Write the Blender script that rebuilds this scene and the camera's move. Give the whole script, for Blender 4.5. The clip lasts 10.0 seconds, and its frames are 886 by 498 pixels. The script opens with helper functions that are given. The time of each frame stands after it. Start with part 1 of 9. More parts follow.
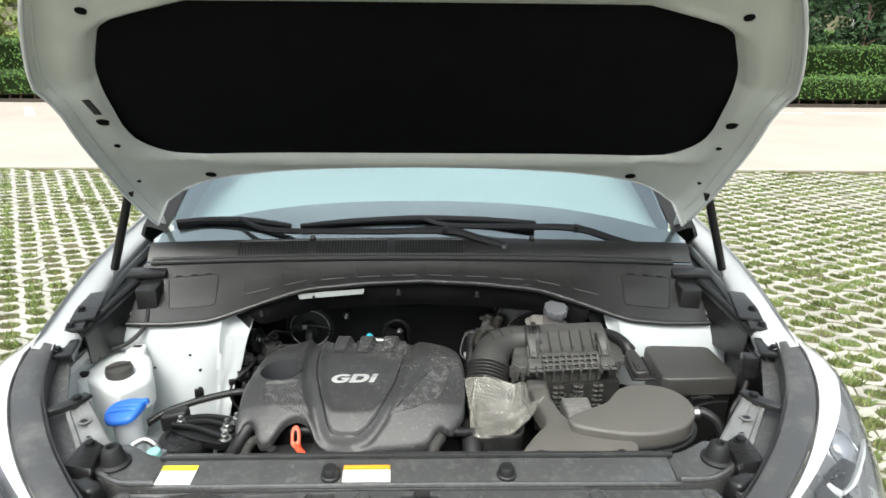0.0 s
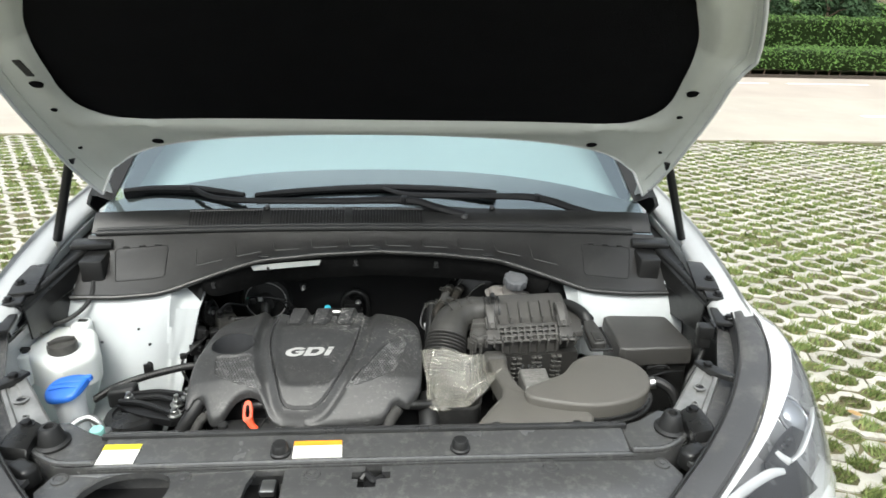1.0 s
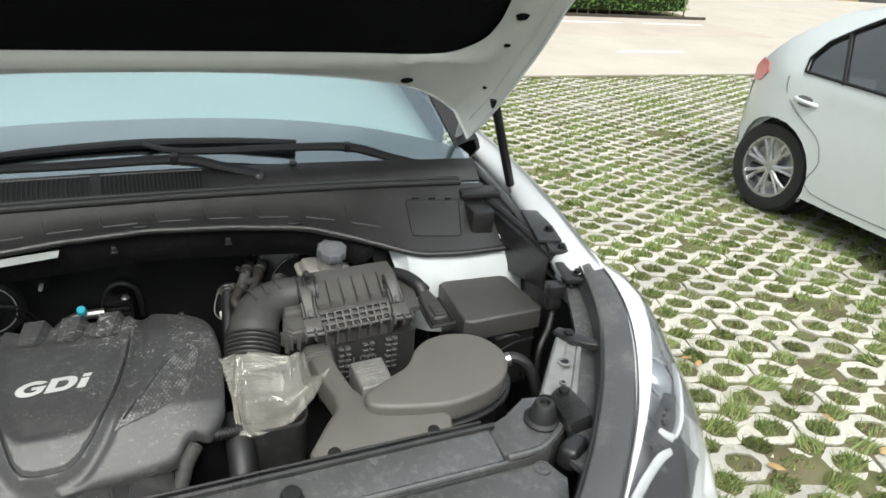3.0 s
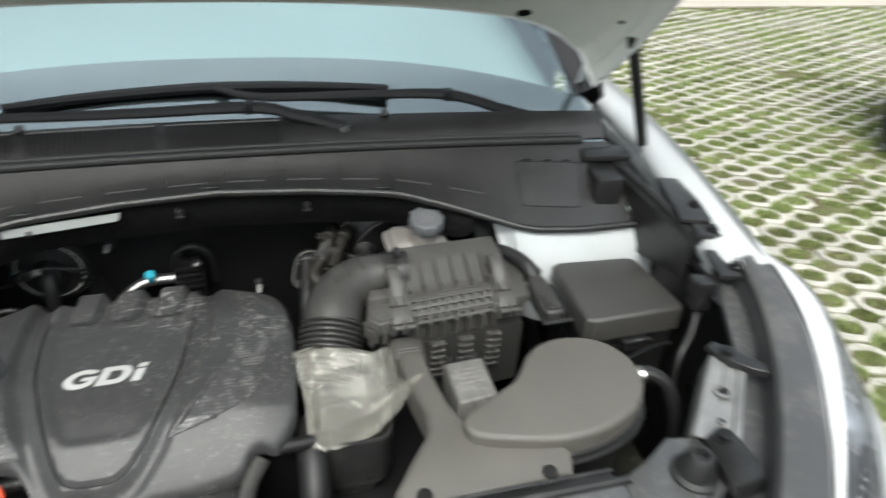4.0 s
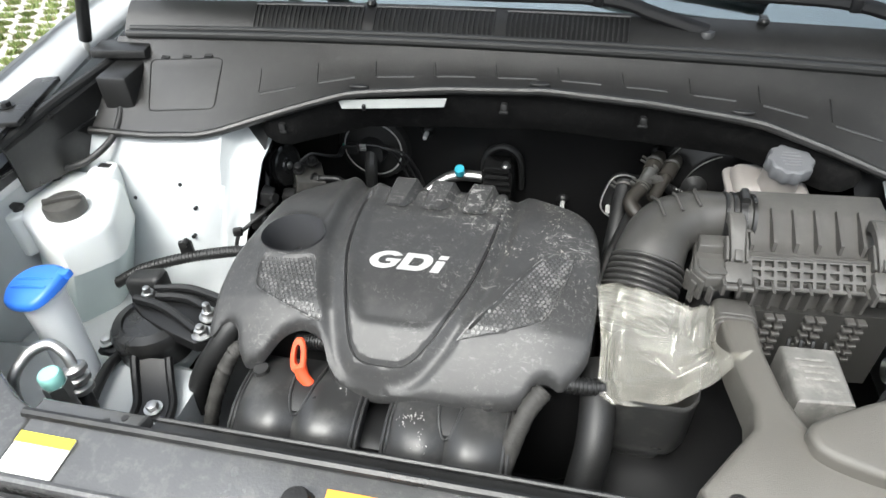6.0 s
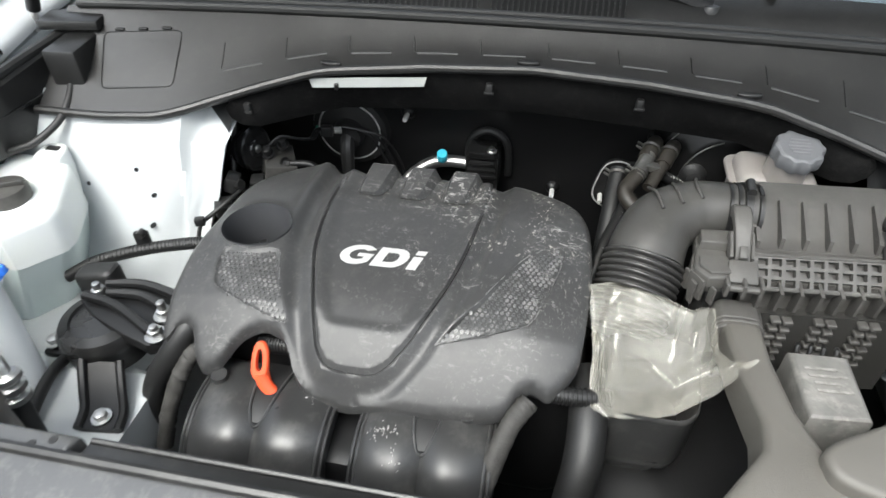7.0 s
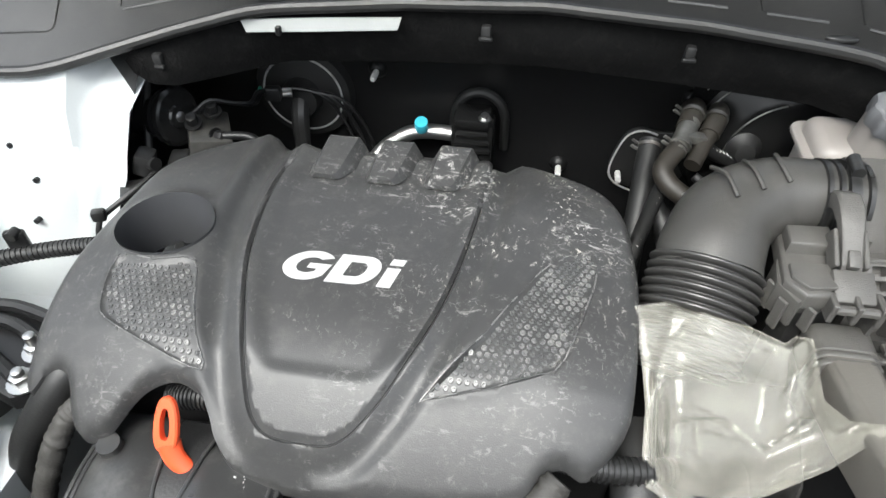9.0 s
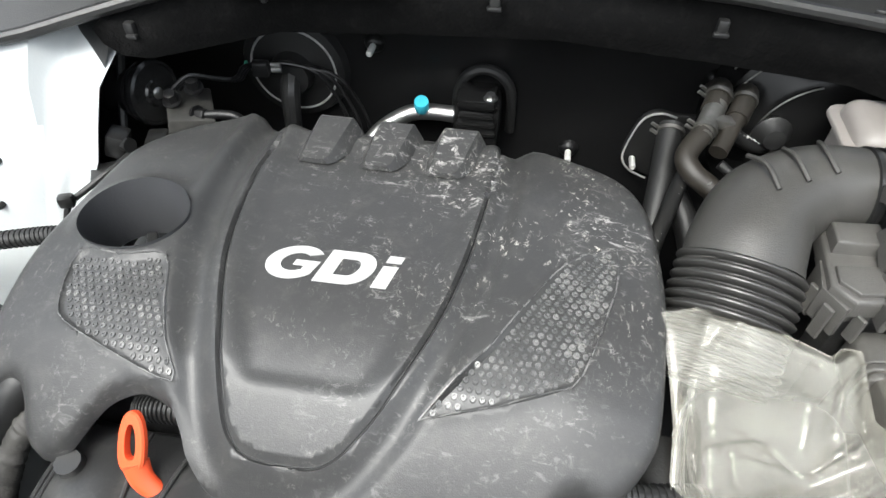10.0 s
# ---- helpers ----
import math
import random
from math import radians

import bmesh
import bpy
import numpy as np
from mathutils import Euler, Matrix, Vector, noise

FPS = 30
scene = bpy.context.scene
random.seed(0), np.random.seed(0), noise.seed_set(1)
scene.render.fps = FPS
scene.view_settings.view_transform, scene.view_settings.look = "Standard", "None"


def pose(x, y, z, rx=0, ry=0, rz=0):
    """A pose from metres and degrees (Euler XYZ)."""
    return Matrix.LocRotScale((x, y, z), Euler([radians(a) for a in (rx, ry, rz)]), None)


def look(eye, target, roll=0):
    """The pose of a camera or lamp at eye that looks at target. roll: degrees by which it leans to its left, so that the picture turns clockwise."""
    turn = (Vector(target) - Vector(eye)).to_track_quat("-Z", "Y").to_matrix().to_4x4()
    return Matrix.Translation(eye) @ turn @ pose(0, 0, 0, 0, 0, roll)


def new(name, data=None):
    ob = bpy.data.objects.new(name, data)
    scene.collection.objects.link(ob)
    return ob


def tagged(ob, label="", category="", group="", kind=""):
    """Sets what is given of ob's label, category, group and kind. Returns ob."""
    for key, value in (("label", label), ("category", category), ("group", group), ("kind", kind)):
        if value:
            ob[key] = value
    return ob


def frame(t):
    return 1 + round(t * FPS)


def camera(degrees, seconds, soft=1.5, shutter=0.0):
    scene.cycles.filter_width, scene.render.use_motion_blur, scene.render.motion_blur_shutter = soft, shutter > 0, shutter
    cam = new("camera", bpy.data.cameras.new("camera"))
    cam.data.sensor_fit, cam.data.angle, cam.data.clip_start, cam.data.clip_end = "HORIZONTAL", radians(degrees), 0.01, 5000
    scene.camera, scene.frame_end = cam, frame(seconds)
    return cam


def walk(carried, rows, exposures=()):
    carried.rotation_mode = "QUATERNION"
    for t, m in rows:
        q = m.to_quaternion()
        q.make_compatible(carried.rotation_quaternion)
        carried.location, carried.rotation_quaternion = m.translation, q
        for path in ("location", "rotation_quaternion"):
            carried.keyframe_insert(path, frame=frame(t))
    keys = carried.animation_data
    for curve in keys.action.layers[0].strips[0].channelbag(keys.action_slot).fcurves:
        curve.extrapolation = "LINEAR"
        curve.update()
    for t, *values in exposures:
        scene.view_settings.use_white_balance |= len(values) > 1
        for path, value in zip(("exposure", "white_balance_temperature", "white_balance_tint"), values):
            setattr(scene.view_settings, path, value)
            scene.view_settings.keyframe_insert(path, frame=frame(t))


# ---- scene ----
cam = camera(69.1, 10.0, shutter=0.5)
PATH = [
    (0, (0.014, -0.995, 1.746), (0.064, 0.879, 1.048), 0.6),
    (0.5, (0.038, -0.976, 1.74), (0.124, 0.878, 0.996), 1.2),
    (1, (0.046, -0.963, 1.737), (0.189, 0.871, 0.951), 1.6),
    (1.5, (0.075, -0.945, 1.738), (0.311, 0.87, 0.933), 2.2),
    (2, (0.082, -0.868, 1.714), (0.509, 0.896, 0.873), 3.7),
    (2.5, (0.071, -0.747, 1.682), (0.732, 0.929, 0.813), 4.4),
    (2.7, (0.062, -0.713, 1.676), (0.808, 0.919, 0.792), 5.0),
    (3.8, (0.089, -0.472, 1.594), (0.715, 1.115, 0.551), 3.8),
    (4, (0.107, -0.419, 1.598), (0.579, 1.186, 0.501), 3.5),
    (4.5, (0.083, -0.346, 1.564), (0.164, 1.269, 0.387), 0.4),
    (5, (0.064, -0.311, 1.544), (-0.116, 1.244, 0.299), -1.7),
    (5.5, (0.048, -0.312, 1.529), (-0.279, 1.2, 0.262), -3.1),
    (5.7, (0.047, -0.315, 1.52), (-0.302, 1.19, 0.249), -2.7),
    (6.8, (0.04, -0.268, 1.488), (-0.276, 1.189, 0.154), -0.8),
    (7, (0.044, -0.241, 1.473), (-0.266, 1.219, 0.142), -1.1),
    (7.5, (0.029, -0.18, 1.434), (-0.251, 1.289, 0.107), -0.9),
    (8, (0.016, -0.13, 1.396), (-0.235, 1.332, 0.055), -0.3),
    (8.5, (0.006, -0.085, 1.368), (-0.233, 1.355, 0.001), -0.1),
    (9, (-0.007, -0.049, 1.34), (-0.225, 1.365, -0.057), 0.4),
    (9.5, (-0.011, -0.021, 1.32), (-0.226, 1.368, -0.103), 0.5),
    (10, (-0.02, 0.004, 1.304), (-0.222, 1.378, -0.135), 1.2),
]
walk(cam, [(t, look(eye, target, roll)) for t, eye, target, roll in PATH], exposures=[(0, 0.85, 6450, 4), (2, 0.70, 6450, 4), (2.7, 0.68, 6450, 4), (4, 0.69, 6400, 4), (4.6, 1.16, 6350, 5), (5.2, 1.28, 6350, 6), (5.7, 1.31, 6350, 6), (7, 1.20, 6350, 6), (8, 1.34, 6350, 6), (10, 1.44, 6350, 6)])

# ---- light ----
world = bpy.data.worlds.new("sky")
scene.world = world
world.use_nodes = True
wn, wl = world.node_tree.nodes, world.node_tree.links
sky = wn.new("ShaderNodeTexSky")
sky.sky_type, sky.sun_disc = "NISHITA", False
SUN_UP, SUN_TURN = radians(58), radians(200)
sky.sun_elevation, sky.sun_rotation = SUN_UP, SUN_TURN
sky.air_density, sky.dust_density = 1.0, 4.0
milk = wn.new("ShaderNodeHueSaturation")          # thin cloud takes most of the blue out
milk.inputs["Saturation"].default_value = 0.3
wl.new(sky.outputs[0], milk.inputs["Color"])
# under thin overcast the zenith is about three times as bright as the horizon
way, split, rise, veil = (wn.new("ShaderNode" + k) for k in ("TexCoord", "SeparateXYZ", "MapRange", "VectorMath"))
wl.new(way.outputs["Generated"], split.inputs[0])
wl.new(split.outputs["Z"], rise.inputs["Value"])
rise.inputs["To Min"].default_value, rise.inputs["To Max"].default_value = 0.75, 2.9
veil.operation = "SCALE"
wl.new(milk.outputs[0], veil.inputs[0])
wl.new(rise.outputs["Result"], veil.inputs["Scale"])
wl.new(veil.outputs[0], wn["Background"].inputs["Color"])
wn["Background"].inputs["Strength"].default_value = 0.106
lamp = bpy.data.lights.new("sun", "SUN")
lamp.energy, lamp.angle, lamp.color = 0.7, radians(30), (1.0, 0.96, 0.9)
sun = new("sun", lamp)
sun.matrix_world = look((0, 0, 0), (-math.sin(SUN_TURN) * math.cos(SUN_UP), -math.cos(SUN_TURN) * math.cos(SUN_UP), -math.sin(SUN_UP)))


# ---- materials ----
def mat(name, col, rough=0.5, metal=0.0, var=0.12, scale=12.0, bump=0.15, bscale=400.0, dust=None, dscale=9.0,
        damount=0.5, coat=0.0, spec=0.5, island=0.0, rvar=0.1):
    """A surface with broad tone changes, fine grain relief and, where given, a lighter film of dust and scuffs."""
    m = bpy.data.materials.new(name)
    m.use_nodes = True
    n, l = m.node_tree.nodes, m.node_tree.links
    b = n["Principled BSDF"]
    tc = n.new("ShaderNodeTexCoord")
    big = n.new("ShaderNodeTexNoise")
    big.inputs["Scale"].default_value, big.inputs["Detail"].default_value = scale, 5
    l.new(tc.outputs["Object"], big.inputs["Vector"])
    lo, hi = [c * (1 - var) for c in col], [min(1, c * (1 + var)) for c in col]
    ramp = n.new("ShaderNodeValToRGB")
    ramp.color_ramp.elements[0].position, ramp.color_ramp.elements[1].position = 0.3, 0.7
    ramp.color_ramp.elements[0].color, ramp.color_ramp.elements[1].color = (*lo, 1), (*hi, 1)
    l.new(big.outputs["Fac"], ramp.inputs["Fac"])
    out = ramp.outputs["Color"]
    if dust:
        dn = n.new("ShaderNodeTexNoise")
        dn.inputs["Scale"].default_value, dn.inputs["Detail"].default_value, dn.inputs["Roughness"].default_value = dscale, 9, 0.72
        l.new(tc.outputs["Object"], dn.inputs["Vector"])
        dr = n.new("ShaderNodeValToRGB")
        dr.color_ramp.elements[0].position, dr.color_ramp.elements[1].position = 0.5, 0.75
        dr.color_ramp.elements[0].color, dr.color_ramp.elements[1].color = (0, 0, 0, 1), (damount, damount, damount, 1)
        l.new(dn.outputs["Fac"], dr.inputs["Fac"])
        mx = n.new("ShaderNodeMix")
        mx.data_type = "RGBA"
        l.new(dr.outputs["Color"], mx.inputs["Factor"])
        l.new(out, mx.inputs["A"])
        mx.inputs["B"].default_value = (*dust, 1)
        out = mx.outputs["Result"]
    if island:
        oi = n.new("ShaderNodeObjectInfo")
        hs = n.new("ShaderNodeHueSaturation")
        mr = n.new("ShaderNodeMapRange")
        mr.inputs["To Min"].default_value, mr.inputs["To Max"].default_value = 1 - island, 1 + island
        l.new(oi.outputs["Random"], mr.inputs["Value"])
        l.new(mr.outputs["Result"], hs.inputs["Value"])
        l.new(out, hs.inputs["Color"])
        out = hs.outputs["Color"]
    l.new(out, b.inputs["Base Color"])
    b.inputs["Metallic"].default_value = metal
    b.inputs["Specular IOR Level"].default_value = spec
    b.inputs["Coat Weight"].default_value = coat
    b.inputs["Coat Roughness"].default_value = 0.08
    rr = n.new("ShaderNodeMapRange")
    rr.inputs["To Min"].default_value, rr.inputs["To Max"].default_value = max(0.02, rough - rvar), min(1, rough + rvar)
    l.new(big.outputs["Fac"], rr.inputs["Value"])
    l.new(rr.outputs["Result"], b.inputs["Roughness"])
    if bump:
        fn = n.new("ShaderNodeTexNoise")
        fn.inputs["Scale"].default_value, fn.inputs["Detail"].default_value = bscale, 3
        l.new(tc.outputs["Object"], fn.inputs["Vector"])
        bp = n.new("ShaderNodeBump")
        bp.inputs["Strength"].default_value, bp.inputs["Distance"].default_value = bump, 0.002
        l.new(fn.outputs["Fac"], bp.inputs["Height"])
        l.new(bp.outputs["Normal"], b.inputs["Normal"])
    return m


def glass(name, tint=(1, 1, 1), gloss=0.02, ior=1.5, sheen=(1, 1, 1)):
    m = bpy.data.materials.new(name)
    m.use_nodes = True
    n, l = m.node_tree.nodes, m.node_tree.links
    n.remove(n["Principled BSDF"])
    tr, gl, mx, fr = (n.new("ShaderNode" + k) for k in ("BsdfTransparent", "BsdfGlossy", "MixShader", "Fresnel"))
    tr.inputs["Color"].default_value = (*tint, 1)
    gl.inputs["Color"].default_value = (*sheen, 1)
    gl.inputs["Roughness"].default_value = gloss
    fr.inputs["IOR"].default_value = ior
    l.new(fr.outputs[0], mx.inputs["Fac"])
    l.new(tr.outputs[0], mx.inputs[1])
    l.new(gl.outputs[0], mx.inputs[2])
    l.new(mx.outputs[0], n["Material Output"].inputs["Surface"])
    return m


DUST = (0.33, 0.32, 0.29)
PLASTIC = mat("black_plastic", (0.014, 0.014, 0.014), 0.30, bump=0.12, dust=DUST, dscale=30, damount=0.06)
COVER = mat("cover_plastic", (0.0385, 0.0385, 0.0388), 0.36, rvar=0.05, var=0.05, bump=0.12, bscale=900, dust=(0.40, 0.38, 0.33), dscale=48, damount=0.05, spec=0.34)


def scuffs(m, col, broad, fine, amount, stretch, at=None, reach=0.3, edge=(0.55, 0.625)):
    """Pale rubbed specks and short scratches that gather in worn spots."""
    n, l = m.node_tree.nodes, m.node_tree.links
    b = n["Principled BSDF"]
    old = b.inputs["Base Color"].links[0].from_socket
    tc, mp = n.new("ShaderNodeTexCoord"), n.new("ShaderNodeMapping")
    mp.inputs["Scale"].default_value = stretch
    mp.inputs["Rotation"].default_value = (0, 0, 0.6)
    l.new(tc.outputs["Object"], mp.inputs["Vector"])
    masks = []
    for vec, sc, det, lo, hi in ((tc.outputs["Object"], broad, 3, 0.47, 0.64), (mp.outputs["Vector"], fine, 8, *edge)):
        t = n.new("ShaderNodeTexNoise")
        t.inputs["Scale"].default_value, t.inputs["Detail"].default_value, t.inputs["Roughness"].default_value = sc, det, 0.75
        t.inputs["Distortion"].default_value = 0.6
        l.new(vec, t.inputs["Vector"])
        r = n.new("ShaderNodeMapRange")
        r.inputs["From Min"].default_value, r.inputs["From Max"].default_value = lo, hi
        l.new(t.outputs["Fac"], r.inputs["Value"])
        masks.append(r.outputs["Result"])
    k, k2 = n.new("ShaderNodeMath"), n.new("ShaderNodeMath")
    k.operation = k2.operation = "MULTIPLY"
    if at:                                        # most wear round one spot
        ds, r = n.new("ShaderNodeVectorMath"), n.new("ShaderNodeMapRange")
        ds.operation = "DISTANCE"
        ds.inputs[1].default_value = at
        l.new(tc.outputs["Object"], ds.inputs[0])
        r.inputs["From Min"].default_value, r.inputs["From Max"].default_value = reach, reach * 0.3
        r.inputs["To Min"].default_value = 0.12
        l.new(ds.outputs["Value"], r.inputs["Value"])
        k3 = n.new("ShaderNodeMath")
        k3.operation = "MULTIPLY"
        l.new(masks[0], k3.inputs[0])
        l.new(r.outputs["Result"], k3.inputs[1])
        masks[0] = k3.outputs[0]
    l.new(masks[0], k.inputs[0])
    l.new(masks[1], k.inputs[1])
    l.new(k.outputs[0], k2.inputs[0])
    k2.inputs[1].default_value = amount
    mx = n.new("ShaderNodeMix")
    mx.data_type = "RGBA"
    l.new(k2.outputs[0], mx.inputs["Factor"])
    l.new(old, mx.inputs["A"])
    mx.inputs["B"].default_value = (*col, 1)
    l.new(mx.outputs["Result"], b.inputs["Base Color"])


scuffs(COVER, (0.58, 0.57, 0.54), 9.0, 110.0, 0.74, (1, 1, 1), (0.17, 0.11, 0.12), 0.25, (0.568, 0.620))
scuffs(COVER, (0.54, 0.53, 0.51), 9.0, 90.0, 0.50, (0.5, 1.6, 1), (0.15, 0.09, 0.12), 0.27, (0.565, 0.620))
scuffs(COVER, (0.62, 0.60, 0.54), 18.0, 210.0, 0.88, (1, 0.6, 1), (0.16, 0.12, 0.12), 0.22, (0.572, 0.610))
GREYPL = mat("grey_plastic", (0.060, 0.0575, 0.0535), 0.44, bump=0.3, bscale=900, dust=DUST, dscale=14, damount=0.12)
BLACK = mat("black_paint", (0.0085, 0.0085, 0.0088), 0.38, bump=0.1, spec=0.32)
RESM = mat("taupe_plastic", (0.102, 0.096, 0.085), 0.42, bump=0.35, bscale=1100, var=0.06)
FELT = mat("insulation_felt", (0.0065, 0.0065, 0.0065), 0.95, bump=0.6, bscale=250, spec=0.05, dust=(0.2, 0.19, 0.18), dscale=60, damount=0.04)
LINER = mat("hood_liner_felt", (0.007, 0.007, 0.008), 0.97, bump=0.5, bscale=300, spec=0.05)
RUBBER = mat("rubber", (0.013, 0.013, 0.013), 0.5, bump=0.15)
COWL = mat("cowl_plastic", (0.0125, 0.0124, 0.0123), 0.32, bump=0.22, bscale=900, dust=DUST, dscale=40, damount=0.03, spec=0.55)
SLAM = mat("dusty_black_plastic", (0.060, 0.0605, 0.0605), 0.24, bump=0.12, dust=(0.4, 0.38, 0.34), dscale=60, damount=0.14, spec=0.85)
WHITE = mat("white_car_paint", (0.52, 0.533, 0.535), 0.25, var=0.02, bump=0.0, coat=0.6, rvar=0.03)
FRAME = mat("hood_frame_paint", (0.54, 0.56, 0.52), 0.38, var=0.04, bump=0.06, rvar=0.04, dust=(0.35, 0.34, 0.3), dscale=5, damount=0.15)
PRIMER = mat("inner_white_paint", (0.45, 0.472, 0.476), 0.36, var=0.05, bump=0.08, dust=(0.3, 0.29, 0.26), dscale=7, damount=0.15)
ZINC = mat("bright_zinc", (0.72, 0.72, 0.70), 0.4, metal=0.35, bump=0.1)
STEEL = mat("steel", (0.55, 0.55, 0.54), 0.35, metal=1.0, bump=0.1)
ALU = mat("aluminium", (0.56, 0.56, 0.55), 0.42, metal=1.0, bump=0.2)
CHROME = mat("chrome", (0.85, 0.85, 0.86), 0.12, metal=1.0, bump=0.0, var=0.03)
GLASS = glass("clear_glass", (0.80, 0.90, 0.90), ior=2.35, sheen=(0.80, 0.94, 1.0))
LENS = glass("headlight_lens", (0.97, 0.97, 0.97), 0.03)
DARKGLASS = glass("dark_glass", (0.12, 0.13, 0.14))


# ---- mesh helpers ----
def V(*p):
    return Vector(p)


def thing(name, base, label, category, group="", kind=""):
    e = new(name)
    e.location = base
    e.empty_display_size = 0.05
    return tagged(e, label, category, group, kind)


def root_of(ob):
    while ob.parent:
        ob = ob.parent
    return ob


def finish(bm, name, material, angle=35, smooth=True, weld=0.0):
    if weld:
        bmesh.ops.remove_doubles(bm, verts=bm.verts, dist=weld)
    bmesh.ops.recalc_face_normals(bm, faces=bm.faces)
    if smooth:
        lim = radians(angle)
        for f in bm.faces:
            f.smooth = True
        for e in bm.edges:
            if len(e.link_faces) != 2 or e.calc_face_angle(0) > lim:
                e.smooth = False
    me = bpy.data.meshes.new(name)
    bm.to_mesh(me)
    bm.free()
    mats = material if isinstance(material, (list, tuple)) else [material]
    for m in mats:
        me.materials.append(m)
    return me


def part(name, bm, material, parent, label="", angle=35, smooth=True, weld=0.0, kind=""):
    """Links a bmesh, built in world places, as one mesh under a thing or a part."""
    base = root_of(parent).location
    bmesh.ops.translate(bm, verts=bm.verts, vec=-base)
    ob = new(name, finish(bm, name, material, angle, smooth, weld))
    ob.parent = parent
    return tagged(ob, label, kind=kind)


def solo(name, bm, material, label, category="", kind="", group="", angle=35, smooth=True):
    ob = new(name, finish(bm, name, material, angle, smooth))
    return tagged(ob, label, category, group, kind)


def B():
    return bmesh.new()


def box(bm, c, size, rot=(0, 0, 0), bevel=0.0, seg=2, taper=1.0):
    r = bmesh.ops.create_cube(bm, size=1.0)
    vs = r["verts"]
    for v in vs:
        k = taper if v.co.z > 0 else 1.0
        v.co = Vector((v.co.x * size[0] * k, v.co.y * size[1] * k, v.co.z * size[2]))
    if bevel:
        es = list({e for v in vs for e in v.link_edges})
        rb = bmesh.ops.bevel(bm, geom=es, offset=bevel, segments=seg, profile=0.5, affect="EDGES")
        vs = list({v for f in rb["faces"] for v in f.verts} | {v for v in vs if v.is_valid})
    m = Matrix.Translation(c) @ Euler([radians(a) for a in rot]).to_matrix().to_4x4()
    bmesh.ops.transform(bm, matrix=m, verts=vs)
    return vs


def ring(bm, pts):
    return [bm.verts.new(p) for p in pts]


def bridge(bm, a, b, closed=True):
    n = len(a)
    for i in range(n if closed else n - 1):
        j = (i + 1) % n
        try:
            bm.faces.new((a[i], a[j], b[j], b[i]))
        except ValueError:
            pass


def loft(bm, rings, closed=True, caps=True):
    rs = [ring(bm, r) for r in rings]
    for a, b in zip(rs, rs[1:]):
        bridge(bm, a, b, closed)
    if caps and closed:
        bm.faces.new(list(reversed(rs[0])))
        bm.faces.new(rs[-1])
    return rs


def spline(pts, n=6, closed=False):
    """Catmull-Rom through the points."""
    p = [Vector(q) for q in pts]
    out, m = [], len(p)
    for i in range(m if closed else m - 1):
        if closed:
            a, b, c, d = p[i - 1], p[i], p[(i + 1) % m], p[(i + 2) % m]
        else:
            a, b, c, d = p[max(i - 1, 0)], p[i], p[i + 1], p[min(i + 2, m - 1)]
        for k in range(n):
            t = k / n
            out.append(0.5 * (2 * b + (c - a) * t + (2 * a - 5 * b + 4 * c - d) * t * t + (3 * b - a - 3 * c + d) * t ** 3))
    if not closed:
        out.append(p[-1])
    return out


def tube(bm, pts, r, n=12, smooth=6, caps=True, squash=1.0):
    """A pipe along a curve; r is one radius or one for each given point."""
    p = spline(pts, smooth) if smooth else [Vector(q) for q in pts]
    m = len(p)
    if isinstance(r, (list, tuple)):
        rad = [float(np.interp(i / (m - 1) * (len(r) - 1), range(len(r)), r)) for i in range(m)]
    else:
        rad = [r] * m
    up, rings = None, []
    for i in range(m):
        d = (p[min(i + 1, m - 1)] - p[max(i - 1, 0)]).normalized()
        if up is None:
            up = d.orthogonal().normalized()
        up = (up - d * up.dot(d)).normalized()
        side = d.cross(up)
        rings.append([p[i] + rad[i] * (math.cos(a) * up + squash * math.sin(a) * side) for a in (2 * math.pi * k / n for k in range(n))])
    return loft(bm, rings, True, caps)


def cyl(bm, a, b, r0, r1=None, n=20, bevel=0.0):
    a, b = Vector(a), Vector(b)
    r1 = r0 if r1 is None else r1
    d = (b - a).normalized()
    u = d.orthogonal().normalized()
    w = d.cross(u)
    def at(c, r):
        return [c + r * (math.cos(t) * u + math.sin(t) * w) for t in (2 * math.pi * k / n for k in range(n))]
    rs = [at(a, r0)]
    if bevel:
        rs += [at(b - d * bevel, r1), at(b - d * bevel * 0.3, r1 - bevel * 0.3), at(b, r1 - bevel)]
    else:
        rs += [at(b, r1)]
    return loft(bm, rs)


def revolve(bm, profile, c, axis=(0, 0, 1), n=28):
    """profile: (radius, height) pairs along the axis from c."""
    c, d = Vector(c), Vector(axis).normalized()
    u = d.orthogonal().normalized()
    w = d.cross(u)
    rings = [[c + d * h + max(r, 1e-4) * (math.cos(t) * u + math.sin(t) * w) for t in (2 * math.pi * k / n for k in range(n))] for r, h in profile]
    return loft(bm, rings)


def turned(bm, profile, c, axis=(0, 0, 1), n=28):
    """A closed (radius, height) outline turned round the axis: a ring with an open middle."""
    c, d = Vector(c), Vector(axis).normalized()
    u = d.orthogonal().normalized()
    w = d.cross(u)
    rings = [[c + d * h + r * (math.cos(t) * u + math.sin(t) * w) for t in (2 * math.pi * k / n for k in range(n))] for r, h in list(profile) + [profile[0]]]
    return loft(bm, rings, caps=False)


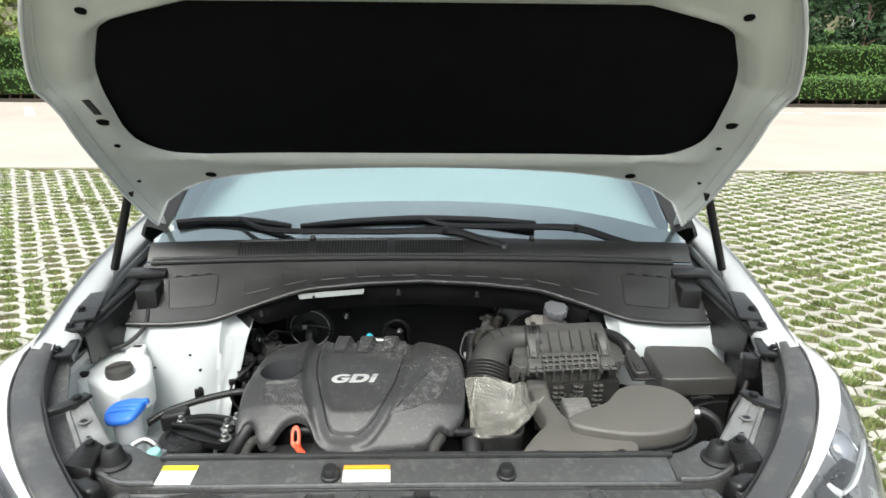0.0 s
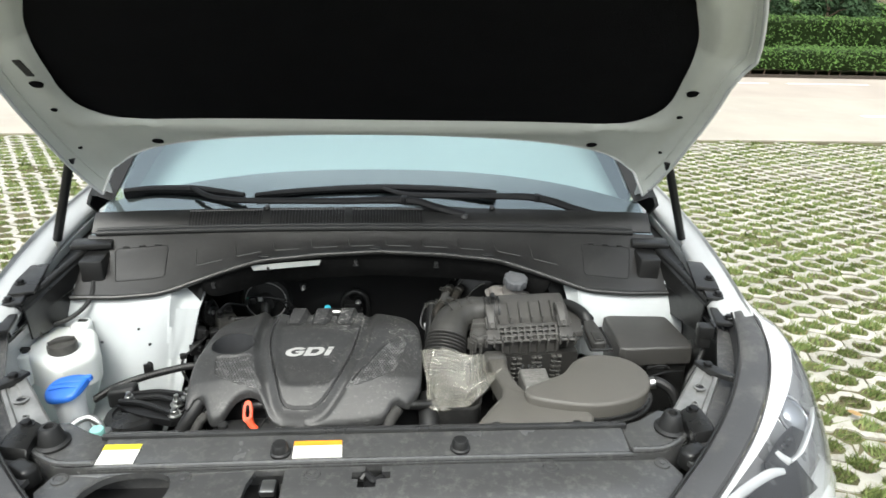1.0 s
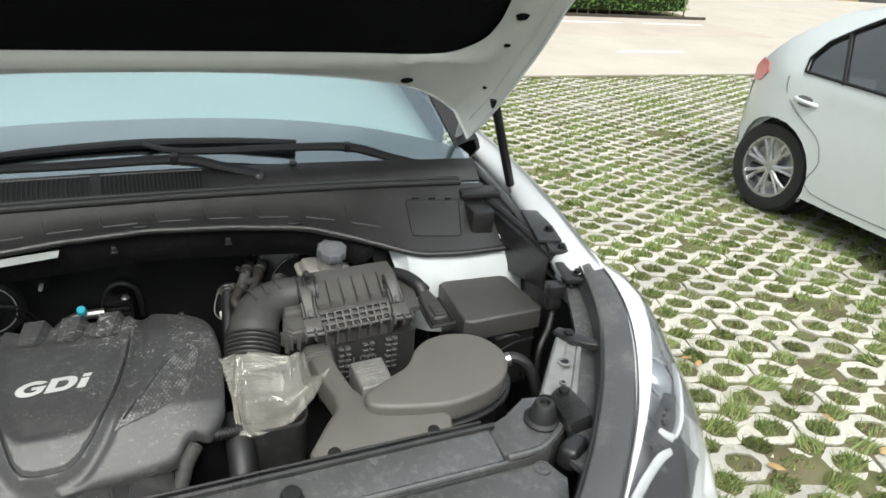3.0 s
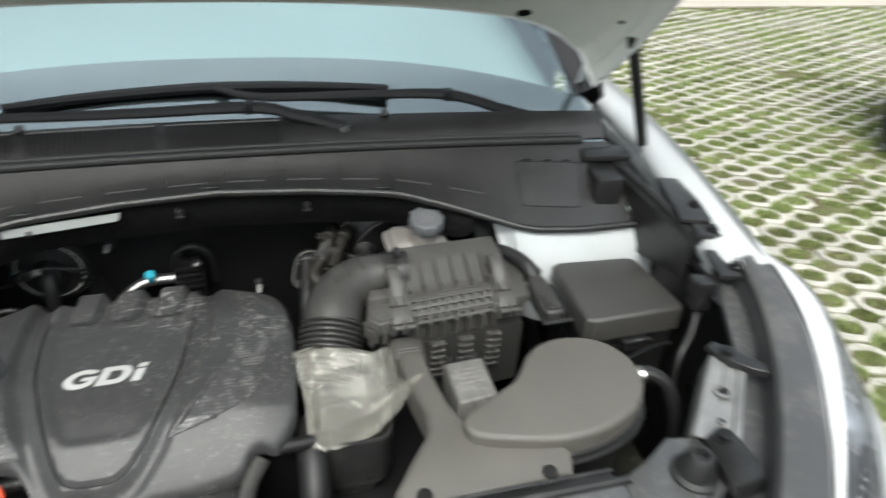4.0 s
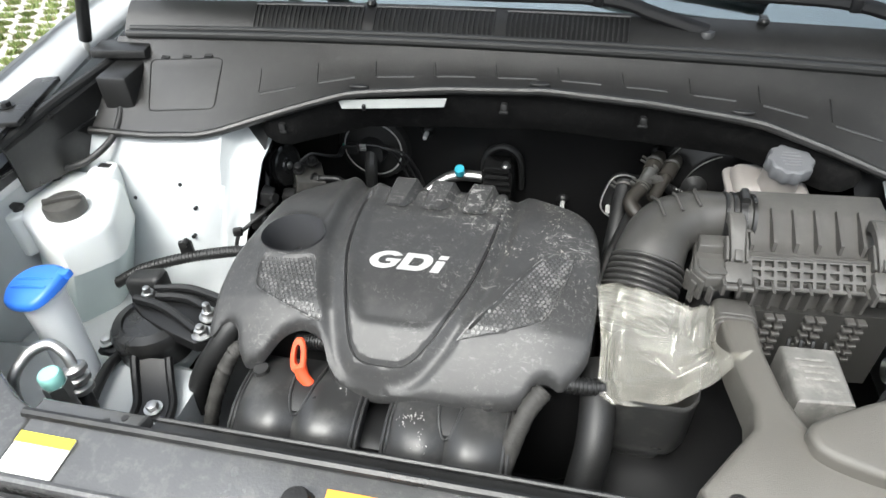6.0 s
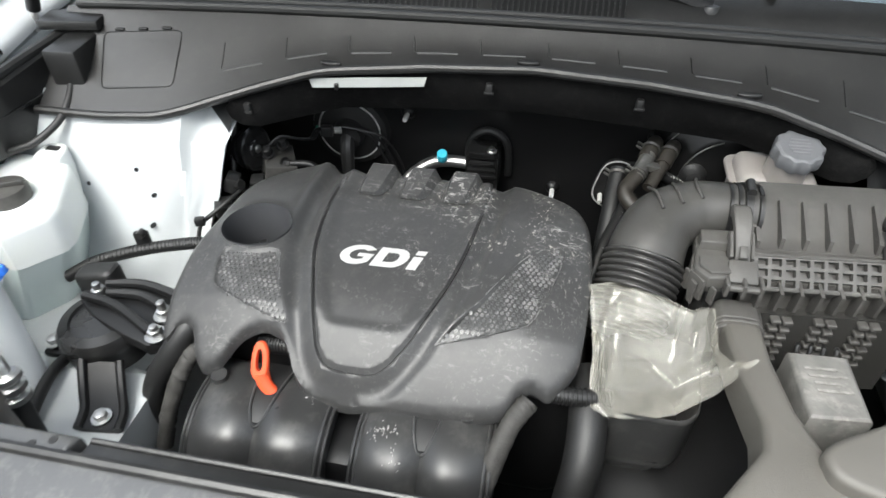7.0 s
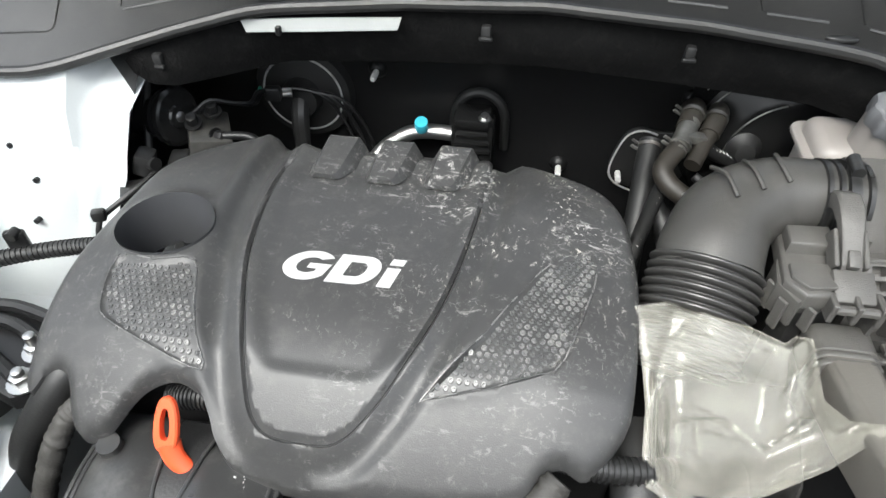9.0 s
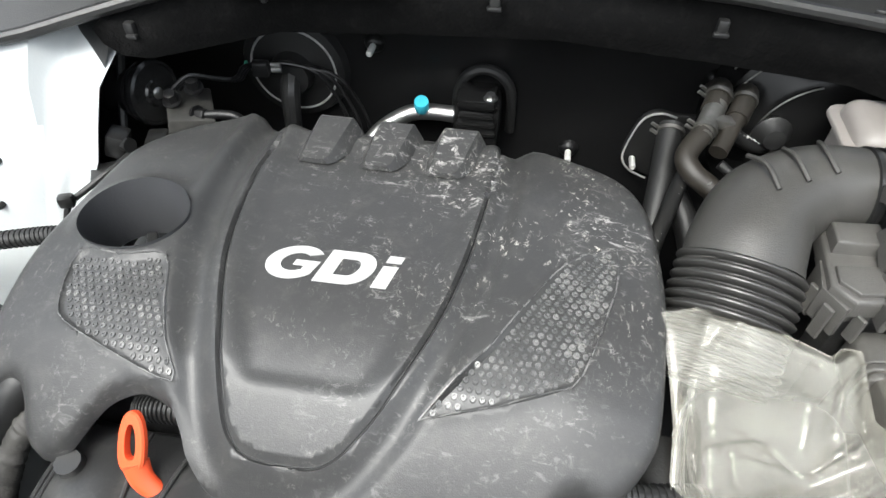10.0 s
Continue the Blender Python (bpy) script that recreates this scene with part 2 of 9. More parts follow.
def inset2(poly, d):
    """A 2D outline (counter-clockwise) moved inwards by d."""
    out, n = [], len(poly)
    for i in range(n):
        a, b, c = (Vector(poly[k][:2]) for k in (i - 1, i, (i + 1) % n))
        e1, e2 = (b - a).normalized(), (c - b).normalized()
        nn = Vector((-e1.y, e1.x)) + Vector((-e2.y, e2.x))
        if nn.length < 1e-6:
            nn = Vector((-e1.y, e1.x))
        nn.normalize()
        k = max(0.5, nn.dot(Vector((-e1.y, e1.x))))
        out.append(b + nn * d / k)
    return out


def ccw(poly):
    a = sum(poly[i - 1][0] * poly[i][1] - poly[i][0] * poly[i - 1][1] for i in range(len(poly)))
    return poly if a > 0 else list(reversed(poly))


def prism(bm, poly, z0, z1, bevel=0.0, steps=3, m=None, flare=0.0):
    """An upright block on a 2D outline with a rounded upper edge. z1 may be a function of x, y."""
    poly = ccw([tuple(p[:2]) for p in poly])
    top = z1 if callable(z1) else (lambda x, y: z1)
    low = z0 if callable(z0) else (lambda x, y: z0)
    rings = [[Vector((p[0], p[1], low(*p[:2]))) for p in inset2(poly, -flare)]]
    if bevel:
        for k in range(steps + 1):
            a = math.pi / 2 * k / steps
            q = inset2(poly, bevel * (1 - math.cos(a)))
            rings.append([Vector((p[0], p[1], top(*p[:2]) - bevel + bevel * math.sin(a))) for p in q])
    else:
        rings.append([Vector((p[0], p[1], top(*p[:2]))) for p in poly])
    if m is not None:
        rings = [[m @ p for p in r] for r in rings]
    return loft(bm, rings)


def hexbolt(bm, c, r, h, axis=(0, 0, 1), washer=True):
    c, d = Vector(c), Vector(axis).normalized()
    if washer:
        cyl(bm, c, c + d * h * 0.25, r * 1.5, n=16)
        c = c + d * h * 0.25
    cyl(bm, c, c + d * h, r, n=6, bevel=r * 0.12)


def sheet(bm, rows, thick=0.0, down=None):
    """A grid surface from rows of points; with thick it gets a back, moved along down."""
    g = [ring(bm, r) for r in rows]
    for a, b in zip(g, g[1:]):
        bridge(bm, a, b, False)
    if thick:
        d = Vector(down).normalized() * thick
        h = [ring(bm, [v.co + d for v in r]) for r in g]
        for a, b in zip(h, h[1:]):
            bridge(bm, a, b, False)
        bridge(bm, g[0], h[0], False)
        bridge(bm, g[-1], h[-1], False)
        bridge(bm, [r[0] for r in g], [r[0] for r in h], False)
        bridge(bm, [r[-1] for r in g], [r[-1] for r in h], False)


def step(a, b, x):
    t = min(1.0, max(0.0, (x - a) / (b - a)))
    return t * t * (3 - 2 * t)


def lerp(xs, ys, x):
    return float(np.interp(x, xs, ys))


def flow(xs, ys, x):
    """A smooth curve through the given heights."""
    k = np.gradient(np.array(ys, float), np.array(xs, float))
    x = min(max(x, xs[0]), xs[-1])
    i = min(len(xs) - 2, max(0, int(np.searchsorted(xs, x)) - 1))
    h = xs[i + 1] - xs[i]
    t = (x - xs[i]) / h
    return float((2 * t ** 3 - 3 * t * t + 1) * ys[i] + (t ** 3 - 2 * t * t + t) * h * k[i] + (3 * t * t - 2 * t ** 3) * ys[i + 1] + (t ** 3 - t * t) * h * k[i + 1])


def rounded(poly, cuts=3, cut=0.22):
    """Corner-cut outline: every pass cuts each corner again."""
    p = [Vector(q[:2]) for q in poly]
    for _ in range(cuts):
        p = [a.lerp(b, f) for a, b in zip(p, p[1:] + p[:1]) for f in (cut, 1 - cut)]
    return [(q.x, q.y) for q in p]


# ---- flat plates with holes ----
def inside(p, poly):
    c, n = False, len(poly)
    for i in range(n):
        a, b = poly[i - 1], poly[i]
        if (a[1] > p[1]) != (b[1] > p[1]) and p[0] < (b[0] - a[0]) * (p[1] - a[1]) / (b[1] - a[1]) + a[0]:
            c = not c
    return c


def dist(p, line, closed=True):
    """Distance of a 2D point from a polyline."""
    best, n = 9.0, len(line)
    for i in range(0 if closed else 1, n):
        ax, ay = line[i - 1][0], line[i - 1][1]
        dx, dy = line[i][0] - ax, line[i][1] - ay
        t = max(0.0, min(1.0, ((p[0] - ax) * dx + (p[1] - ay) * dy) / (dx * dx + dy * dy + 1e-12)))
        best = min(best, math.hypot(p[0] - ax - t * dx, p[1] - ay - t * dy))
    return best


def plate(bm, outline, holes=(), zf=0.0, thick=0.0, grid=0.0, lines=(), gap=0.35):
    """A plate on a 2D outline with holes cut through; zf gives its height; thick: a skirt all round."""
    z = zf if callable(zf) else (lambda x, y: zf)
    pts, edges = [], []
    for poly, closed in [(outline, True)] + [(h, True) for h in holes] + [(l, False) for l in lines]:
        s = len(pts)
        pts += [Vector(p[:2]) for p in poly]
        edges += [(s + i, s + i + 1) for i in range(len(poly) - 1)] + ([(s + len(poly) - 1, s)] if closed else [])
    if grid:
        xs, ys = [p[0] for p in outline], [p[1] for p in outline]
        k = 0
        y = min(ys) + grid / 2
        while y < max(ys):
            x = min(xs) + (grid / 2 if k % 2 else grid)
            while x < max(xs):
                if inside((x, y), outline) and not any(inside((x, y), h) for h in holes):
                    if min([dist((x, y), outline)] + [dist((x, y), h) for h in holes] + [dist((x, y), l, False) for l in lines]) > grid * gap:
                        pts.append(Vector((x, y)))
                x += grid
            y += grid * 0.87
            k += 1
    from mathutils import geometry
    vs, _, fs, *_ = geometry.delaunay_2d_cdt(pts, edges, [], 0, 1e-6)
    made = {}
    def vert(i):
        if i not in made:
            made[i] = bm.verts.new((vs[i].x, vs[i].y, z(vs[i].x, vs[i].y)))
        return made[i]
    new_faces = []
    for f in fs:
        c = sum((Vector(vs[i]) for i in f), Vector((0, 0))) / len(f)
        if inside(c, outline) and not any(inside(c, h) for h in holes):
            new_faces.append(bm.faces.new([vert(i) for i in f]))
    if thick:
        low = {}
        for e in {e for f in new_faces for e in f.edges if len(e.link_faces) == 1}:
            for v in e.verts:
                if v not in low:
                    low[v] = bm.verts.new(v.co - Vector((0, 0, thick)))
            a, b = e.verts
            bm.faces.new((a, b, low[b], low[a]))


def oval(cx, cy, rx, ry, n=28, turn=0.0):
    return [(cx + rx * math.cos(t) * math.cos(turn) - ry * math.sin(t) * math.sin(turn), cy + rx * math.cos(t) * math.sin(turn) + ry * math.sin(t) * math.cos(turn)) for t in (2 * math.pi * k / n for k in range(n))]


def rrect(cx, cy, w, h, r, n=4):
    out = []
    for sx, sy, a in ((1, 1, 0), (-1, 1, 90), (-1, -1, 180), (1, -1, 270)):
        for k in range(n + 1):
            t = radians(a + 90 * k / n)
            out.append((cx + sx * (w / 2 - r) + r * math.cos(t), cy + sy * (h / 2 - r) + r * math.sin(t)))
    return out



# ---- ground ----
EDGE, FAR = 6.35, 11.7
GRASSY = mat("grass_soil", (0.105, 0.095, 0.055), 0.95, var=0.4, scale=5, bump=0.9, bscale=90, spec=0.1, dust=(0.10, 0.14, 0.04), dscale=3, damount=0.8)
ROADM = mat("concrete_road", (0.37, 0.335, 0.285), 0.9, var=0.08, scale=0.8, bump=0.3, bscale=80, dust=(0.42, 0.39, 0.34), dscale=2)
bm = B()
sheet(bm, [[V(x, y, -0.009) for x in (-400, -20, 0, 20, 400)] for y in (-400, -20, 0, 20, 900)])
solo("ground", bm, GRASSY, "soil and short grass reaching to the horizon", "ground", "structure", smooth=False)
bm = B()
box(bm, (20, (EDGE + FAR) / 2, -0.025), (240, FAR - EDGE, 0.06))
solo("road", bm, ROADM, "pale beige concrete driveway behind the car", "road", "structure", smooth=False)

# ---- the car ----
car = thing("car", (0, 1.6, 0), "white SUV with its hood propped open, parked on grass pavers", "car")


def both(name, build, material, parent, label="", **k):
    """The same part on both sides."""
    made = []
    for s in (1, -1):
        bm = B()
        build(bm)
        if s < 0:
            for v in bm.verts:
                v.co.x = -v.co.x
            bmesh.ops.reverse_faces(bm, faces=bm.faces)
        made.append(part(name, bm, material, parent, label, **k))
    return made


FEN_Y, FEN_X = (0.2, 0.27, 0.37, 0.48, 0.69, 0.9, 1.3), (0.788, 0.794, 0.816, 0.838, 0.874, 0.88, 0.885)


# front fender, from the lamp's rear point back to the door
def fender(bm):
    rows = []
    for k in (0, 0.03, 0.08, 0.16, 0.27, 0.4, 0.55, 0.7, 0.85, 1.0):
        y = 0.235 + 1.065 * k
        w = lerp((0.2, 0.3, 0.5, 0.8, 1.3), (0.885, 0.898, 0.924, 0.945, 0.950), y)
        z = lerp((0.2, 0.5, 0.9, 1.3), (1.066, 1.082, 1.10, 1.115), y)
        i = lerp(FEN_Y, FEN_X, y)
        rows.append(spline([V(i - 0.004, y, z - 0.056), V(i, y, z - 0.038), V(i + (w - i) * 0.50, y, z - 0.014), V(i + (w - i) * 0.58, y, z - 0.004), V(w, y, z - 0.036),
                            V(w + 0.014, y, z - 0.12), V(w + 0.02, y, z - 0.28), V(w + 0.012, y, z - 0.5), V(w - 0.02, y, 0.42)], 3))
        # the lamp's tail runs back along the outer side
        for j, p in enumerate(rows[-1]):
            f0 = lerp((0, 6, 9, 12, 18, 24), (0.30, 0.25, 0.30, 0.42, 0.34, 0.30), j)
            p.y = f0 + (1.30 - f0) * k
    sheet(bm, rows, 0.004, (-1, 0, -0.4))


both("fender", fender, WHITE, car)


# painted inner flange under the hood's edge
def flange(bm):
    rows = []
    for y in (0.31, 0.38, 0.5, 0.65, 0.8, 0.95, 1.05):
        z = lerp((0.2, 0.5, 0.9, 1.3), (1.008, 1.024, 1.042, 1.056), y)
        i = lerp(FEN_Y, FEN_X, y)
        rows.append([V(i + 0.003, y, z - 0.002), V(i - 0.001, y, z - 0.008), V(i - 0.010, y, z - 0.011), V(i - 0.012, y, z - 0.03)])
    sheet(bm, rows, 0.003, (0.3, 0, -1))


both("inner_flange", flange, PRIMER, car)


# dark gutter between the plastic rail and the fender
def gutter(bm):
    rows = []
    for y in (0.31, 0.38, 0.5, 0.65, 0.8, 0.95, 1.05):
        i = lerp(FEN_Y, FEN_X, y)
        e = lerp((0.2, 0.355, 0.625, 1.05), (0.80, 0.790, 0.742, 0.74), y)
        rows.append([V(i - 0.006, y, 1.0), V((i + e) / 2, y, 0.985), V(e, y, 0.99)])
    sheet(bm, rows, 0.004, (0, 0, -1))


both("fender_gutter", gutter, PLASTIC, car)

# hood
TILT = 0.692


def hood_z(y):
    return 1.286 + TILT * (0.9 - y)


HW_Y = (0.02, 0.08, 0.16, 0.224, 0.31, 0.39, 0.425, 0.445, 0.465, 0.50, 0.572, 0.65, 0.85, 0.97, 1.1)
HW_X = (0.52, 0.58, 0.650, 0.70, 0.758, 0.805, 0.820, 0.816, 0.810, 0.815, 0.833, 0.847, 0.872, 0.875, 0.865)


def hood_point(u, v, lift=0.0):
    """u across from -1 to 1, v from the rear edge to the front."""
    au = abs(u)
    yr = 0.866 + 0.140 * au ** 2.2 + 0.03 * au ** 6
    yf = 0.0 + 0.15 * au ** 4.0
    y = yr + (yf - yr) * v
    w = lerp(HW_Y, HW_X, y)
    x = u * w
    drop = 0.10 * au ** 11 * (1 - v) ** 1.2 + 0.022 * au ** 8
    up = Vector((0, TILT, 1)).normalized()
    return Vector((x, y, hood_z(y) - drop)) + up * lift


US = [-1 + 2 * i / 44 for i in range(45)]
VS = [i / 30 for i in range(31)]
hood = None


def hood_skin():
    bm = B()
    rows = [[hood_point(u, v, 0.028 - 0.02 * abs(u) ** 8) for u in US] for v in VS]
    sheet(bm, rows)
    return bm


hood = part("hood", hood_skin(), WHITE, car, "opened white hood propped on two gas struts")


LIN_Y = (0.225, 0.242, 0.265, 0.30, 0.341, 0.40, 0.46, 0.547, 0.667, 0.725, 0.757, 0.78, 0.798, 0.815)
LIN_X = (0.40, 0.46, 0.545, 0.606, 0.634, 0.672, 0.698, 0.722, 0.744, 0.735, 0.715, 0.69, 0.655, 0.55)


def in_liner(x, y, grow=0.0):
    """Over 0 inside the rounded opening of the hood's inner frame."""
    hw = lerp(LIN_Y, LIN_X, y)
    return min(hw + grow - abs(x), (y - 0.238 + grow) * 1.2, (0.801 + grow - y) * 1.2)


def hood_height(x, y):
    """Height of the inner frame over a point of the plan."""
    au = min(1.0, abs(x) / lerp(HW_Y, HW_X, y))
    yr, yf = 0.866 + 0.140 * au ** 2.2 + 0.03 * au ** 6, 0.15 * au ** 4.0
    v = min(1.0, max(0.0, (y - yr) / (yf - yr)))
    z = hood_z(y) - 0.10 * au ** 11 * (1 - v) ** 1.2 - 0.022 * au ** 8
    d = in_liner(x, y)
    z += 0.013 * step(-0.030, 0.002, d)                       # the pressing turns up round the liner
    z -= 0.005 * math.exp(-((d + 0.055) / 0.014) ** 2)
    z += 0.010 * step(0.10, 0.06, 1 - au) * step(0.0, 0.03, 1 - au)
    z += 0.004 * math.exp(-((y - 0.44) / 0.012) ** 2) * step(0.70, 0.74, au)
    return z


LINER_EDGE = [(p.x, p.y) for p in spline([(0.0, 0.801, 0), (0.30, 0.801, 0), (0.56, 0.802, 0), (0.655, 0.797, 0), (0.715, 0.757, 0), (0.744, 0.667, 0), (0.722, 0.547, 0), (0.698, 0.46, 0), (0.672, 0.40, 0), (0.634, 0.341, 0), (0.600, 0.295, 0), (0.54, 0.262, 0), (0.45, 0.241, 0), (0.2, 0.238, 0)], 5)]
LINER_EDGE += [(-x, y) for x, y in reversed(LINER_EDGE[1:])]
HOOD_EDGE = [(hood_point(-1 + 2 * k / 60, 0).x, hood_point(-1 + 2 * k / 60, 0).y) for k in range(61)]
HOOD_EDGE += [(hood_point(1, k / 40).x, hood_point(1, k / 40).y) for k in range(1, 40)]
HOOD_EDGE += [(hood_point(1 - 2 * k / 60, 1).x, hood_point(1 - 2 * k / 60, 1).y) for k in range(61)]
HOOD_EDGE += [(hood_point(-1, 1 - k / 40).x, hood_point(-1, 1 - k / 40).y) for k in range(1, 40)]


def hood_frame():
    bm = B()
    out = ccw(LINER_EDGE)
    rims = [[tuple(q) for q in inset2(out, -d)] for d in (0.006, 0.014, 0.022, 0.032)]
    plate(bm, HOOD_EDGE, [out], hood_height, 0.0, 0.018, [r + r[:1] for r in rims], 0.3)
    return bm


part("inner_frame", hood_frame(), FRAME, hood, "pale painted inner frame", angle=60)
bm = B()
tube(bm, [V(x, y, hood_height(x, y) + 0.004) for x, y in HOOD_EDGE[::2] + HOOD_EDGE[:1]], 0.005, 8, 0)
part("hemmed_edge", bm, WHITE, hood)
for a, b in ((62, 100), (163, 200)):
    bm = B()
    tube(bm, [V(x * 0.972, y, hood_height(x * 0.972, y) - 0.001) for x, y in HOOD_EDGE[a:b:2]], 0.0025, 6, 0)
    part("sealant_line", bm, FRAME, hood)
bm = B()
rows = []
for i in range(25):
    y = 0.224 + 0.592 * i / 24
    hw = lerp(LIN_Y, LIN_X, y) + 0.012
    rows.append([V(hw * k / 16, y, hood_z(y) + 0.012 - 0.022 * (hw * abs(k / 16) / 0.84) ** 6) for k in range(-16, 17)])
sheet(bm, rows, 0.008, (0, TILT, 1))
part("liner", bm, LINER, hood, "black felt sound liner")


# gas struts and hinges
def strut(bm):
    cyl(bm, (0.777, 0.680, 1.286), (0.858, 0.690, 1.058), 0.0115, n=16, bevel=0.002)


def rod(bm):
    cyl(bm, (0.858, 0.690, 1.058), (0.874, 0.684, 0.985), 0.0055, n=12)


for s in (1, -1):
    st = thing("gas_strut", (0.87 * s, 0.668, 0.985), "black gas strut holding up the hood", "gas strut", "hood struts")
    for nm, fn, mt in (("cylinder", strut, BLACK), ("rod", rod, STEEL)):
        bm = B()
        fn(bm)
        for v in bm.verts:
            v.co.x *= s
        part(nm, bm, mt, st)

# ---- cowl ----
CB_X = (0.0, 0.16, 0.31, 0.385, 0.46, 0.545, 0.65, 0.78)
CB_Y = (0.619, 0.612, 0.598, 0.577, 0.552, 0.523, 0.515, 0.516)


def cowl_low(x):
    y = lerp(CB_X, CB_Y, abs(x))
    return V(x, y, 1.063 + 0.74 * (y - 0.633))


def cowl_top(x):
    y = 0.674 - 0.012 * (x / 0.7) ** 2
    return V(x, y, 1.063 + 0.74 * (y - 0.633))


cowl = thing("cowl_panel", (0, 0.65, 1.0), "dark grey plastic cowl below the windshield with air grilles", "cowl")
XS = [-0.76 + 1.52 * i / 76 for i in range(77)]
bm = B()
sheet(bm, [[cowl_low(x).lerp(cowl_top(x), k / 8) + V(0, 0, -0.004 * math.sin(math.pi * k / 8)) for x in XS] for k in range(9)], 0.004, (0, 1, -1))
part("front_panel", bm, COWL, cowl)
bm = B()
tube(bm, [cowl_low(x) + V(0, -0.004, 0.0) for x in XS[::2]], 0.007, 10, 2)
part("edge_lip", bm, COWL, cowl)
bm = B()
for off, r in ((0.0, 0.007), (0.014, 0.006)):
    tube(bm, [cowl_top(x) + V(0, off, 0.004 + off * 0.3) for x in XS[1:-1:4]], r, 10, 2)
part("seal", bm, RUBBER, cowl, "black rubber hood seal")


def cowl_up(x, k):
    a = cowl_top(x) + V(0, 0.02, 0.0)
    b = V(x, 0.750 - 0.022 * (x / 0.7) ** 2, 1.131 - 0.006 * (x / 0.7) ** 2)
    p = a.lerp(b, k)
    return p + V(0, 0, 0.004 * math.sin(math.pi * k))


bm = B()
sheet(bm, [[cowl_up(x, k / 10) for x in XS] for k in range(11)], 0.004, (0, 0, -1))
part("top_panel", bm, COWL, cowl)

# windshield and pillars
def glass_pt(u, v):
    x = u * (0.775 - 0.11 * v)
    y = 0.835 + 0.055 * (1 - u * u) * (1 - 0.3 * v) + v * 0.90
    z = 1.118 + 0.53 * v + 0.02 * (1 - u * u)
    return V(x, y, z)


bm = B()
sheet(bm, [[glass_pt(-1 + 2 * i / 24, -0.15 + 1.15 * k / 14) for i in range(25)] for k in range(15)])
ws = part("windshield", bm, GLASS, car, "clear windshield glass")
ws.visible_shadow = False
# black frit; the sky's reflection is put into its grey base colour
FRIT = mat("sky_sheen_frit", (0.15, 0.152, 0.158), 0.12, bump=0.0, spec=0.8)
bm = B()
sheet(bm, [[glass_pt(-1 + 2 * i / 24, -0.15 + (0.235 - 0.085 * abs(-1 + i / 12) ** 3) * k / 3) - V(0, -0.004, 0.006) for i in range(25)] for k in range(4)])
for s in (1, -1):
    sheet(bm, [[glass_pt(s * (0.975 + 0.025 * i / 2), 0.05 + 0.95 * k / 8) - V(0, -0.004, 0.006) for i in range(3)] for k in range(9)])
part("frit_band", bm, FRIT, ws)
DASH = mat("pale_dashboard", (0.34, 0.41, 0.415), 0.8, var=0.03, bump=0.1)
bm = B()
rows = []
for k in range(13):
    y = 0.9 + 0.75 * k / 12
    rows.append([V(x, y - 0.06 * (x / 0.775) ** 2, 1.08 + 0.10 * step(0.9, 1.5, y) + 0.06 * math.exp(-((x - 0.36) / 0.17) ** 2 - ((y - 1.45) / 0.1) ** 2) - 0.04 * x * x) for x in [-0.775 + 1.55 * i / 40 for i in range(41)]])
rows.append([p + V(0, 0.02, -0.25) for p in rows[-1]])
sheet(bm, rows, 0.01, (0, 0, -1))
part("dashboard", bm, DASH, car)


def pillar(bm):
    rows = []
    for v in [k / 10 for k in range(11)]:
        p = glass_pt(1, v)
        rows.append([p + V(-0.006, -0.004, 0.004), p + V(0.03, 0.0, 0.016), p + V(0.065, 0.03, 0.008), p + V(0.09, 0.06, -0.03), p + V(0.09, 0.14, -0.1)])
    sheet(bm, rows, 0.01, (-1, 0, -0.3))


both("windshield_pillar", pillar, BLACK, car)
# rest of the shell behind the pillars
bm = B()
rows = []
for y in (1.68, 1.8, 2.1, 2.6, 3.2, 3.8, 4.25):
    zr = lerp((1.68, 2.3, 3.4, 4.25), (1.64, 1.70, 1.68, 1.58), y)
    rows.append([V(s * w, y, zr + d) for s, w, d in ((-1, 0.66, -0.05), (-1, 0.55, 0.0), (-1, 0.3, 0.015), (1, 0.0, 0.02), (1, 0.3, 0.015), (1, 0.55, 0.0), (1, 0.66, -0.05))])
sheet(bm, rows, 0.02, (0, 0, -1))
part("roof", bm, WHITE, car)


def flank(bm):
    rows = []
    for y in (1.30, 1.7, 2.2, 2.8, 3.4, 3.9, 4.3):
        w = lerp((1.3, 2.5, 3.6, 4.3), (0.925, 0.94, 0.93, 0.85), y)
        rows.append([V(w - 0.03, y, 1.10), V(w, y, 1.04), V(w + 0.01, y, 0.8), V(w, y, 0.55), V(w - 0.04, y, 0.32)])
    sheet(bm, rows, 0.01, (-1, 0, 0))


def side_glass(bm):
    rows = []
    for y in (1.15, 1.7, 2.4, 3.2, 4.1):
        zr = lerp((1.15, 1.75, 2.4, 3.4, 4.1), (1.14, 1.60, 1.66, 1.63, 1.52), y)
        rows.append([V(0.90, y, 1.10), V(lerp((1.1, 1.65), (0.88, 0.68), zr), y, zr)])
    sheet(bm, rows, 0.006, (-1, 0, 0))


both("door_side", flank, WHITE, car)
both("side_window", side_glass, DARKGLASS, car)
bm = B()
sheet(bm, [[V(x, 4.28 - 0.1 * (z - 0.3), z) for x in (-0.86, -0.4, 0, 0.4, 0.86)] for z in (0.32, 0.7, 1.05)] + [[V(x, 4.1, 1.55) for x in (-0.66, -0.3, 0, 0.3, 0.66)]], 0.02, (0, -1, 0))
part("tailgate", bm, WHITE, car)


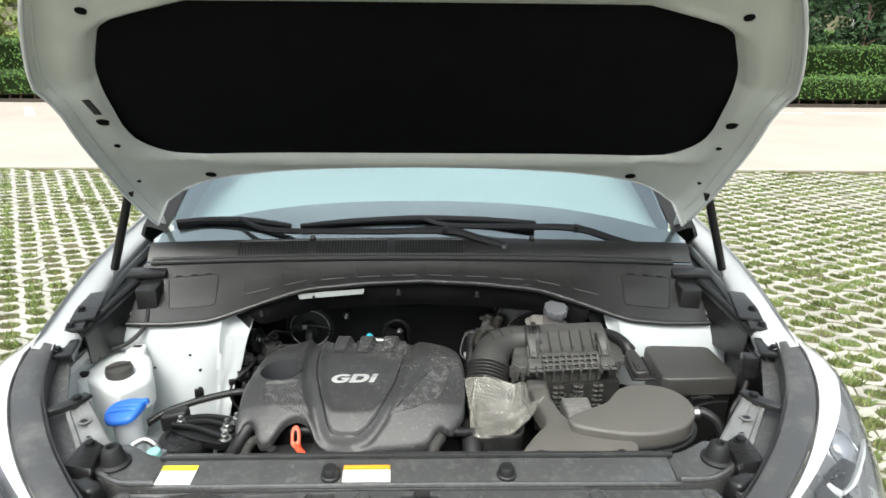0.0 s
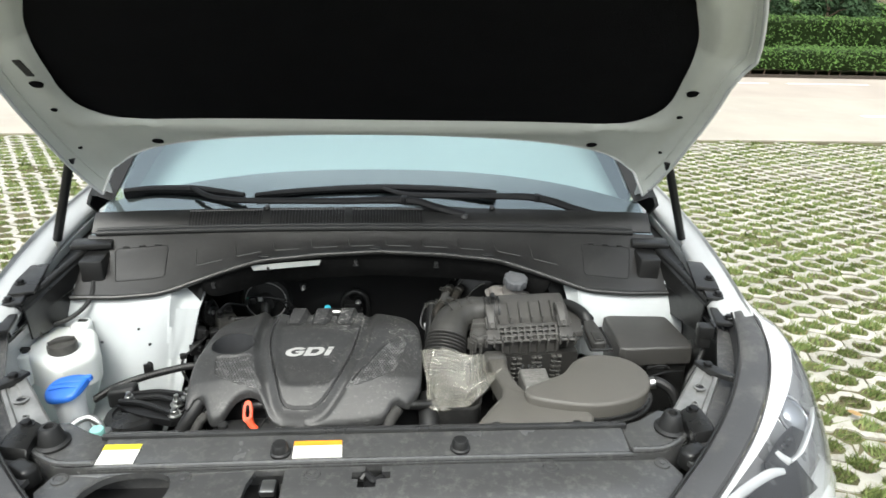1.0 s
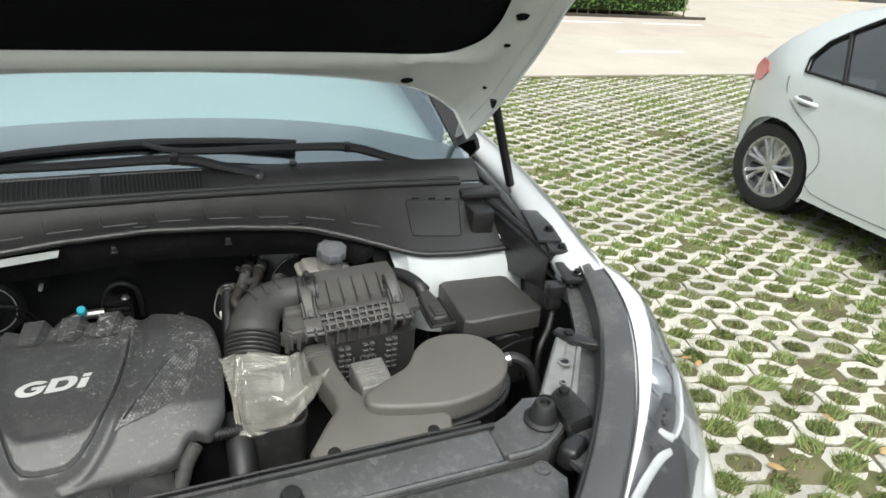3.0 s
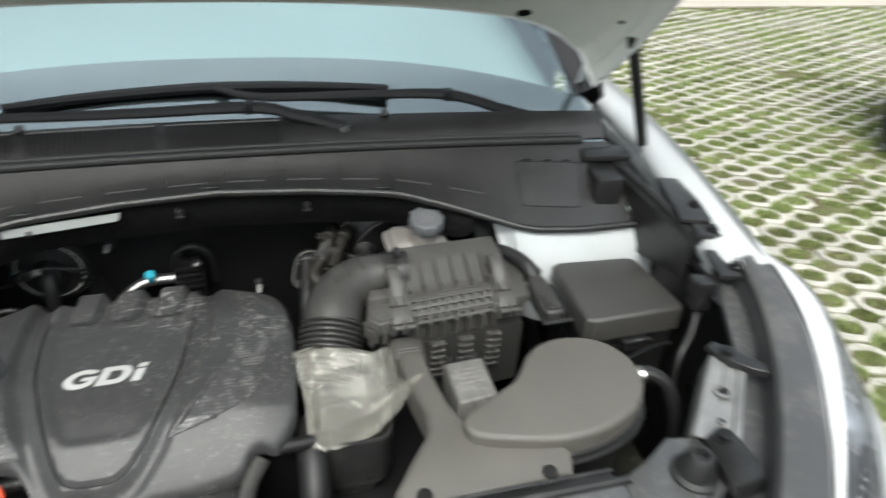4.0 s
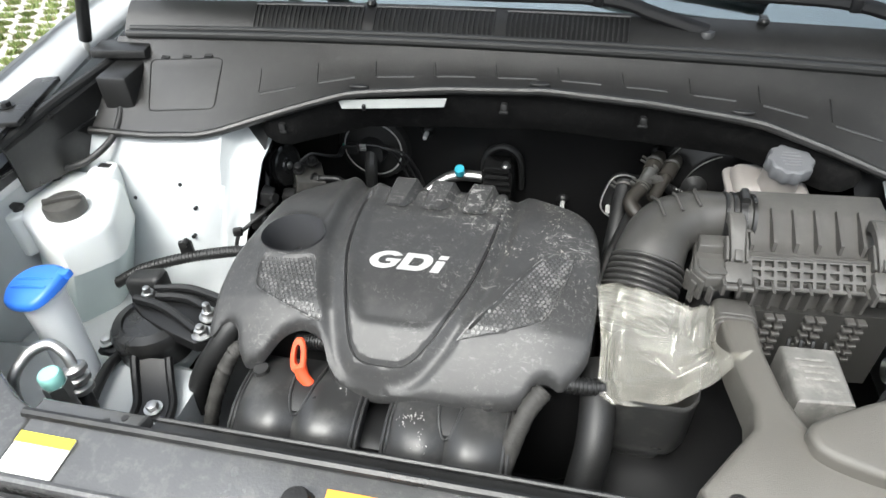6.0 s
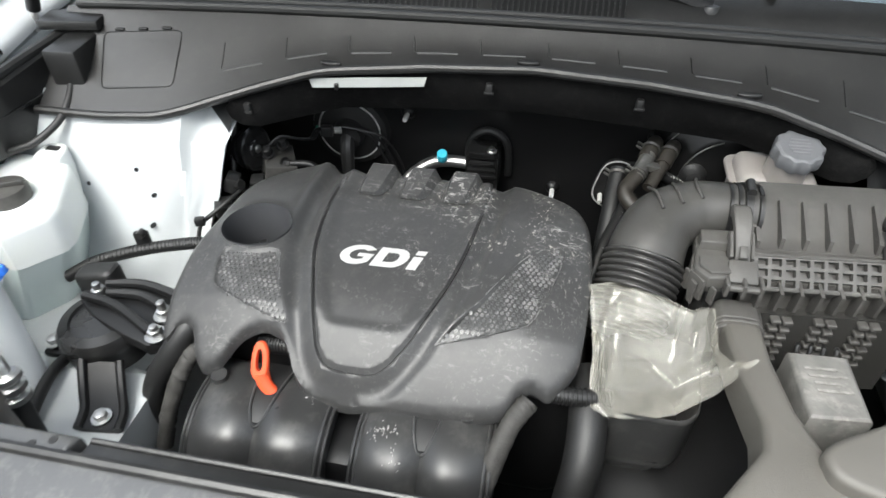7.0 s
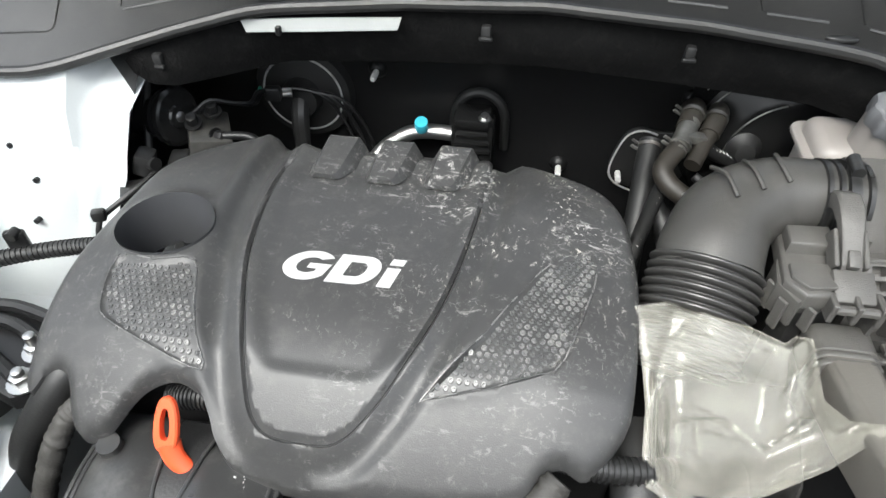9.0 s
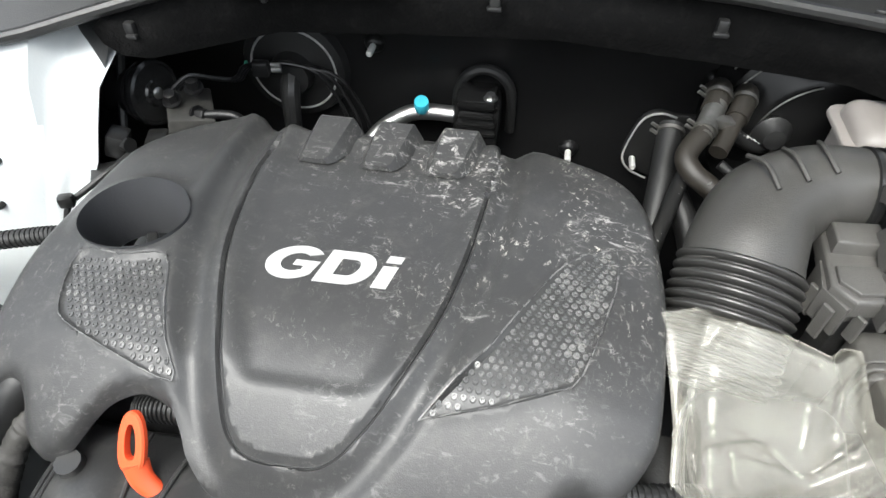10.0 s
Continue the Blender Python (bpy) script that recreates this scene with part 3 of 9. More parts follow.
def mirror(bm):
    r = bmesh.ops.create_uvsphere(bm, u_segments=20, v_segments=12, radius=1.0)
    bmesh.ops.transform(bm, matrix=Matrix.Translation((1.005, 1.33, 1.17)) @ Matrix.Diagonal((0.115, 0.075, 0.085, 1)), verts=r["verts"])
    box(bm, (0.92, 1.33, 1.11), (0.1, 0.06, 0.03), bevel=0.01)


both("door_mirror", mirror, WHITE, car)


def tyre(bm, c, r=0.36, w=0.235):
    turned(bm, [(r * 0.68, -w / 2), (r * 0.80, -w / 2 - 0.008), (r * 0.93, -w / 2 - 0.004), (r * 0.985, -w / 2 + 0.02), (r, -w / 4), (r, w / 4), (r * 0.985, w / 2 - 0.02), (r * 0.93, w / 2 + 0.004), (r * 0.80, w / 2 + 0.008), (r * 0.68, w / 2), (r * 0.66, 0)], c, (1, 0, 0), 40)


def rim(bm, c, s, r=0.24, w=0.2, spokes=5):
    c = Vector(c)
    turned(bm, [(r, -w / 2), (r, w / 2), (r - 0.02, w / 2), (r - 0.035, 0), (r - 0.02, -w / 2)], c, (1, 0, 0), 36)
    turned(bm, [(r - 0.03, -0.012), (r - 0.03, 0.0), (0.03, 0.0), (0.03, -0.012)], c, (1, 0, 0), 24)
    f = c + V(s * (w / 2 - 0.025), 0, 0)
    cyl(bm, f - V(s * 0.03, 0, 0), f + V(s * 0.012, 0, 0), 0.045, 0.035, 20)
    for k in range(spokes):
        for d in (-0.11, 0.11):
            a = 2 * math.pi * k / spokes + d + 0.3
            o = V(0, math.cos(a), math.sin(a))
            tube(bm, [f + o * 0.03, f + o * 0.12 + V(s * 0.006, 0, 0), f + V(0, math.cos(a + d * 0.4), math.sin(a + d * 0.4)) * (r - 0.015)], [0.016, 0.013, 0.016], 8, 3)


RIMM = mat("silver_alloy", (0.6, 0.6, 0.61), 0.3, metal=0.9, bump=0.0)
for y in (0.78, 3.48):
    for s in (1, -1):
        bm = B()
        tyre(bm, (0.80 * s, y, 0.36))
        wh = part("wheel", bm, RUBBER, car)
        bm = B()
        rim(bm, (0.80 * s, y, 0.36), s)
        part("rim", bm, RIMM, wh)
# floor pan closes the engine bay from below
bm = B()
box(bm, (0, 2.0, 0.27), (1.7, 4.4, 0.06), bevel=0.02)
part("underbody", bm, BLACK, car)

# ---- engine cover ----
WELLM = mat("filler_well_plastic", (0.045, 0.046, 0.049), 0.45, bump=0.06, spec=0.3)
def cover_z(x, y):
    d = max(0.0, 0.345 - y)
    z = 0.93 - 1.9 * d * d - 0.25 * max(0.0, d - 0.1)
    return z - 1.6 * max(0.0, x - 0.03) ** 2 - 1.2 * max(0.0, -x - 0.30) ** 2 - 0.35 * max(0.0, y - 0.43) ** 1.5


RIM = spline([(-0.295, 0.526, 0), (-0.25, 0.509, 0), (-0.15, 0.513, 0), (-0.05, 0.513, 0), (-0.038, 0.503, 0), (-0.008, 0.520, 0), (0.036, 0.504, 0), (0.077, 0.481, 0),
              (0.098, 0.440, 0), (0.105, 0.375, 0), (0.105, 0.330, 0), (0.100, 0.250, 0), (0.094, 0.226, 0), (0.070, 0.199, 0), (0.050, 0.203, 0),
              (0.034, 0.196, 0), (0.016, 0.175, 0), (-0.04, 0.167, 0), (-0.10, 0.165, 0), (-0.16, 0.165, 0), (-0.207, 0.170, 0), (-0.229, 0.184, 0),
              (-0.239, 0.200, 0), (-0.250, 0.214, 0), (-0.266, 0.221, 0), (-0.281, 0.222, 0), (-0.299, 0.214, 0), (-0.311, 0.202, 0), (-0.324, 0.185, 0), (-0.338, 0.177, 0),
              (-0.351, 0.179, 0), (-0.360, 0.192, 0), (-0.364, 0.204, 0), (-0.372, 0.216, 0), (-0.382, 0.2195, 0), (-0.391, 0.216, 0), (-0.398, 0.207, 0), (-0.405, 0.202, 0), (-0.410, 0.212, 0), (-0.410, 0.235, 0),
              (-0.411, 0.27, 0), (-0.411, 0.32, 0), (-0.405, 0.374, 0), (-0.397, 0.43, 0), (-0.386, 0.463, 0), (-0.350, 0.497, 0)], 4, True)
RIM = [(p.x, p.y) for p in RIM]
VEE = [(p.x, p.y) for p in spline([(-0.252, 0.507, 0), (-0.255, 0.42, 0), (-0.247, 0.345, 0), (-0.231, 0.284, 0), (-0.211, 0.222, 0), (-0.199, 0.200, 0),
                                   (-0.182, 0.192, 0), (-0.145, 0.191, 0), (-0.127, 0.196, 0), (-0.111, 0.210, 0), (-0.089, 0.241, 0), (-0.063, 0.302, 0),
                                   (-0.049, 0.378, 0), (-0.038, 0.505, 0)], 5)]
VPOLY = VEE + [(-0.045, 0.53), (-0.25, 0.53)]
HOLE = oval(-0.335, 0.356, 0.049, 0.042, 36, -0.2)
TEXL = [(p.x, p.y) for p in spline([(-0.361, 0.312, 0), (-0.325, 0.310, 0), (-0.288, 0.316, 0), (-0.274, 0.28, 0), (-0.262, 0.25, 0), (-0.250, 0.226, 0), (-0.295, 0.236, 0), (-0.345, 0.254, 0), (-0.358, 0.272, 0)], 3, True)]
TEXR = [(-0.068, 0.225), (-0.022, 0.282), (0.018, 0.350), (0.027, 0.362), (0.040, 0.374), (0.066, 0.386), (0.069, 0.37), (0.065, 0.34), (0.050, 0.287), (0.043, 0.268), (0.036, 0.258), (-0.01, 0.240)]


def beside(line, d):
    """A polyline moved sideways by d."""
    out = []
    for i in range(len(line)):
        p, q = Vector(line[max(i - 1, 0)]), Vector(line[min(i + 1, len(line) - 1)])
        t = (q - p).normalized()
        out.append((line[i][0] - t.y * d, line[i][1] + t.x * d))
    return out


def cover_top(x, y):
    z = cover_z(x, y)
    p = (x, y)
    d = dist(p, VEE, False)
    if inside(p, VPOLY):
        z += 0.0050 * step(0.0004, 0.0028, d) - 0.0044
        z -= 0.0065 * step(0.003, 0.026, d) * step(0.228, 0.246, y)     # the field that carries the letters lies lower
    else:
        left = x < -0.15
        w = 0.042 if left else 0.034
        z -= (0.0090 if left else 0.0070) * math.sin(math.pi * min(1.0, d / w)) ** 2
        z -= 0.0044 * (1 - step(0.0004, 0.0026, d))
    for t in (TEXL, TEXR):
        e = dist(p, t)
        if inside(p, t):
            z -= 0.0022 * step(0.0, 0.003, e)
        else:
            z += 0.0012 * math.exp(-(e / 0.004) ** 2)
    z += 0.0055 * math.exp(-((x + 0.293) / 0.011) ** 2) * step(0.365, 0.41, y)            # ridge beside the filler well
    z += 0.008 * step(0.470, 0.500, y) * step(-0.262, -0.245, x) * step(-0.030, -0.048, x)  # upturned rear edge
    h = dist(p, HOLE)
    z += 0.004 * math.exp(-(h / 0.010) ** 2)
    r = dist(p, RIM)
    z -= 0.0035 * (1 - step(0.0, 0.007, r)) ** 2
    return z


engine_cover = thing("engine_cover", (-0.15, 0.34, 0.80), "scuffed dusty dark grey plastic engine cover over the engine", "engine cover")
bm = B()
CREASES = [beside(VEE[3:-3], d) for d in (-0.003, -0.0008, 0.0008, 0.003)]
CREASES += [[tuple(q) for q in inset2(ccw(t), d)] + [tuple(inset2(ccw(t), d)[0])] for t in (TEXL, TEXR) for d in (0.0002, 0.0032)]
plate(bm, RIM, [HOLE], cover_top, 0.015, 0.0042, CREASES, 0.2)
part("shell", bm, COVER, engine_cover, angle=50)
bm = B()
rings = []
for k, (g, h) in enumerate(((1.0, 0.003), (0.985, -0.004), (0.95, -0.03), (0.93, -0.06))):
    rings.append([V(-0.335 + (q[0] + 0.335) * g, 0.356 + (q[1] - 0.356) * g, (cover_top(*q) if k < 2 else 0.928) + h) for q in HOLE])
loft(bm, rings, True, False)
part("filler_well", bm, WELLM, engine_cover)
# rubbed, dusty studs; their bright glints are also put into this paler colour
RUBBED_GLINT = mat("rubbed_glint_plastic", (0.088, 0.088, 0.088), 0.27, var=0.3, scale=60, bump=0.0, dust=(0.5, 0.48, 0.44), dscale=60, damount=0.25)
for nm, t in (("left", TEXL), ("right", TEXR)):
    bm = B()
    xs, ys = [q[0] for q in t], [q[1] for q in t]
    k, y = 0, min(ys)
    while y < max(ys):
        x = min(xs) + (0.0033 if k % 2 else 0)
        while x < max(xs):
            if inside((x, y), t) and dist((x, y), t) > 0.003:
                c = cover_top(x, y)
                gx, gy = (cover_top(x + 0.002, y) - c) / 0.002, (cover_top(x, y + 0.002) - c) / 0.002
                rs = []
                for rr, hh in ((0.0027, -0.0004), (0.0020, 0.0013), (0.0012, 0.0013), (0.0007, 0.0004)):
                    rs.append([bm.verts.new((x + rr * math.cos(q), y + rr * math.sin(q), c + hh + rr * (gx * math.cos(q) + gy * math.sin(q)))) for q in (math.pi * j / 4 for j in range(8))])
                for k2 in range(3):
                    bridge(bm, rs[k2], rs[k2 + 1])
                bm.faces.new(rs[3])
            x += 0.0066
        y += 0.0057
        k += 1
    part("stud_field", bm, RUBBED_GLINT, engine_cover, kind="stuff")
    bm = B()
    edge_run = [V(x, y, cover_top(x, y) + 0.0006) for i in range(len(t)) for x, y in [(t[i][0] + (t[(i + 1) % len(t)][0] - t[i][0]) * k / 8, t[i][1] + (t[(i + 1) % len(t)][1] - t[i][1]) * k / 8) for k in range(8)]]
    tube(bm, edge_run + edge_run[:1], 0.0006, 5, 0)
    part("patch_edge", bm, RUBBED_GLINT, engine_cover)
for x in (-0.201, -0.141, -0.079):
    bm = B()
    rows = []
    for y, h, hw, fl in ((0.456, 0.0016, 0.0095, 0.004), (0.461, 0.0030, 0.0125, 0.006), (0.480, 0.0110, 0.0142, 0.0095), (0.5055, 0.0205, 0.0156, 0.0125), (0.5085, 0.0195, 0.0154, 0.0125), (0.511, -0.020, 0.0150, 0.0125)):
        xs, zb = x + 0.20 * (y - 0.503), cover_z(x, min(y, 0.503))
        lo = zb - 0.004 if h > 0 else zb - 0.03
        rows.append([V(xs - hw - fl, y, lo), V(xs - hw - 0.0010, y, zb + h - 0.0012), V(xs - hw, y, zb + h), V(xs + hw, y, zb + h), V(xs + hw + 0.0010, y, zb + h - 0.0012), V(xs + hw + fl, y, lo)])
    loft(bm, rows)
    part("raised_rib", bm, COVER, engine_cover, angle=22)
bm = B()
revolve(bm, [(0.030, 0.0), (0.032, 0.004), (0.032, 0.012), (0.028, 0.016), (0.001, 0.016)], (-0.335, 0.356, 0.855), n=24)
box(bm, (-0.335, 0.356, 0.878), (0.010, 0.05, 0.016), (0, 0, 25), 0.002)
part("oil_filler_cap", bm, PLASTIC, engine_cover)

WHITEMARK = mat("white_lettering", (0.40, 0.40, 0.39), 0.5, var=0.05, bump=0.0)


# slanted bold letters, each cut from a thin plate
def arc(cx, cy, rx, ry, a0, a1, n=14):
    return [(cx + rx * math.cos(radians(a0 + (a1 - a0) * k / n)), cy + ry * math.sin(radians(a0 + (a1 - a0) * k / n))) for k in range(n + 1)]


GLYPHS = {
    "G": ([arc(0.66, 0.5, 0.66, 0.52, 38, 322, 26) + [(1.24, 0.56), (0.66, 0.56), (0.66, 0.40), (0.92, 0.40), (0.92, 0.27)] + arc(0.68, 0.5, 0.34, 0.29, 305, 52, 18)], []),
    "D": ([[(0, 0), (0.72, 0)] + arc(0.72, 0.5, 0.52, 0.5, -90, 90, 16) + [(0, 1)]], [[(0.36, 0.24), (0.68, 0.24)] + arc(0.68, 0.5, 0.20, 0.26, -90, 90, 10) + [(0.36, 0.76)]]),
    "i": ([[(0, 0), (0.36, 0), (0.36, 0.66), (0, 0.66)], [(0, 0.78), (0.36, 0.78), (0.36, 1.0), (0, 1.0)]], [])}
for ch, w, x0 in (("G", 0.0342, -0.2148), ("D", 0.0340, -0.1696), ("i", 0.0340, -0.1228)):
    bm = B()
    polys, holes = GLYPHS[ch]
    def put(p):
        x = x0 + p[0] * w + 0.30 * p[1] * 0.030
        return (x, 0.3165 + p[1] * 0.0335 + 0.02 * (x + 0.15))
    for q in polys:
        plate(bm, ccw([put(p) for p in q]), [[put(p) for p in h] for h in holes], lambda x, y: cover_top(x, y) + 0.0009, 0.0014)
    part("letter", bm, WHITEMARK, engine_cover, "raised white letter", smooth=False)
bm = B()
tube(bm, [V(x, y, cover_top(x, y) + 0.0001) for x, y in VEE[2:-3]], 0.0007, 6, 0)
part("seam_line", bm, BLACK, engine_cover)

# ---- intake manifold under the cover's front ----
MANI = mat("manifold_plastic", (0.030, 0.030, 0.030), 0.31, var=0.2, bump=0.07, dust=DUST, dscale=22, damount=0.16)
manifold = thing("intake_manifold", (-0.17, 0.12, 0.62), "black plastic intake manifold with four runners", "intake manifold")
prof = [(0.225, 0.812), (0.19, 0.824), (0.15, 0.825), (0.118, 0.815), (0.094, 0.791), (0.083, 0.755), (0.078, 0.70), (0.077, 0.64)]
for a, b in ((-0.346, -0.176), (-0.142, 0.014)):          # two runners moulded as a pair
    centre = (a + b) / 2
    for e, g in ((a, centre), (b, centre)):
        bm = B()
        rows = []
        for t in [k / 14 for k in range(15)]:
            x = e + (g - e) * t
            bulge = 0.012 * (1 - abs(2 * t - 1) ** 2.4) + (0.005 * t if t < 0.5 else 0.0025 + 0.0025 * math.sin(math.pi * (t - 0.5)))
            rows.append(spline([V(x, y - bulge * 0.8, z + bulge) for y, z in prof], 4))
        sheet(bm, rows, 0.02, (0, 0.6, -0.8))
        part("runner", bm, MANI, manifold)
        for d in (0.0, 0.006):
            bm = B()
            x = e + math.copysign(d, g - e)
            tube(bm, [V(x, y - 0.003 - 0.2 * d, z + 0.002 + 0.4 * d) for y, z in prof], 0.0022, 8, 4)
            part("seam_flange", bm, MANI, manifold)
    edge_line = [V(centre + u, y - 0.007, lerp((0.118, 0.15, 0.19, 0.225), (0.815, 0.825, 0.824, 0.812), y) + h) for u, y, h in ((-0.021, 0.222, 0.0158), (-0.017, 0.19, 0.0145), (-0.012, 0.155, 0.0125), (-0.006, 0.136, 0.0092), (0.0, 0.132, 0.0075), (0.006, 0.136, 0.0092), (0.012, 0.155, 0.0125), (0.017, 0.19, 0.0145), (0.021, 0.222, 0.0158))]
    bm = B()
    tube(bm, edge_line, 0.0019, 8, 3)
    part("notch_rim", bm, MANI, manifold)
    bm = B()
    sheet(bm, [[edge_line[k], edge_line[8 - k]] for k in range(4)], 0.004, (0, 0, -1))
    part("notch", bm, RUBBER, manifold)
bm = B()
box(bm, (-0.17, 0.17, 0.70), (0.37, 0.12, 0.2), bevel=0.02)
part("plenum", bm, BLACK, manifold)
for x in (-0.325, -0.02):
    bm = B()
    cyl(bm, (x, 0.178, 0.81), (x, 0.176, 0.845), 0.012, 0.010, 12)
    part("boss", bm, MANI, manifold)

# worn white inspection marks, flaked away
FLAKE = mat("flaked_white", (0.40, 0.395, 0.375), 0.6, var=0.2, scale=200, bump=0.0)
rf = random.Random(21)
for cx, cy, sx, sy, count in ((-0.113, 0.141, 0.016, 0.008, 34), (-0.092, 0.116, 0.010, 0.010, 12), (-0.205, 0.168, 0.014, 0.007, 10)):
    bm = B()
    for _ in range(count):
        x, y = cx + max(-1.6, min(1.6, rf.gauss(0, 0.6))) * sx, cy + max(-1.6, min(1.6, rf.gauss(0, 0.6))) * sy
        a, b = (-0.142, 0.014) if x > -0.16 else (-0.346, -0.176)
        t = abs(x - (b if x > (a + b) / 2 else a)) / ((b - a) / 2)
        bulge = 0.012 * (1 - abs(2 * t - 1) ** 2.4) + (0.005 * t if t < 0.5 else 0.0025 + 0.0025 * math.sin(math.pi * (t - 0.5)))
        line = sorted((p[0] - bulge * 0.8, p[1] + bulge) for p in prof[:5])
        z = lerp([p[0] for p in line], [p[1] for p in line], y)
        box(bm, (x, y, z + 0.0012), (rf.uniform(0.0006, 0.0028), rf.uniform(0.0004, 0.0012), 0.0012), (rf.uniform(5, 25), 0, rf.uniform(0, 180)))
    part("worn_mark", bm, FLAKE, manifold, "flaked white paint mark", smooth=False, kind="stuff")

dip = thing("dipstick", (-0.255, 0.165, 0.78), "orange-red plastic dipstick handle loop", "dipstick")
bm = B()
ORANGE = mat("orange_plastic", (0.75, 0.09, 0.03), 0.4, var=0.06, bump=0.05)
top, low, foot = V(-0.274, 0.2045, 0.8815), V(-0.272, 0.176, 0.849), V(-0.251, 0.168, 0.833)
ax = (top - low).normalized()
sd = V(0.95, -0.10, -0.02)
sd = (sd - ax * sd.dot(ax)).normalized()
up = sd.cross(ax)
def paddle(c, long, wide, n=32):
    """A flat ring, narrow at the tip and broad at the foot."""
    out = []
    for t in (2 * math.pi * k / n for k in range(n)):
        u, w = math.cos(t), math.sin(t)
        out.append(c + ax * (long * math.copysign(abs(u) ** 0.8, u)) + sd * (wide * (1 - 0.16 * u) * math.copysign(abs(w) ** 0.8, w)))
    return out
c0 = top.lerp(low, 0.5)
rings = [ring(bm, [p + up * h + ax * o for p in paddle(c0, a, b)]) for a, b, h, o in ((0.0225, 0.0095, 0.0035, 0), (0.0237, 0.0108, 0.002, 0), (0.0237, 0.0108, -0.002, 0), (0.0225, 0.0095, -0.0035, 0), (0.0135, 0.0045, -0.0035, 0.001), (0.0128, 0.0040, 0.0, 0.001), (0.0135, 0.0045, 0.0035, 0.001))]
for a, b in zip(rings, rings[1:] + rings[:1]):
    bridge(bm, a, b)
part("handle_loop", bm, ORANGE, dip)
bm = B()
tube(bm, [low + ax * 0.006 + sd * 0.003, low.lerp(foot, 0.35) + sd * 0.001, foot, foot + (foot - low) * 0.8], [0.0095, 0.0085, 0.0072, 0.0065], 12, 4, squash=0.6)
part("handle_stem", bm, ORANGE, dip)

# ---- air filter box ----
airbox = thing("air_filter_box", (0.36, 0.42, 0.70), "dark grey plastic air filter box with two clips", "air filter")
bm = B()
# flat lid at the back, a slope to the rim in front
sec = ((0.506, 0.955, 0.0), (0.505, 0.974, 0.0), (0.500, 0.980, 0.0), (0.462, 0.978, 0.0), (0.454, 0.974, 0.002), (0.424, 0.957, 0.006), (0.412, 0.950, 0.008), (0.402, 0.949, 0.008), (0.398, 0.940, 0.008))
rows = []
for y, z, g in sec:
    rows.append([V(0.287 - g, y, z - 0.03), V(0.287 - g, y, z - 0.006), V(0.290 - g, y, z - 0.001)] + [V(0.292 - g + (0.174 + 2 * g) * k / 8, y + 0.012 * k / 8, z) for k in range(9)] + [V(0.470 + g, y + 0.012, z - 0.001), V(0.474 + g, y + 0.012, z - 0.006), V(0.478 + g, y + 0.012, z - 0.03)])
sheet(bm, rows, 0.004, (0, 0.3, -1))
lidp = part("lid", bm, GREYPL, airbox)
for k in range(7):
    x = 0.296 + 0.0275 * k
    o = 0.012 * (x - 0.29) / 0.17
    bm = B()
    q = [V(0, 0.404 + o, 0.946), V(0, 0.406 + o, 0.964), V(0, 0.410 + o, 0.966), V(0, 0.458 + o, 0.9835), V(0, 0.463 + o, 0.975)]
    if k == 0 or k == 6:
        q = [V(0, 0.404 + o, 0.946), V(0, 0.406 + o, 0.958), V(0, 0.424 + o, 0.966), V(0, 0.432 + o, 0.955)]
    loft(bm, [[p + V(x - 0.0022, 0, 0) for p in q], [p + V(x + 0.0022, 0, 0) for p in q]])
    part("lid_rib", bm, GREYPL, lidp, smooth=False)
# rim flange with a ribbed edge
bm = B()
rim_o = [(0.228, 0.424), (0.222, 0.362), (0.236, 0.346), (0.262, 0.350), (0.288, 0.384), (0.440, 0.400), (0.462, 0.372), (0.500, 0.380), (0.512, 0.452), (0.498, 0.522), (0.28, 0.512), (0.262, 0.430)]
prism(bm, rim_o, 0.928, 0.944, 0.004)
part("rim_flange", bm, GREYPL, airbox)
bm = B()
prism(bm, inset2(ccw(rim_o), 0.006), 0.915, 0.926, 0.003)
prism(bm, inset2(ccw(rim_o), 0.014), 0.76, 0.918)
part("base", bm, GREYPL, airbox)
# sloping lattice panel
GA, GBX = V(0.288, 0.3855, 0.954), V(0.438, 0.3985, 0.954)
dn = V(0.0, -0.034, -0.024)
LW, LH = (GBX - GA).length, dn.length
ux, uy = (GBX - GA).normalized(), dn.normalized()
face = Matrix((ux, uy, ux.cross(-uy))).transposed().to_4x4()
face.translation = GA
bm = B()
sheet(bm, [[GA.lerp(GBX, k / 4) + dn * j / 3 + V(0, 0.006, -0.0085) for k in range(5)] for j in range(4)], 0.010, (0, 0.4, -1))
part("pocket_floor", bm, GREYPL, airbox)
bm = B()
pockets = [rrect(0.0115 + (LW - 0.023) * i / 8, 0.0085 + (LH - 0.0165) * j / 2, 0.0118, 0.0088, 0.0012, 2) for i in range(9) for j in range(3)]
plate(bm, [(-0.003, -0.001), (LW + 0.003, -0.001), (LW + 0.003, LH + 0.002), (-0.003, LH + 0.002)], pockets)
for v in bm.verts:
    v.co = face @ v.co
depth = -(face.to_3x3() @ V(0, 0, 0.0072))
if depth.z > 0:
    depth = -depth
rims = [e for e in bm.edges if len(e.link_faces) == 1]
low = {v: bm.verts.new(v.co + depth) for e in rims for v in e.verts}
for e in rims:
    p, q = e.verts
    bm.faces.new((p, q, low[q], low[p]))
part("lattice", bm, GREYPL, airbox, smooth=False)
for t in (0.0, LH):
    bm = B()
    tube(bm, [face @ V(-0.003, t, 0), face @ V(LW + 0.003, t, 0)], 0.0022, 8, 1)
    part("lattice_edge", bm, GREYPL, airbox)
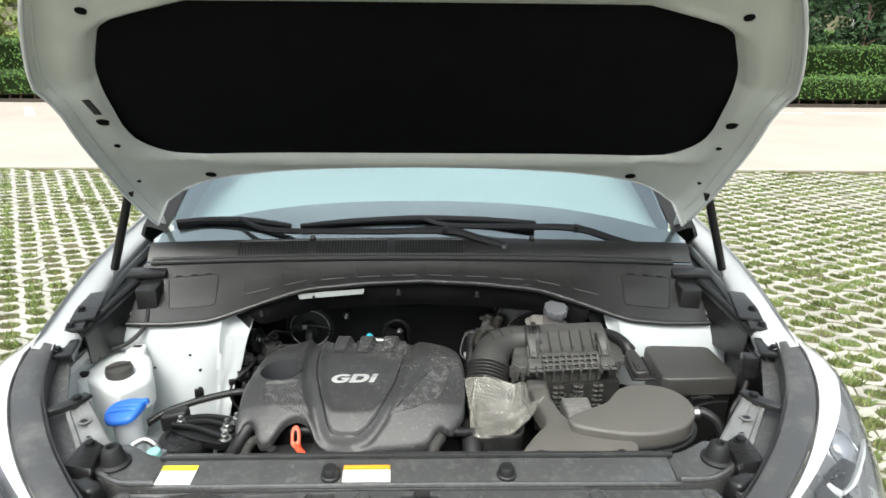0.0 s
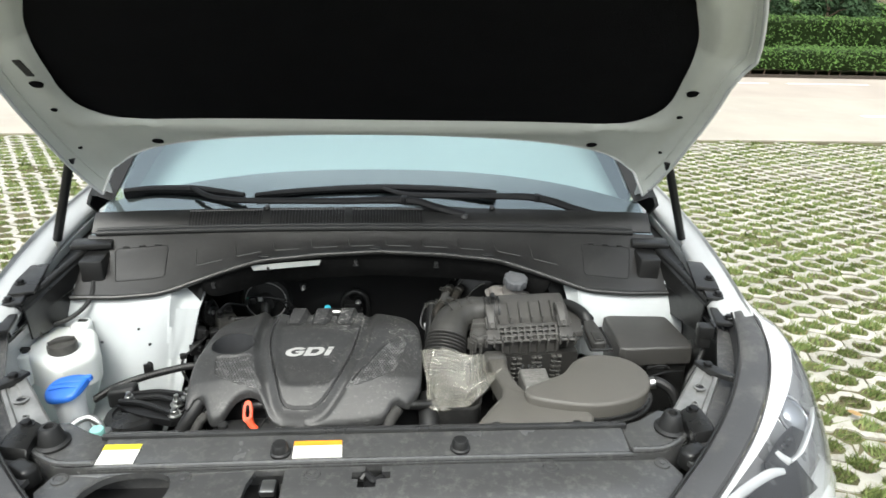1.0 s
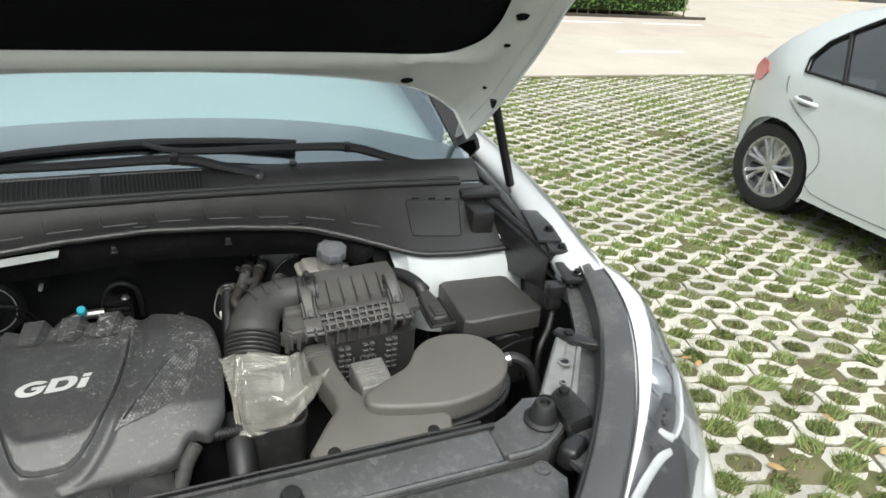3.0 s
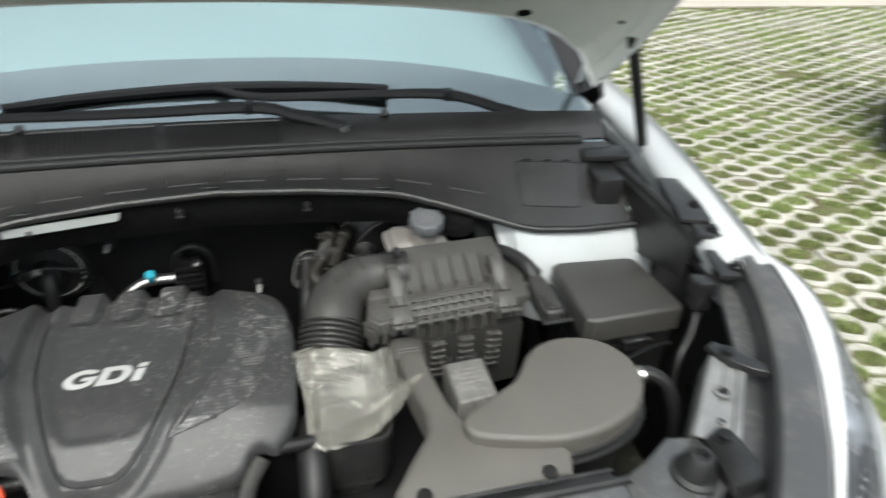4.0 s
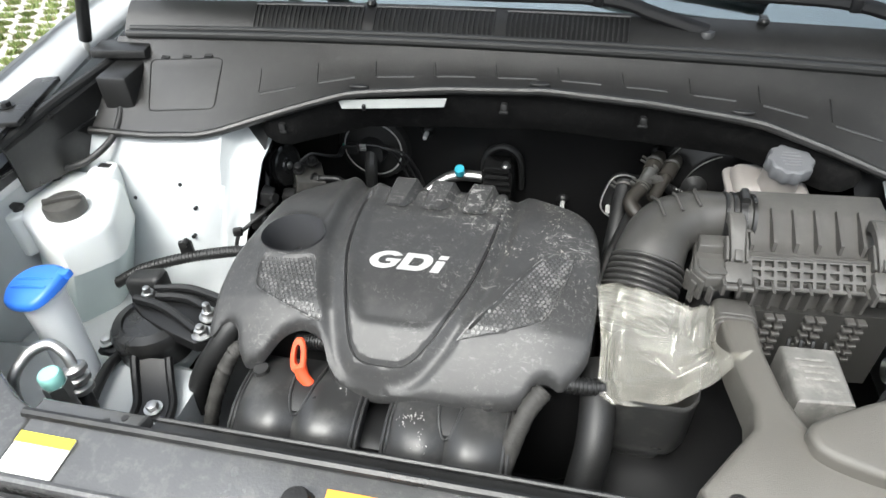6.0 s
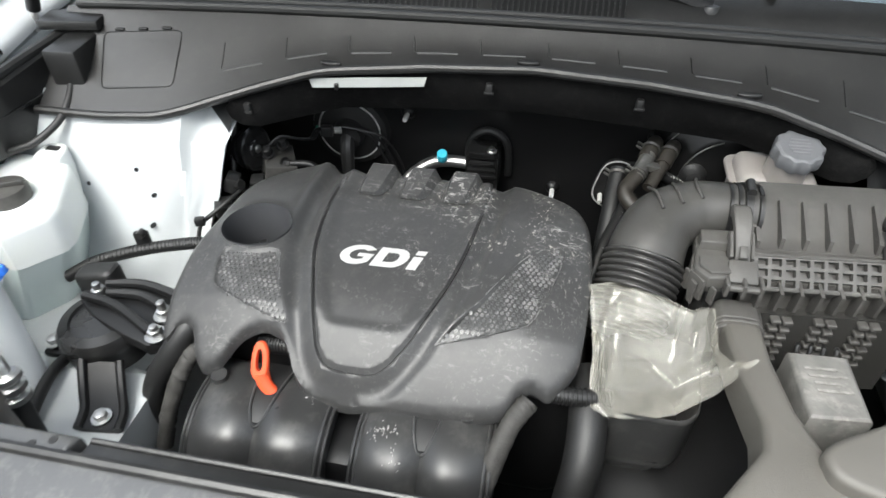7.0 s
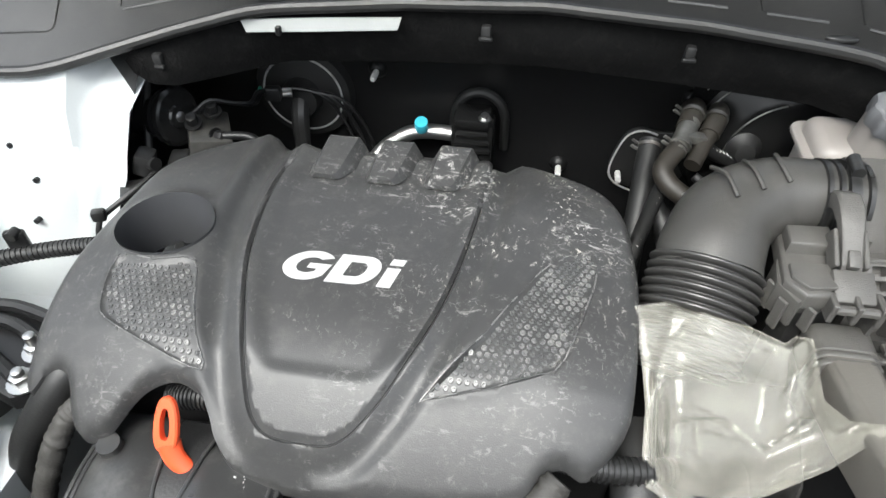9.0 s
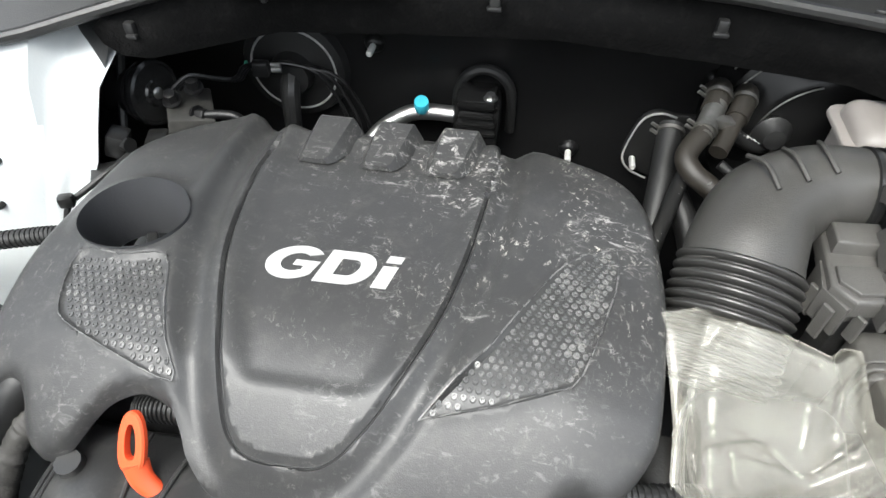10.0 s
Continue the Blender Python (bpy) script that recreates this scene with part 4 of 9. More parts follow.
# upright ribs below the lattice
bm = B()
sheet(bm, [[V(x, 0.348 + 0.085 * (x - 0.29) + dy, z) for x in (0.284, 0.34, 0.39, 0.444)] for dy, z in ((0.014, 0.932), (0.014, 0.895), (0.014, 0.884))], 0.01, (0, 1, 0))
part("front_wall", bm, GREYPL, airbox)
for i in range(7):
    x = 0.298 + 0.0225 * i
    y = 0.348 + 0.085 * (x - 0.29)
    bm = B()
    loft(bm, [[V(x + e, y + 0.016, 0.934), V(x + e, y - 0.006, 0.932), V(x + e, y - 0.004, 0.902), V(x + e, y + 0.016, 0.886)] for e in (-0.0019, 0.0019)])
    part("front_rib", bm, GREYPL, airbox, smooth=False)
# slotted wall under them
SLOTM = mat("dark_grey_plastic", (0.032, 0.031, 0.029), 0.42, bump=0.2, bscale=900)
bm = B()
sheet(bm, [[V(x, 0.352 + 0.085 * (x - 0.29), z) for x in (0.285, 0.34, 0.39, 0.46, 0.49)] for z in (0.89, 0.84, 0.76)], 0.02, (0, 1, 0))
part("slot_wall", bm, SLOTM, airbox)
for i in range(3):
    for j in range(6):
        bm = B()
        x, z = 0.335 + 0.050 * i, 0.884 - 0.0135 * j
        y = 0.350 + 0.085 * (x - 0.29)
        for dx in (-0.0068, 0.0068):
            box(bm, (x + dx, y - 0.003, z), (0.0115, 0.012, 0.0062), (0, 0, 5), 0.0012, 1)
        part("louvre", bm, GREYPL, airbox)
# clips
for x, y, sl in ((0.274, 0.392, -0.06), (0.452, 0.402, -0.10)):
    bm = B()
    P = lambda u, v, z: V(x + u + sl * (-v) * -1, y + v, z)
    rows = []
    for v, z, hw in ((0.050, 0.976, 0.006), (0.046, 0.986, 0.009), (0.036, 0.991, 0.0105), (0.022, 0.988, 0.0105), (0.008, 0.978, 0.0095), (-0.004, 0.967, 0.0085), (-0.016, 0.956, 0.0085)):
        rows.append([P(-hw, v - 0.006, z - 0.014), P(-hw, v, z - 0.002), P(-hw + 0.002, v, z), P(hw - 0.002, v, z), P(hw, v, z - 0.002), P(hw, v - 0.006, z - 0.014)])
    loft(bm, rows)
    for u in (-0.012, 0.012):
        box(bm, P(u, 0.000, 0.957), (0.004, 0.034, 0.016), (28, 0, 0), 0.001, 1)
    box(bm, P(0, -0.012, 0.958), (0.010, 0.016, 0.010), (30, 0, 0), 0.002)
    part("clip", bm, GREYPL, airbox)
    bm = B()
    box(bm, P(0, -0.030, 0.942), (0.034, 0.030, 0.012), (25, 0, 0), 0.003)
    tube(bm, [P(-0.020, -0.050, 0.936), P(0.020, -0.050, 0.936)], 0.0045, 10, 1)
    for u in (-0.019, 0.0, 0.019):
        box(bm, P(u, -0.044, 0.934), (0.005, 0.022, 0.020), bevel=0.001, seg=1)
    part("clip_hinge", bm, GREYPL, airbox)
bm = B()
prism(bm, [(0.231, 0.421), (0.229, 0.396), (0.268, 0.398), (0.268, 0.424)], 0.940, 0.957, 0.003)
part("corner_ledge", bm, GREYPL, airbox)
bm = B()
prism(bm, [(0.228, 0.380), (0.227, 0.364), (0.239, 0.352), (0.262, 0.356), (0.262, 0.384)], 0.942, 0.9475, 0.0015)
part("corner_step", bm, GREYPL, airbox)
bm = B()
prism(bm, [(0.224, 0.396), (0.219, 0.366), (0.232, 0.345), (0.2355, 0.347), (0.224, 0.367), (0.228, 0.396)], 0.905, 0.936, 0.001)
part("corner_skirt", bm, GREYPL, airbox)
for x, y, h in ((0.2235, 0.352, 0.034), (0.219, 0.372, 0.030), (0.245, 0.345, 0.026)):
    bm = B()
    box(bm, (x, y, 0.930 - h / 2), (0.0035, 0.010, h), (0, 0, 30), 0.0008, 1)
    part("corner_rib", bm, GREYPL, airbox)
bm = B()
prism(bm, [(0.236, 0.414), (0.232, 0.372), (0.242, 0.358), (0.274, 0.360), (0.274, 0.414)], 0.80, 0.931, 0.002)
part("corner_wall", bm, PLASTIC, airbox)

# intake elbow and bellows
elbow = thing("intake_hose", (0.17, 0.40, 0.75), "dark grey rubber intake elbow with ribbed bellows and clamp", "intake hose")
bm = B()
path = [(0.305, 0.467, 0.952), (0.268, 0.468, 0.952), (0.225, 0.464, 0.948), (0.188, 0.441, 0.940), (0.172, 0.408, 0.926), (0.169, 0.388, 0.915)]
tube(bm, path, [0.035, 0.036, 0.040, 0.044, 0.047, 0.047], 28, 8)
ELBOWM = mat("elbow_rubber", (0.043, 0.0415, 0.0385), 0.42, bump=0.2, bscale=900, dust=DUST, dscale=20, damount=0.10)
part("elbow", bm, ELBOWM, elbow)
for k in range(3):
    bm = B()
    c = V(0.225 - 0.024 * k, 0.464 - 0.012 * k, 0.949 - 0.002 * k)
    tube(bm, [c + V(-0.006 * k, 0.024, 0.034), c + V(-0.004, 0.002, 0.0435), c + V(0.004, -0.020, 0.037)], 0.0022, 6, 4)
    part("rib", bm, ELBOWM, elbow)
ax = V(-0.02, -0.075, -0.055).normalized()
BELLOW = mat("bellows_rubber", (0.034, 0.033, 0.0315), 0.34, bump=0.1, dust=DUST, damount=0.08)
for k in range(12):
    bm = B()
    c = V(0.169, 0.394, 0.919) + ax * (0.0086 * k)
    revolve(bm, [(0.0435, 0.0), (0.0470, 0.0006), (0.0500, 0.0016), (0.0512, 0.0030), (0.0512, 0.0042), (0.0500, 0.0056), (0.0470, 0.0066), (0.0435, 0.0072), (0.0430, 0.0086)], c, ax, 40)
    part("bellow_ring", bm, BELLOW, elbow)
bm = B()
revolve(bm, [(0.0365, 0.0), (0.0395, 0.001), (0.0395, 0.010), (0.0365, 0.011)], (0.280, 0.467, 0.952), (1, 0, 0), 32)
cyl(bm, (0.286, 0.455, 0.993), (0.286, 0.476, 0.995), 0.006, n=12)
box(bm, (0.286, 0.462, 0.990), (0.012, 0.012, 0.008), bevel=0.002)
for q in (0.262, 0.272, 0.297):
    turned(bm, [(0.035, 0), (0.0385, 0.001), (0.0385, 0.005), (0.035, 0.006)], (q, 0.467, 0.952), (1, 0, 0), 32)
part("hose_clamp", bm, PLASTIC, elbow, "black clamp band with a screw")

# ---- crumpled plastic bag over the intake mouth ----
bagm = bpy.data.materials.new("clear_film")
bagm.use_nodes = True
nn, ll = bagm.node_tree.nodes, bagm.node_tree.links
bs = nn["Principled BSDF"]
bs.inputs["Base Color"].default_value = (0.60, 0.585, 0.52, 1)
bs.inputs["Roughness"].default_value = 0.10
bs.inputs["Coat Weight"].default_value, bs.inputs["Coat Roughness"].default_value = 0.6, 0.04
bs.inputs["Specular IOR Level"].default_value = 0.9
tb, mxs = nn.new("ShaderNodeBsdfTransparent"), nn.new("ShaderNodeMixShader")
tb.inputs["Color"].default_value = (0.92, 0.9, 0.84, 1)
nz, rp, tcx = nn.new("ShaderNodeTexNoise"), nn.new("ShaderNodeMapRange"), nn.new("ShaderNodeTexCoord")
nz.inputs["Scale"].default_value, nz.inputs["Detail"].default_value = 20, 6
rp.inputs["To Min"].default_value, rp.inputs["To Max"].default_value = 0.08, 0.44
ll.new(tcx.outputs["Object"], nz.inputs["Vector"])
ll.new(nz.outputs["Fac"], rp.inputs["Value"])
ll.new(rp.outputs["Result"], mxs.inputs["Fac"])
ll.new(tb.outputs[0], mxs.inputs[1])
ll.new(bs.outputs[0], mxs.inputs[2])
ll.new(mxs.outputs[0], nn["Material Output"].inputs["Surface"])

bag = thing("plastic_bag", (0.18, 0.25, 0.84), "crumpled clear plastic bag tied over an open intake hose", "bag")
# folds: from, to, width, height
CREASE = [((0.20, 0.0), (0.07, 0.42), 0.10, 0.007), ((0.15, 0.24), (0.30, 0.10), 0.09, 0.006), ((0.30, 0.10), (0.52, 0.05), 0.08, 0.006), ((0.07, 0.42), (0.13, 0.62), 0.07, -0.005), ((0.22, 0.36), (0.52, 0.26), 0.07, 0.004), ((0.52, 0.26), (0.98, 0.22), 0.07, -0.005),
          ((0.18, 0.60), (0.48, 0.56), 0.06, 0.005), ((0.48, 0.56), (0.62, 0.66), 0.06, -0.004), ((0.62, 0.66), (0.90, 0.62), 0.06, 0.004), ((0.10, 0.70), (0.24, 0.98), 0.08, 0.009), ((0.24, 0.78), (0.46, 0.92), 0.07, 0.005), ((0.46, 0.92), (0.98, 0.80), 0.07, 0.005),
          ((0.98, 0.30), (0.90, 0.74), 0.07, 0.005), ((0.60, 0.32), (0.63, 0.54), 0.05, 0.0022), ((0.76, 0.28), (0.78, 0.52), 0.05, 0.0022), ((0.12, 0.45), (0.14, 0.80), 0.05, -0.004), ((0.90, 0.74), (1.0, 0.96), 0.09, 0.006)]


rb = random.Random(5)
for _ in range(46):
    c, t, g = (rb.uniform(0.05, 0.95), rb.choice((rb.uniform(0.12, 0.30), rb.uniform(0.48, 0.66), rb.uniform(0.1, 0.95)))), rb.gauss(0.2, 0.6), rb.uniform(0.05, 0.16)
    CREASE.append((c, (c[0] + g * math.cos(t), c[1] + g * math.sin(t)), 0.05, rb.choice((-1, 1)) * rb.uniform(0.0012, 0.003)))


# the film's border: far edge, near edge, and the two sides
BAG_FAR = (V(0.100, 0.332, 0.922), V(0.128, 0.340, 0.924), V(0.155, 0.340, 0.922), V(0.188, 0.332, 0.920), V(0.222, 0.316, 0.916), V(0.236, 0.328, 0.912), V(0.250, 0.330, 0.910))
BAG_NEAR = (V(0.116, 0.203, 0.856), V(0.132, 0.196, 0.852), V(0.150, 0.197, 0.852), V(0.180, 0.203, 0.853), V(0.208, 0.211, 0.855), V(0.245, 0.222, 0.884), V(0.279, 0.238, 0.934))
BAG_SIDES = ((V(0.100, 0.332, 0.922), V(0.108, 0.296, 0.902), V(0.113, 0.258, 0.882), V(0.112, 0.226, 0.868), V(0.116, 0.203, 0.856)), (V(0.250, 0.330, 0.910), V(0.252, 0.304, 0.900), V(0.252, 0.280, 0.896), V(0.258, 0.255, 0.908), V(0.279, 0.238, 0.934)))


def along(points, t):
    i = min(len(points) - 2, int(t * (len(points) - 1)))
    return points[i].lerp(points[i + 1], t * (len(points) - 1) - i)


def bag_pt(u, v):
    """u across, v from the far top edge to the near lower edge."""
    far, near, a, b = along(BAG_FAR, u), along(BAG_NEAR, u), along(BAG_SIDES[0], v), along(BAG_SIDES[1], v)
    flat = (BAG_FAR[0] * (1 - u) + BAG_FAR[-1] * u) * (1 - v) + (BAG_NEAR[0] * (1 - u) + BAG_NEAR[-1] * u) * v
    p = far * (1 - v) + near * v + a * (1 - u) + b * u - flat
    k = step(0.40, 0.62, u)                       # the film drops more steeply over the mouth's near side
    rim = step(0.0, 0.24, u) * step(1.0, 0.82, u) * step(0.0, 0.12, v) * step(1.0 - 0.11 * k, 0.76 - 0.06 * k, v)
    p += V(0, -0.004, 0.021) * rim
    for c, d, w, h in CREASE:
        g = dist((u + 0.03 * noise.noise(V(u * 3, v * 3, 4)), v + 0.03 * noise.noise(V(u * 3, v * 3, 8))), [c, d], False)
        p.z += 0.62 * h * max(0.0, 1 - g / (0.40 * w)) ** 1.15
    p.z += 0.003 * noise.noise(V(u * 3, v * 3, 2))
    p.y += 0.004 * noise.noise(V(u * 3, v * 3, 6))
    return p


bm = B()
N = 96
g = [ring(bm, [bag_pt(i / N, j / N) for i in range(N + 1)]) for j in range(N + 1)]
for a, b in zip(g, g[1:]):
    bridge(bm, a, b, False)
part("film", bm, bagm, bag, angle=24)
bm = B()
edge = [bag_pt(0.0, j / 24) for j in range(6, 24)] + [bag_pt(i / 24, 1.0) for i in range(20)]
rows = [edge, [p + V((0.185 - p.x) * 0.10, (0.25 - p.y) * 0.10, -0.010 - 0.003 * noise.noise(p * 60)) for p in edge], [p + V((0.185 - p.x) * 0.20, (0.25 - p.y) * 0.2, -0.018 - 0.01 * abs(noise.noise(p * 30))) for p in edge]]
sheet(bm, rows)
part("hem", bm, bagm, bag, angle=80)
# square mouth below the bag
bm = B()
mouth = rrect(0, 0, 0.114, 0.096, 0.026, 5)
ma = Matrix.Translation((0.178, 0.246, 0.872)) @ Matrix.Rotation(radians(22), 4, "X")
loft(bm, [[ma @ V(x * k, y * k, 0) + V(0, 0, z) for x, y in mouth] for k, z in ((0.90, -0.10), (0.95, -0.002), (0.98, 0.002), (1.01, 0.0), (1.02, -0.006), (1.0, -0.010), (0.99, -0.085), (0.92, -0.105), (0.70, -0.125), (0.60, -0.145), (0.58, -0.26))], caps=False)
part("hose_mouth", bm, MANI, bag, "square black plastic hose mouth")

# ---- air duct and resonator in front of the box ----
duct = thing("air_duct", (0.31, 0.16, 0.85), "dark grey plastic air inlet duct bolted to the front panel", "air duct")
bm = B()
dz = lambda x, y: 0.945 - 0.042 * step(0.10, 0.34, y) - 0.012 * step(0.09, 0.02, y)
out = [(0.258, 0.330), (0.302, 0.332), (0.301, 0.26), (0.304, 0.18), (0.316, 0.135), (0.352, 0.102), (0.425, 0.075), (0.437, 0.060), (0.428, 0.030), (0.213, 0.026), (0.204, 0.050),
       (0.235, 0.090), (0.262, 0.125), (0.268, 0.160), (0.262, 0.24)]
prism(bm, out, lambda x, y: dz(x, y) - 0.05, dz, 0.008, 3)
part("channel", bm, RESM, duct)
bm = B()
collar = rounded([(0.252, 0.860), (0.252, 0.906), (0.307, 0.906), (0.307, 0.860)], 3, 0.16)
loft(bm, [[V(0.2795 + (x - 0.2795) * g, y, 0.883 + (z - 0.883) * g) for x, z in collar] for y, g in ((0.326, 0.94), (0.327, 0.99), (0.331, 1.0), (0.350, 1.0), (0.354, 0.96))])
part("sleeve", bm, GREYPL, duct)
for y, g in ((0.322, 0.985), (0.314, 0.975)):
    bm = B()
    loft(bm, [[V(0.2795 + (x - 0.2795) * k, y + o, 0.883 + (z - 0.883) * k) for x, z in collar] for o, k in ((-0.003, g - 0.03), (-0.002, g), (0.002, g), (0.003, g - 0.03))])
    part("collar_ring", bm, GREYPL, duct)
for x in (0.238, 0.398):
    bm = B()
    revolve(bm, [(0.010, 0.0), (0.011, 0.003), (0.009, 0.006), (0.001, 0.0065)], (x, 0.040, 0.931), n=16)
    part("push_clip", bm, PLASTIC, duct)

resn = thing("resonator_box", (0.46, 0.15, 0.80), "smooth grey-brown plastic resonator box with a rounded lid", "resonator")
RES = [(p.x, p.y) for p in spline([(0.313, 0.130, 0), (0.360, 0.158, 0), (0.400, 0.180, 0), (0.432, 0.222, 0), (0.465, 0.245, 0), (0.510, 0.250, 0), (0.556, 0.232, 0), (0.582, 0.190, 0),
                                   (0.580, 0.142, 0), (0.547, 0.097, 0), (0.490, 0.072, 0), (0.430, 0.066, 0), (0.370, 0.077, 0), (0.322, 0.092, 0), (0.308, 0.108, 0)], 4, True)]
bm = B()
prism(bm, RES, 0.922, lambda x, y: 0.960 - 0.12 * (y - 0.15) ** 2, 0.008, 5)
part("lid", bm, RESM, resn)
bm = B()
prism(bm, inset2(ccw(RES), -0.0035), 0.917, 0.9265, 0.002, 2)
part("lid_flange", bm, PLASTIC, resn)
bm = B()
prism(bm, inset2(ccw(RES), -0.0095), 0.912, 0.9185, 0.002, 1)
part("gasket", bm, RUBBER, resn, "black rubber gasket line")
bm = B()
prism(bm, inset2(ccw(RES), 0.010), 0.78, 0.919)
part("body", bm, PLASTIC, resn)

lab = thing("label_plate", (0.36, 0.26, 0.85), "worn grey plate with a faded label on a black block", "plate")
bm = B()
prism(bm, [(0.324, 0.190), (0.386, 0.196), (0.396, 0.300), (0.330, 0.296)], 0.84, lambda x, y: 0.892 - 0.22 * (y - 0.30), 0.007)
part("block", bm, mat("worn_grey", (0.17, 0.165, 0.155), 0.5, var=0.25, scale=40, dust=(0.5, 0.48, 0.44), damount=0.5, dscale=30), lab)
for k, w in ((0, 0.034), (1, 0.040), (2, 0.026), (3, 0.036)):
    bm = B()
    y = 0.268 - 0.012 * k
    box(bm, (0.356 + 0.004 * (k % 2), y, 0.8935 - 0.22 * (y - 0.30)), (w, 0.004, 0.0008), (-12, 0, 4))
    part("print_bar", bm, mat("faded_print", (0.25, 0.24, 0.225), 0.6, var=0.3, scale=150, bump=0.0), lab, smooth=False)
for k in range(4):
    bm = B()
    tube(bm, [V(0.340 + 0.014 * k, 0.296, 0.885), V(0.340 + 0.014 * k, 0.301, 0.897), V(0.343 + 0.014 * k, 0.308, 0.892)], 0.0028, 6, 3)
    part("pin", bm, PLASTIC, lab)

# ---- fuse box ----
fuse = thing("fuse_box", (0.65, 0.37, 0.80), "black plastic fuse box with a plain flat lid", "fuse box")
FB = [(0.578, 0.462), (0.592, 0.470), (0.728, 0.462), (0.741, 0.452), (0.744, 0.300), (0.736, 0.288), (0.575, 0.282), (0.563, 0.292)]
bm = B()
prism(bm, FB, 0.905, lambda x, y: 0.944 - 0.08 * (y - 0.37), 0.007, 3)
part("lid", bm, mat("fuse_plastic", (0.044, 0.042, 0.039), 0.38, bump=0.35, bscale=1000, dust=DUST, damount=0.08), fuse)
bm = B()
prism(bm, inset2(ccw(FB), 0.008), 0.76, 0.907)
part("body", bm, PLASTIC, fuse)
bm = B()
box(bm, (0.655, 0.276, 0.895), (0.05, 0.014, 0.02), bevel=0.003)
tube(bm, [V(0.632, 0.268, 0.905), V(0.645, 0.262, 0.915), V(0.665, 0.262, 0.915), V(0.678, 0.268, 0.905)], 0.003, 8, 4)
part("latch", bm, PLASTIC, fuse)

# airflow sensor plug and cable
plug = thing("wiring_plug", (0.52, 0.38, 0.88), "black cable plug with a taped harness beside the filter box", "plug")
PLUGM = mat("plug_plastic", (0.036, 0.035, 0.033), 0.40, bump=0.2, bscale=900, dust=DUST, damount=0.08)
pm = Matrix.Translation((0.5275, 0.380, 0.945)) @ Matrix.Rotation(radians(3), 4, "Z") @ Matrix.Rotation(radians(7), 4, "X")
bm = B()
prism(bm, rounded([(-0.020, -0.052), (0.020, -0.052), (0.019, 0.012), (0.012, 0.046), (-0.012, 0.046), (-0.019, 0.012)], 2, 0.2), -0.026, lambda x, y: 0.0 - 9 * x * x, 0.005, 3, m=pm)
part("housing", bm, PLUGM, plug)
bm = B()
prism(bm, rrect(0, -0.026, 0.025, 0.038, 0.004), -0.004, 0.004, 0.002, 2, m=pm)
prism(bm, rrect(0, -0.036, 0.012, 0.010, 0.003), 0.003, 0.007, 0.002, 2, m=pm)
part("latch", bm, PLUGM, plug)
bm = B()
tube(bm, [pm @ V(-0.024, 0.02, -0.010), pm @ V(-0.026, -0.054, -0.012), pm @ V(-0.018, -0.061, -0.012), pm @ V(0.018, -0.061, -0.012), pm @ V(0.026, -0.054, -0.012), pm @ V(0.024, 0.02, -0.010)], 0.0036, 8, 4)
part("locking_bail", bm, PLASTIC, plug)
bm = B()
for k in range(3):
    prism(bm, rrect(0, 0.048 + 0.006 * k, 0.030 - 0.002 * k, 0.004, 0.0015), -0.020, 0.003, 0.0015, 2, m=pm)
part("seal_ring", bm, RUBBER, plug)
bm = B()
tube(bm, [pm @ V(0, 0.045, -0.010), V(0.519, 0.442, 0.952), V(0.507, 0.468, 0.956), V(0.492, 0.490, 0.956), V(0.480, 0.505, 0.950), V(0.472, 0.515, 0.925)], [0.013, 0.014, 0.0135, 0.0125, 0.0125, 0.012], 14, 5)
part("harness", bm, RUBBER, plug)

# ---- brake fluid reservoir ----
MILKY = bpy.data.materials.new("milky_plastic")
MILKY.use_nodes = True
mb = MILKY.node_tree.nodes["Principled BSDF"]
mb.inputs["Base Color"].default_value = (0.74, 0.765, 0.75, 1)
mb.inputs["Roughness"].default_value = 0.52
mb.inputs["Subsurface Weight"].default_value = 0.25
mb.inputs["Subsurface Radius"].default_value = (0.02, 0.02, 0.016)
brake = thing("brake_fluid_reservoir", (0.33, 0.585, 0.85), "translucent brake fluid reservoir with a grey knurled cap", "reservoir")
bm = B()
prism(bm, rrect(0.354, 0.602, 0.106, 0.080, 0.018), 0.86, 0.944, 0.014, 4)
prism(bm, rrect(0.352, 0.602, 0.122, 0.094, 0.018), 0.922, 0.927, 0.002)
cyl(bm, (0.360, 0.583, 0.93), (0.359, 0.575, 0.982), 0.029, 0.026, n=24)
part("tank", bm, mat("aged_milky_plastic", (0.27, 0.25, 0.235), 0.42, var=0.12, bump=0.0), brake)
bm = B()
n = 60
tilt = Matrix.Translation((0.362, 0.572, 0.976)) @ Matrix.Rotation(radians(14), 4, "X")
def capring(r, h, w):
    return [tilt @ V((r + w * math.cos(10 * t)) * math.cos(t), (r + w * math.cos(10 * t)) * math.sin(t), h) for t in (2 * math.pi * k / n for k in range(n))]
loft(bm, [capring(0.030, 0.0, 0.0018), capring(0.0315, 0.004, 0.0018), capring(0.0315, 0.018, 0.0018), capring(0.030, 0.0225, 0.0016), capring(0.0265, 0.024, 0.0005), capring(0.024, 0.0233, 0.0)])
part("cap", bm, mat("grey_cap", (0.13, 0.133, 0.14), 0.5, bump=0.2), brake, "grey ribbed screw cap")
for k in range(5):
    bm = B()
    box(bm, tilt @ V(0, 0.012 - 0.006 * k, 0.0237), (0.030 - 0.004 * abs(k - 2), 0.0016, 0.0012), (14, 0, 0))
    part("lettering_bar", bm, mat("cap_print", (0.17, 0.17, 0.178), 0.6, bump=0), brake, smooth=False)

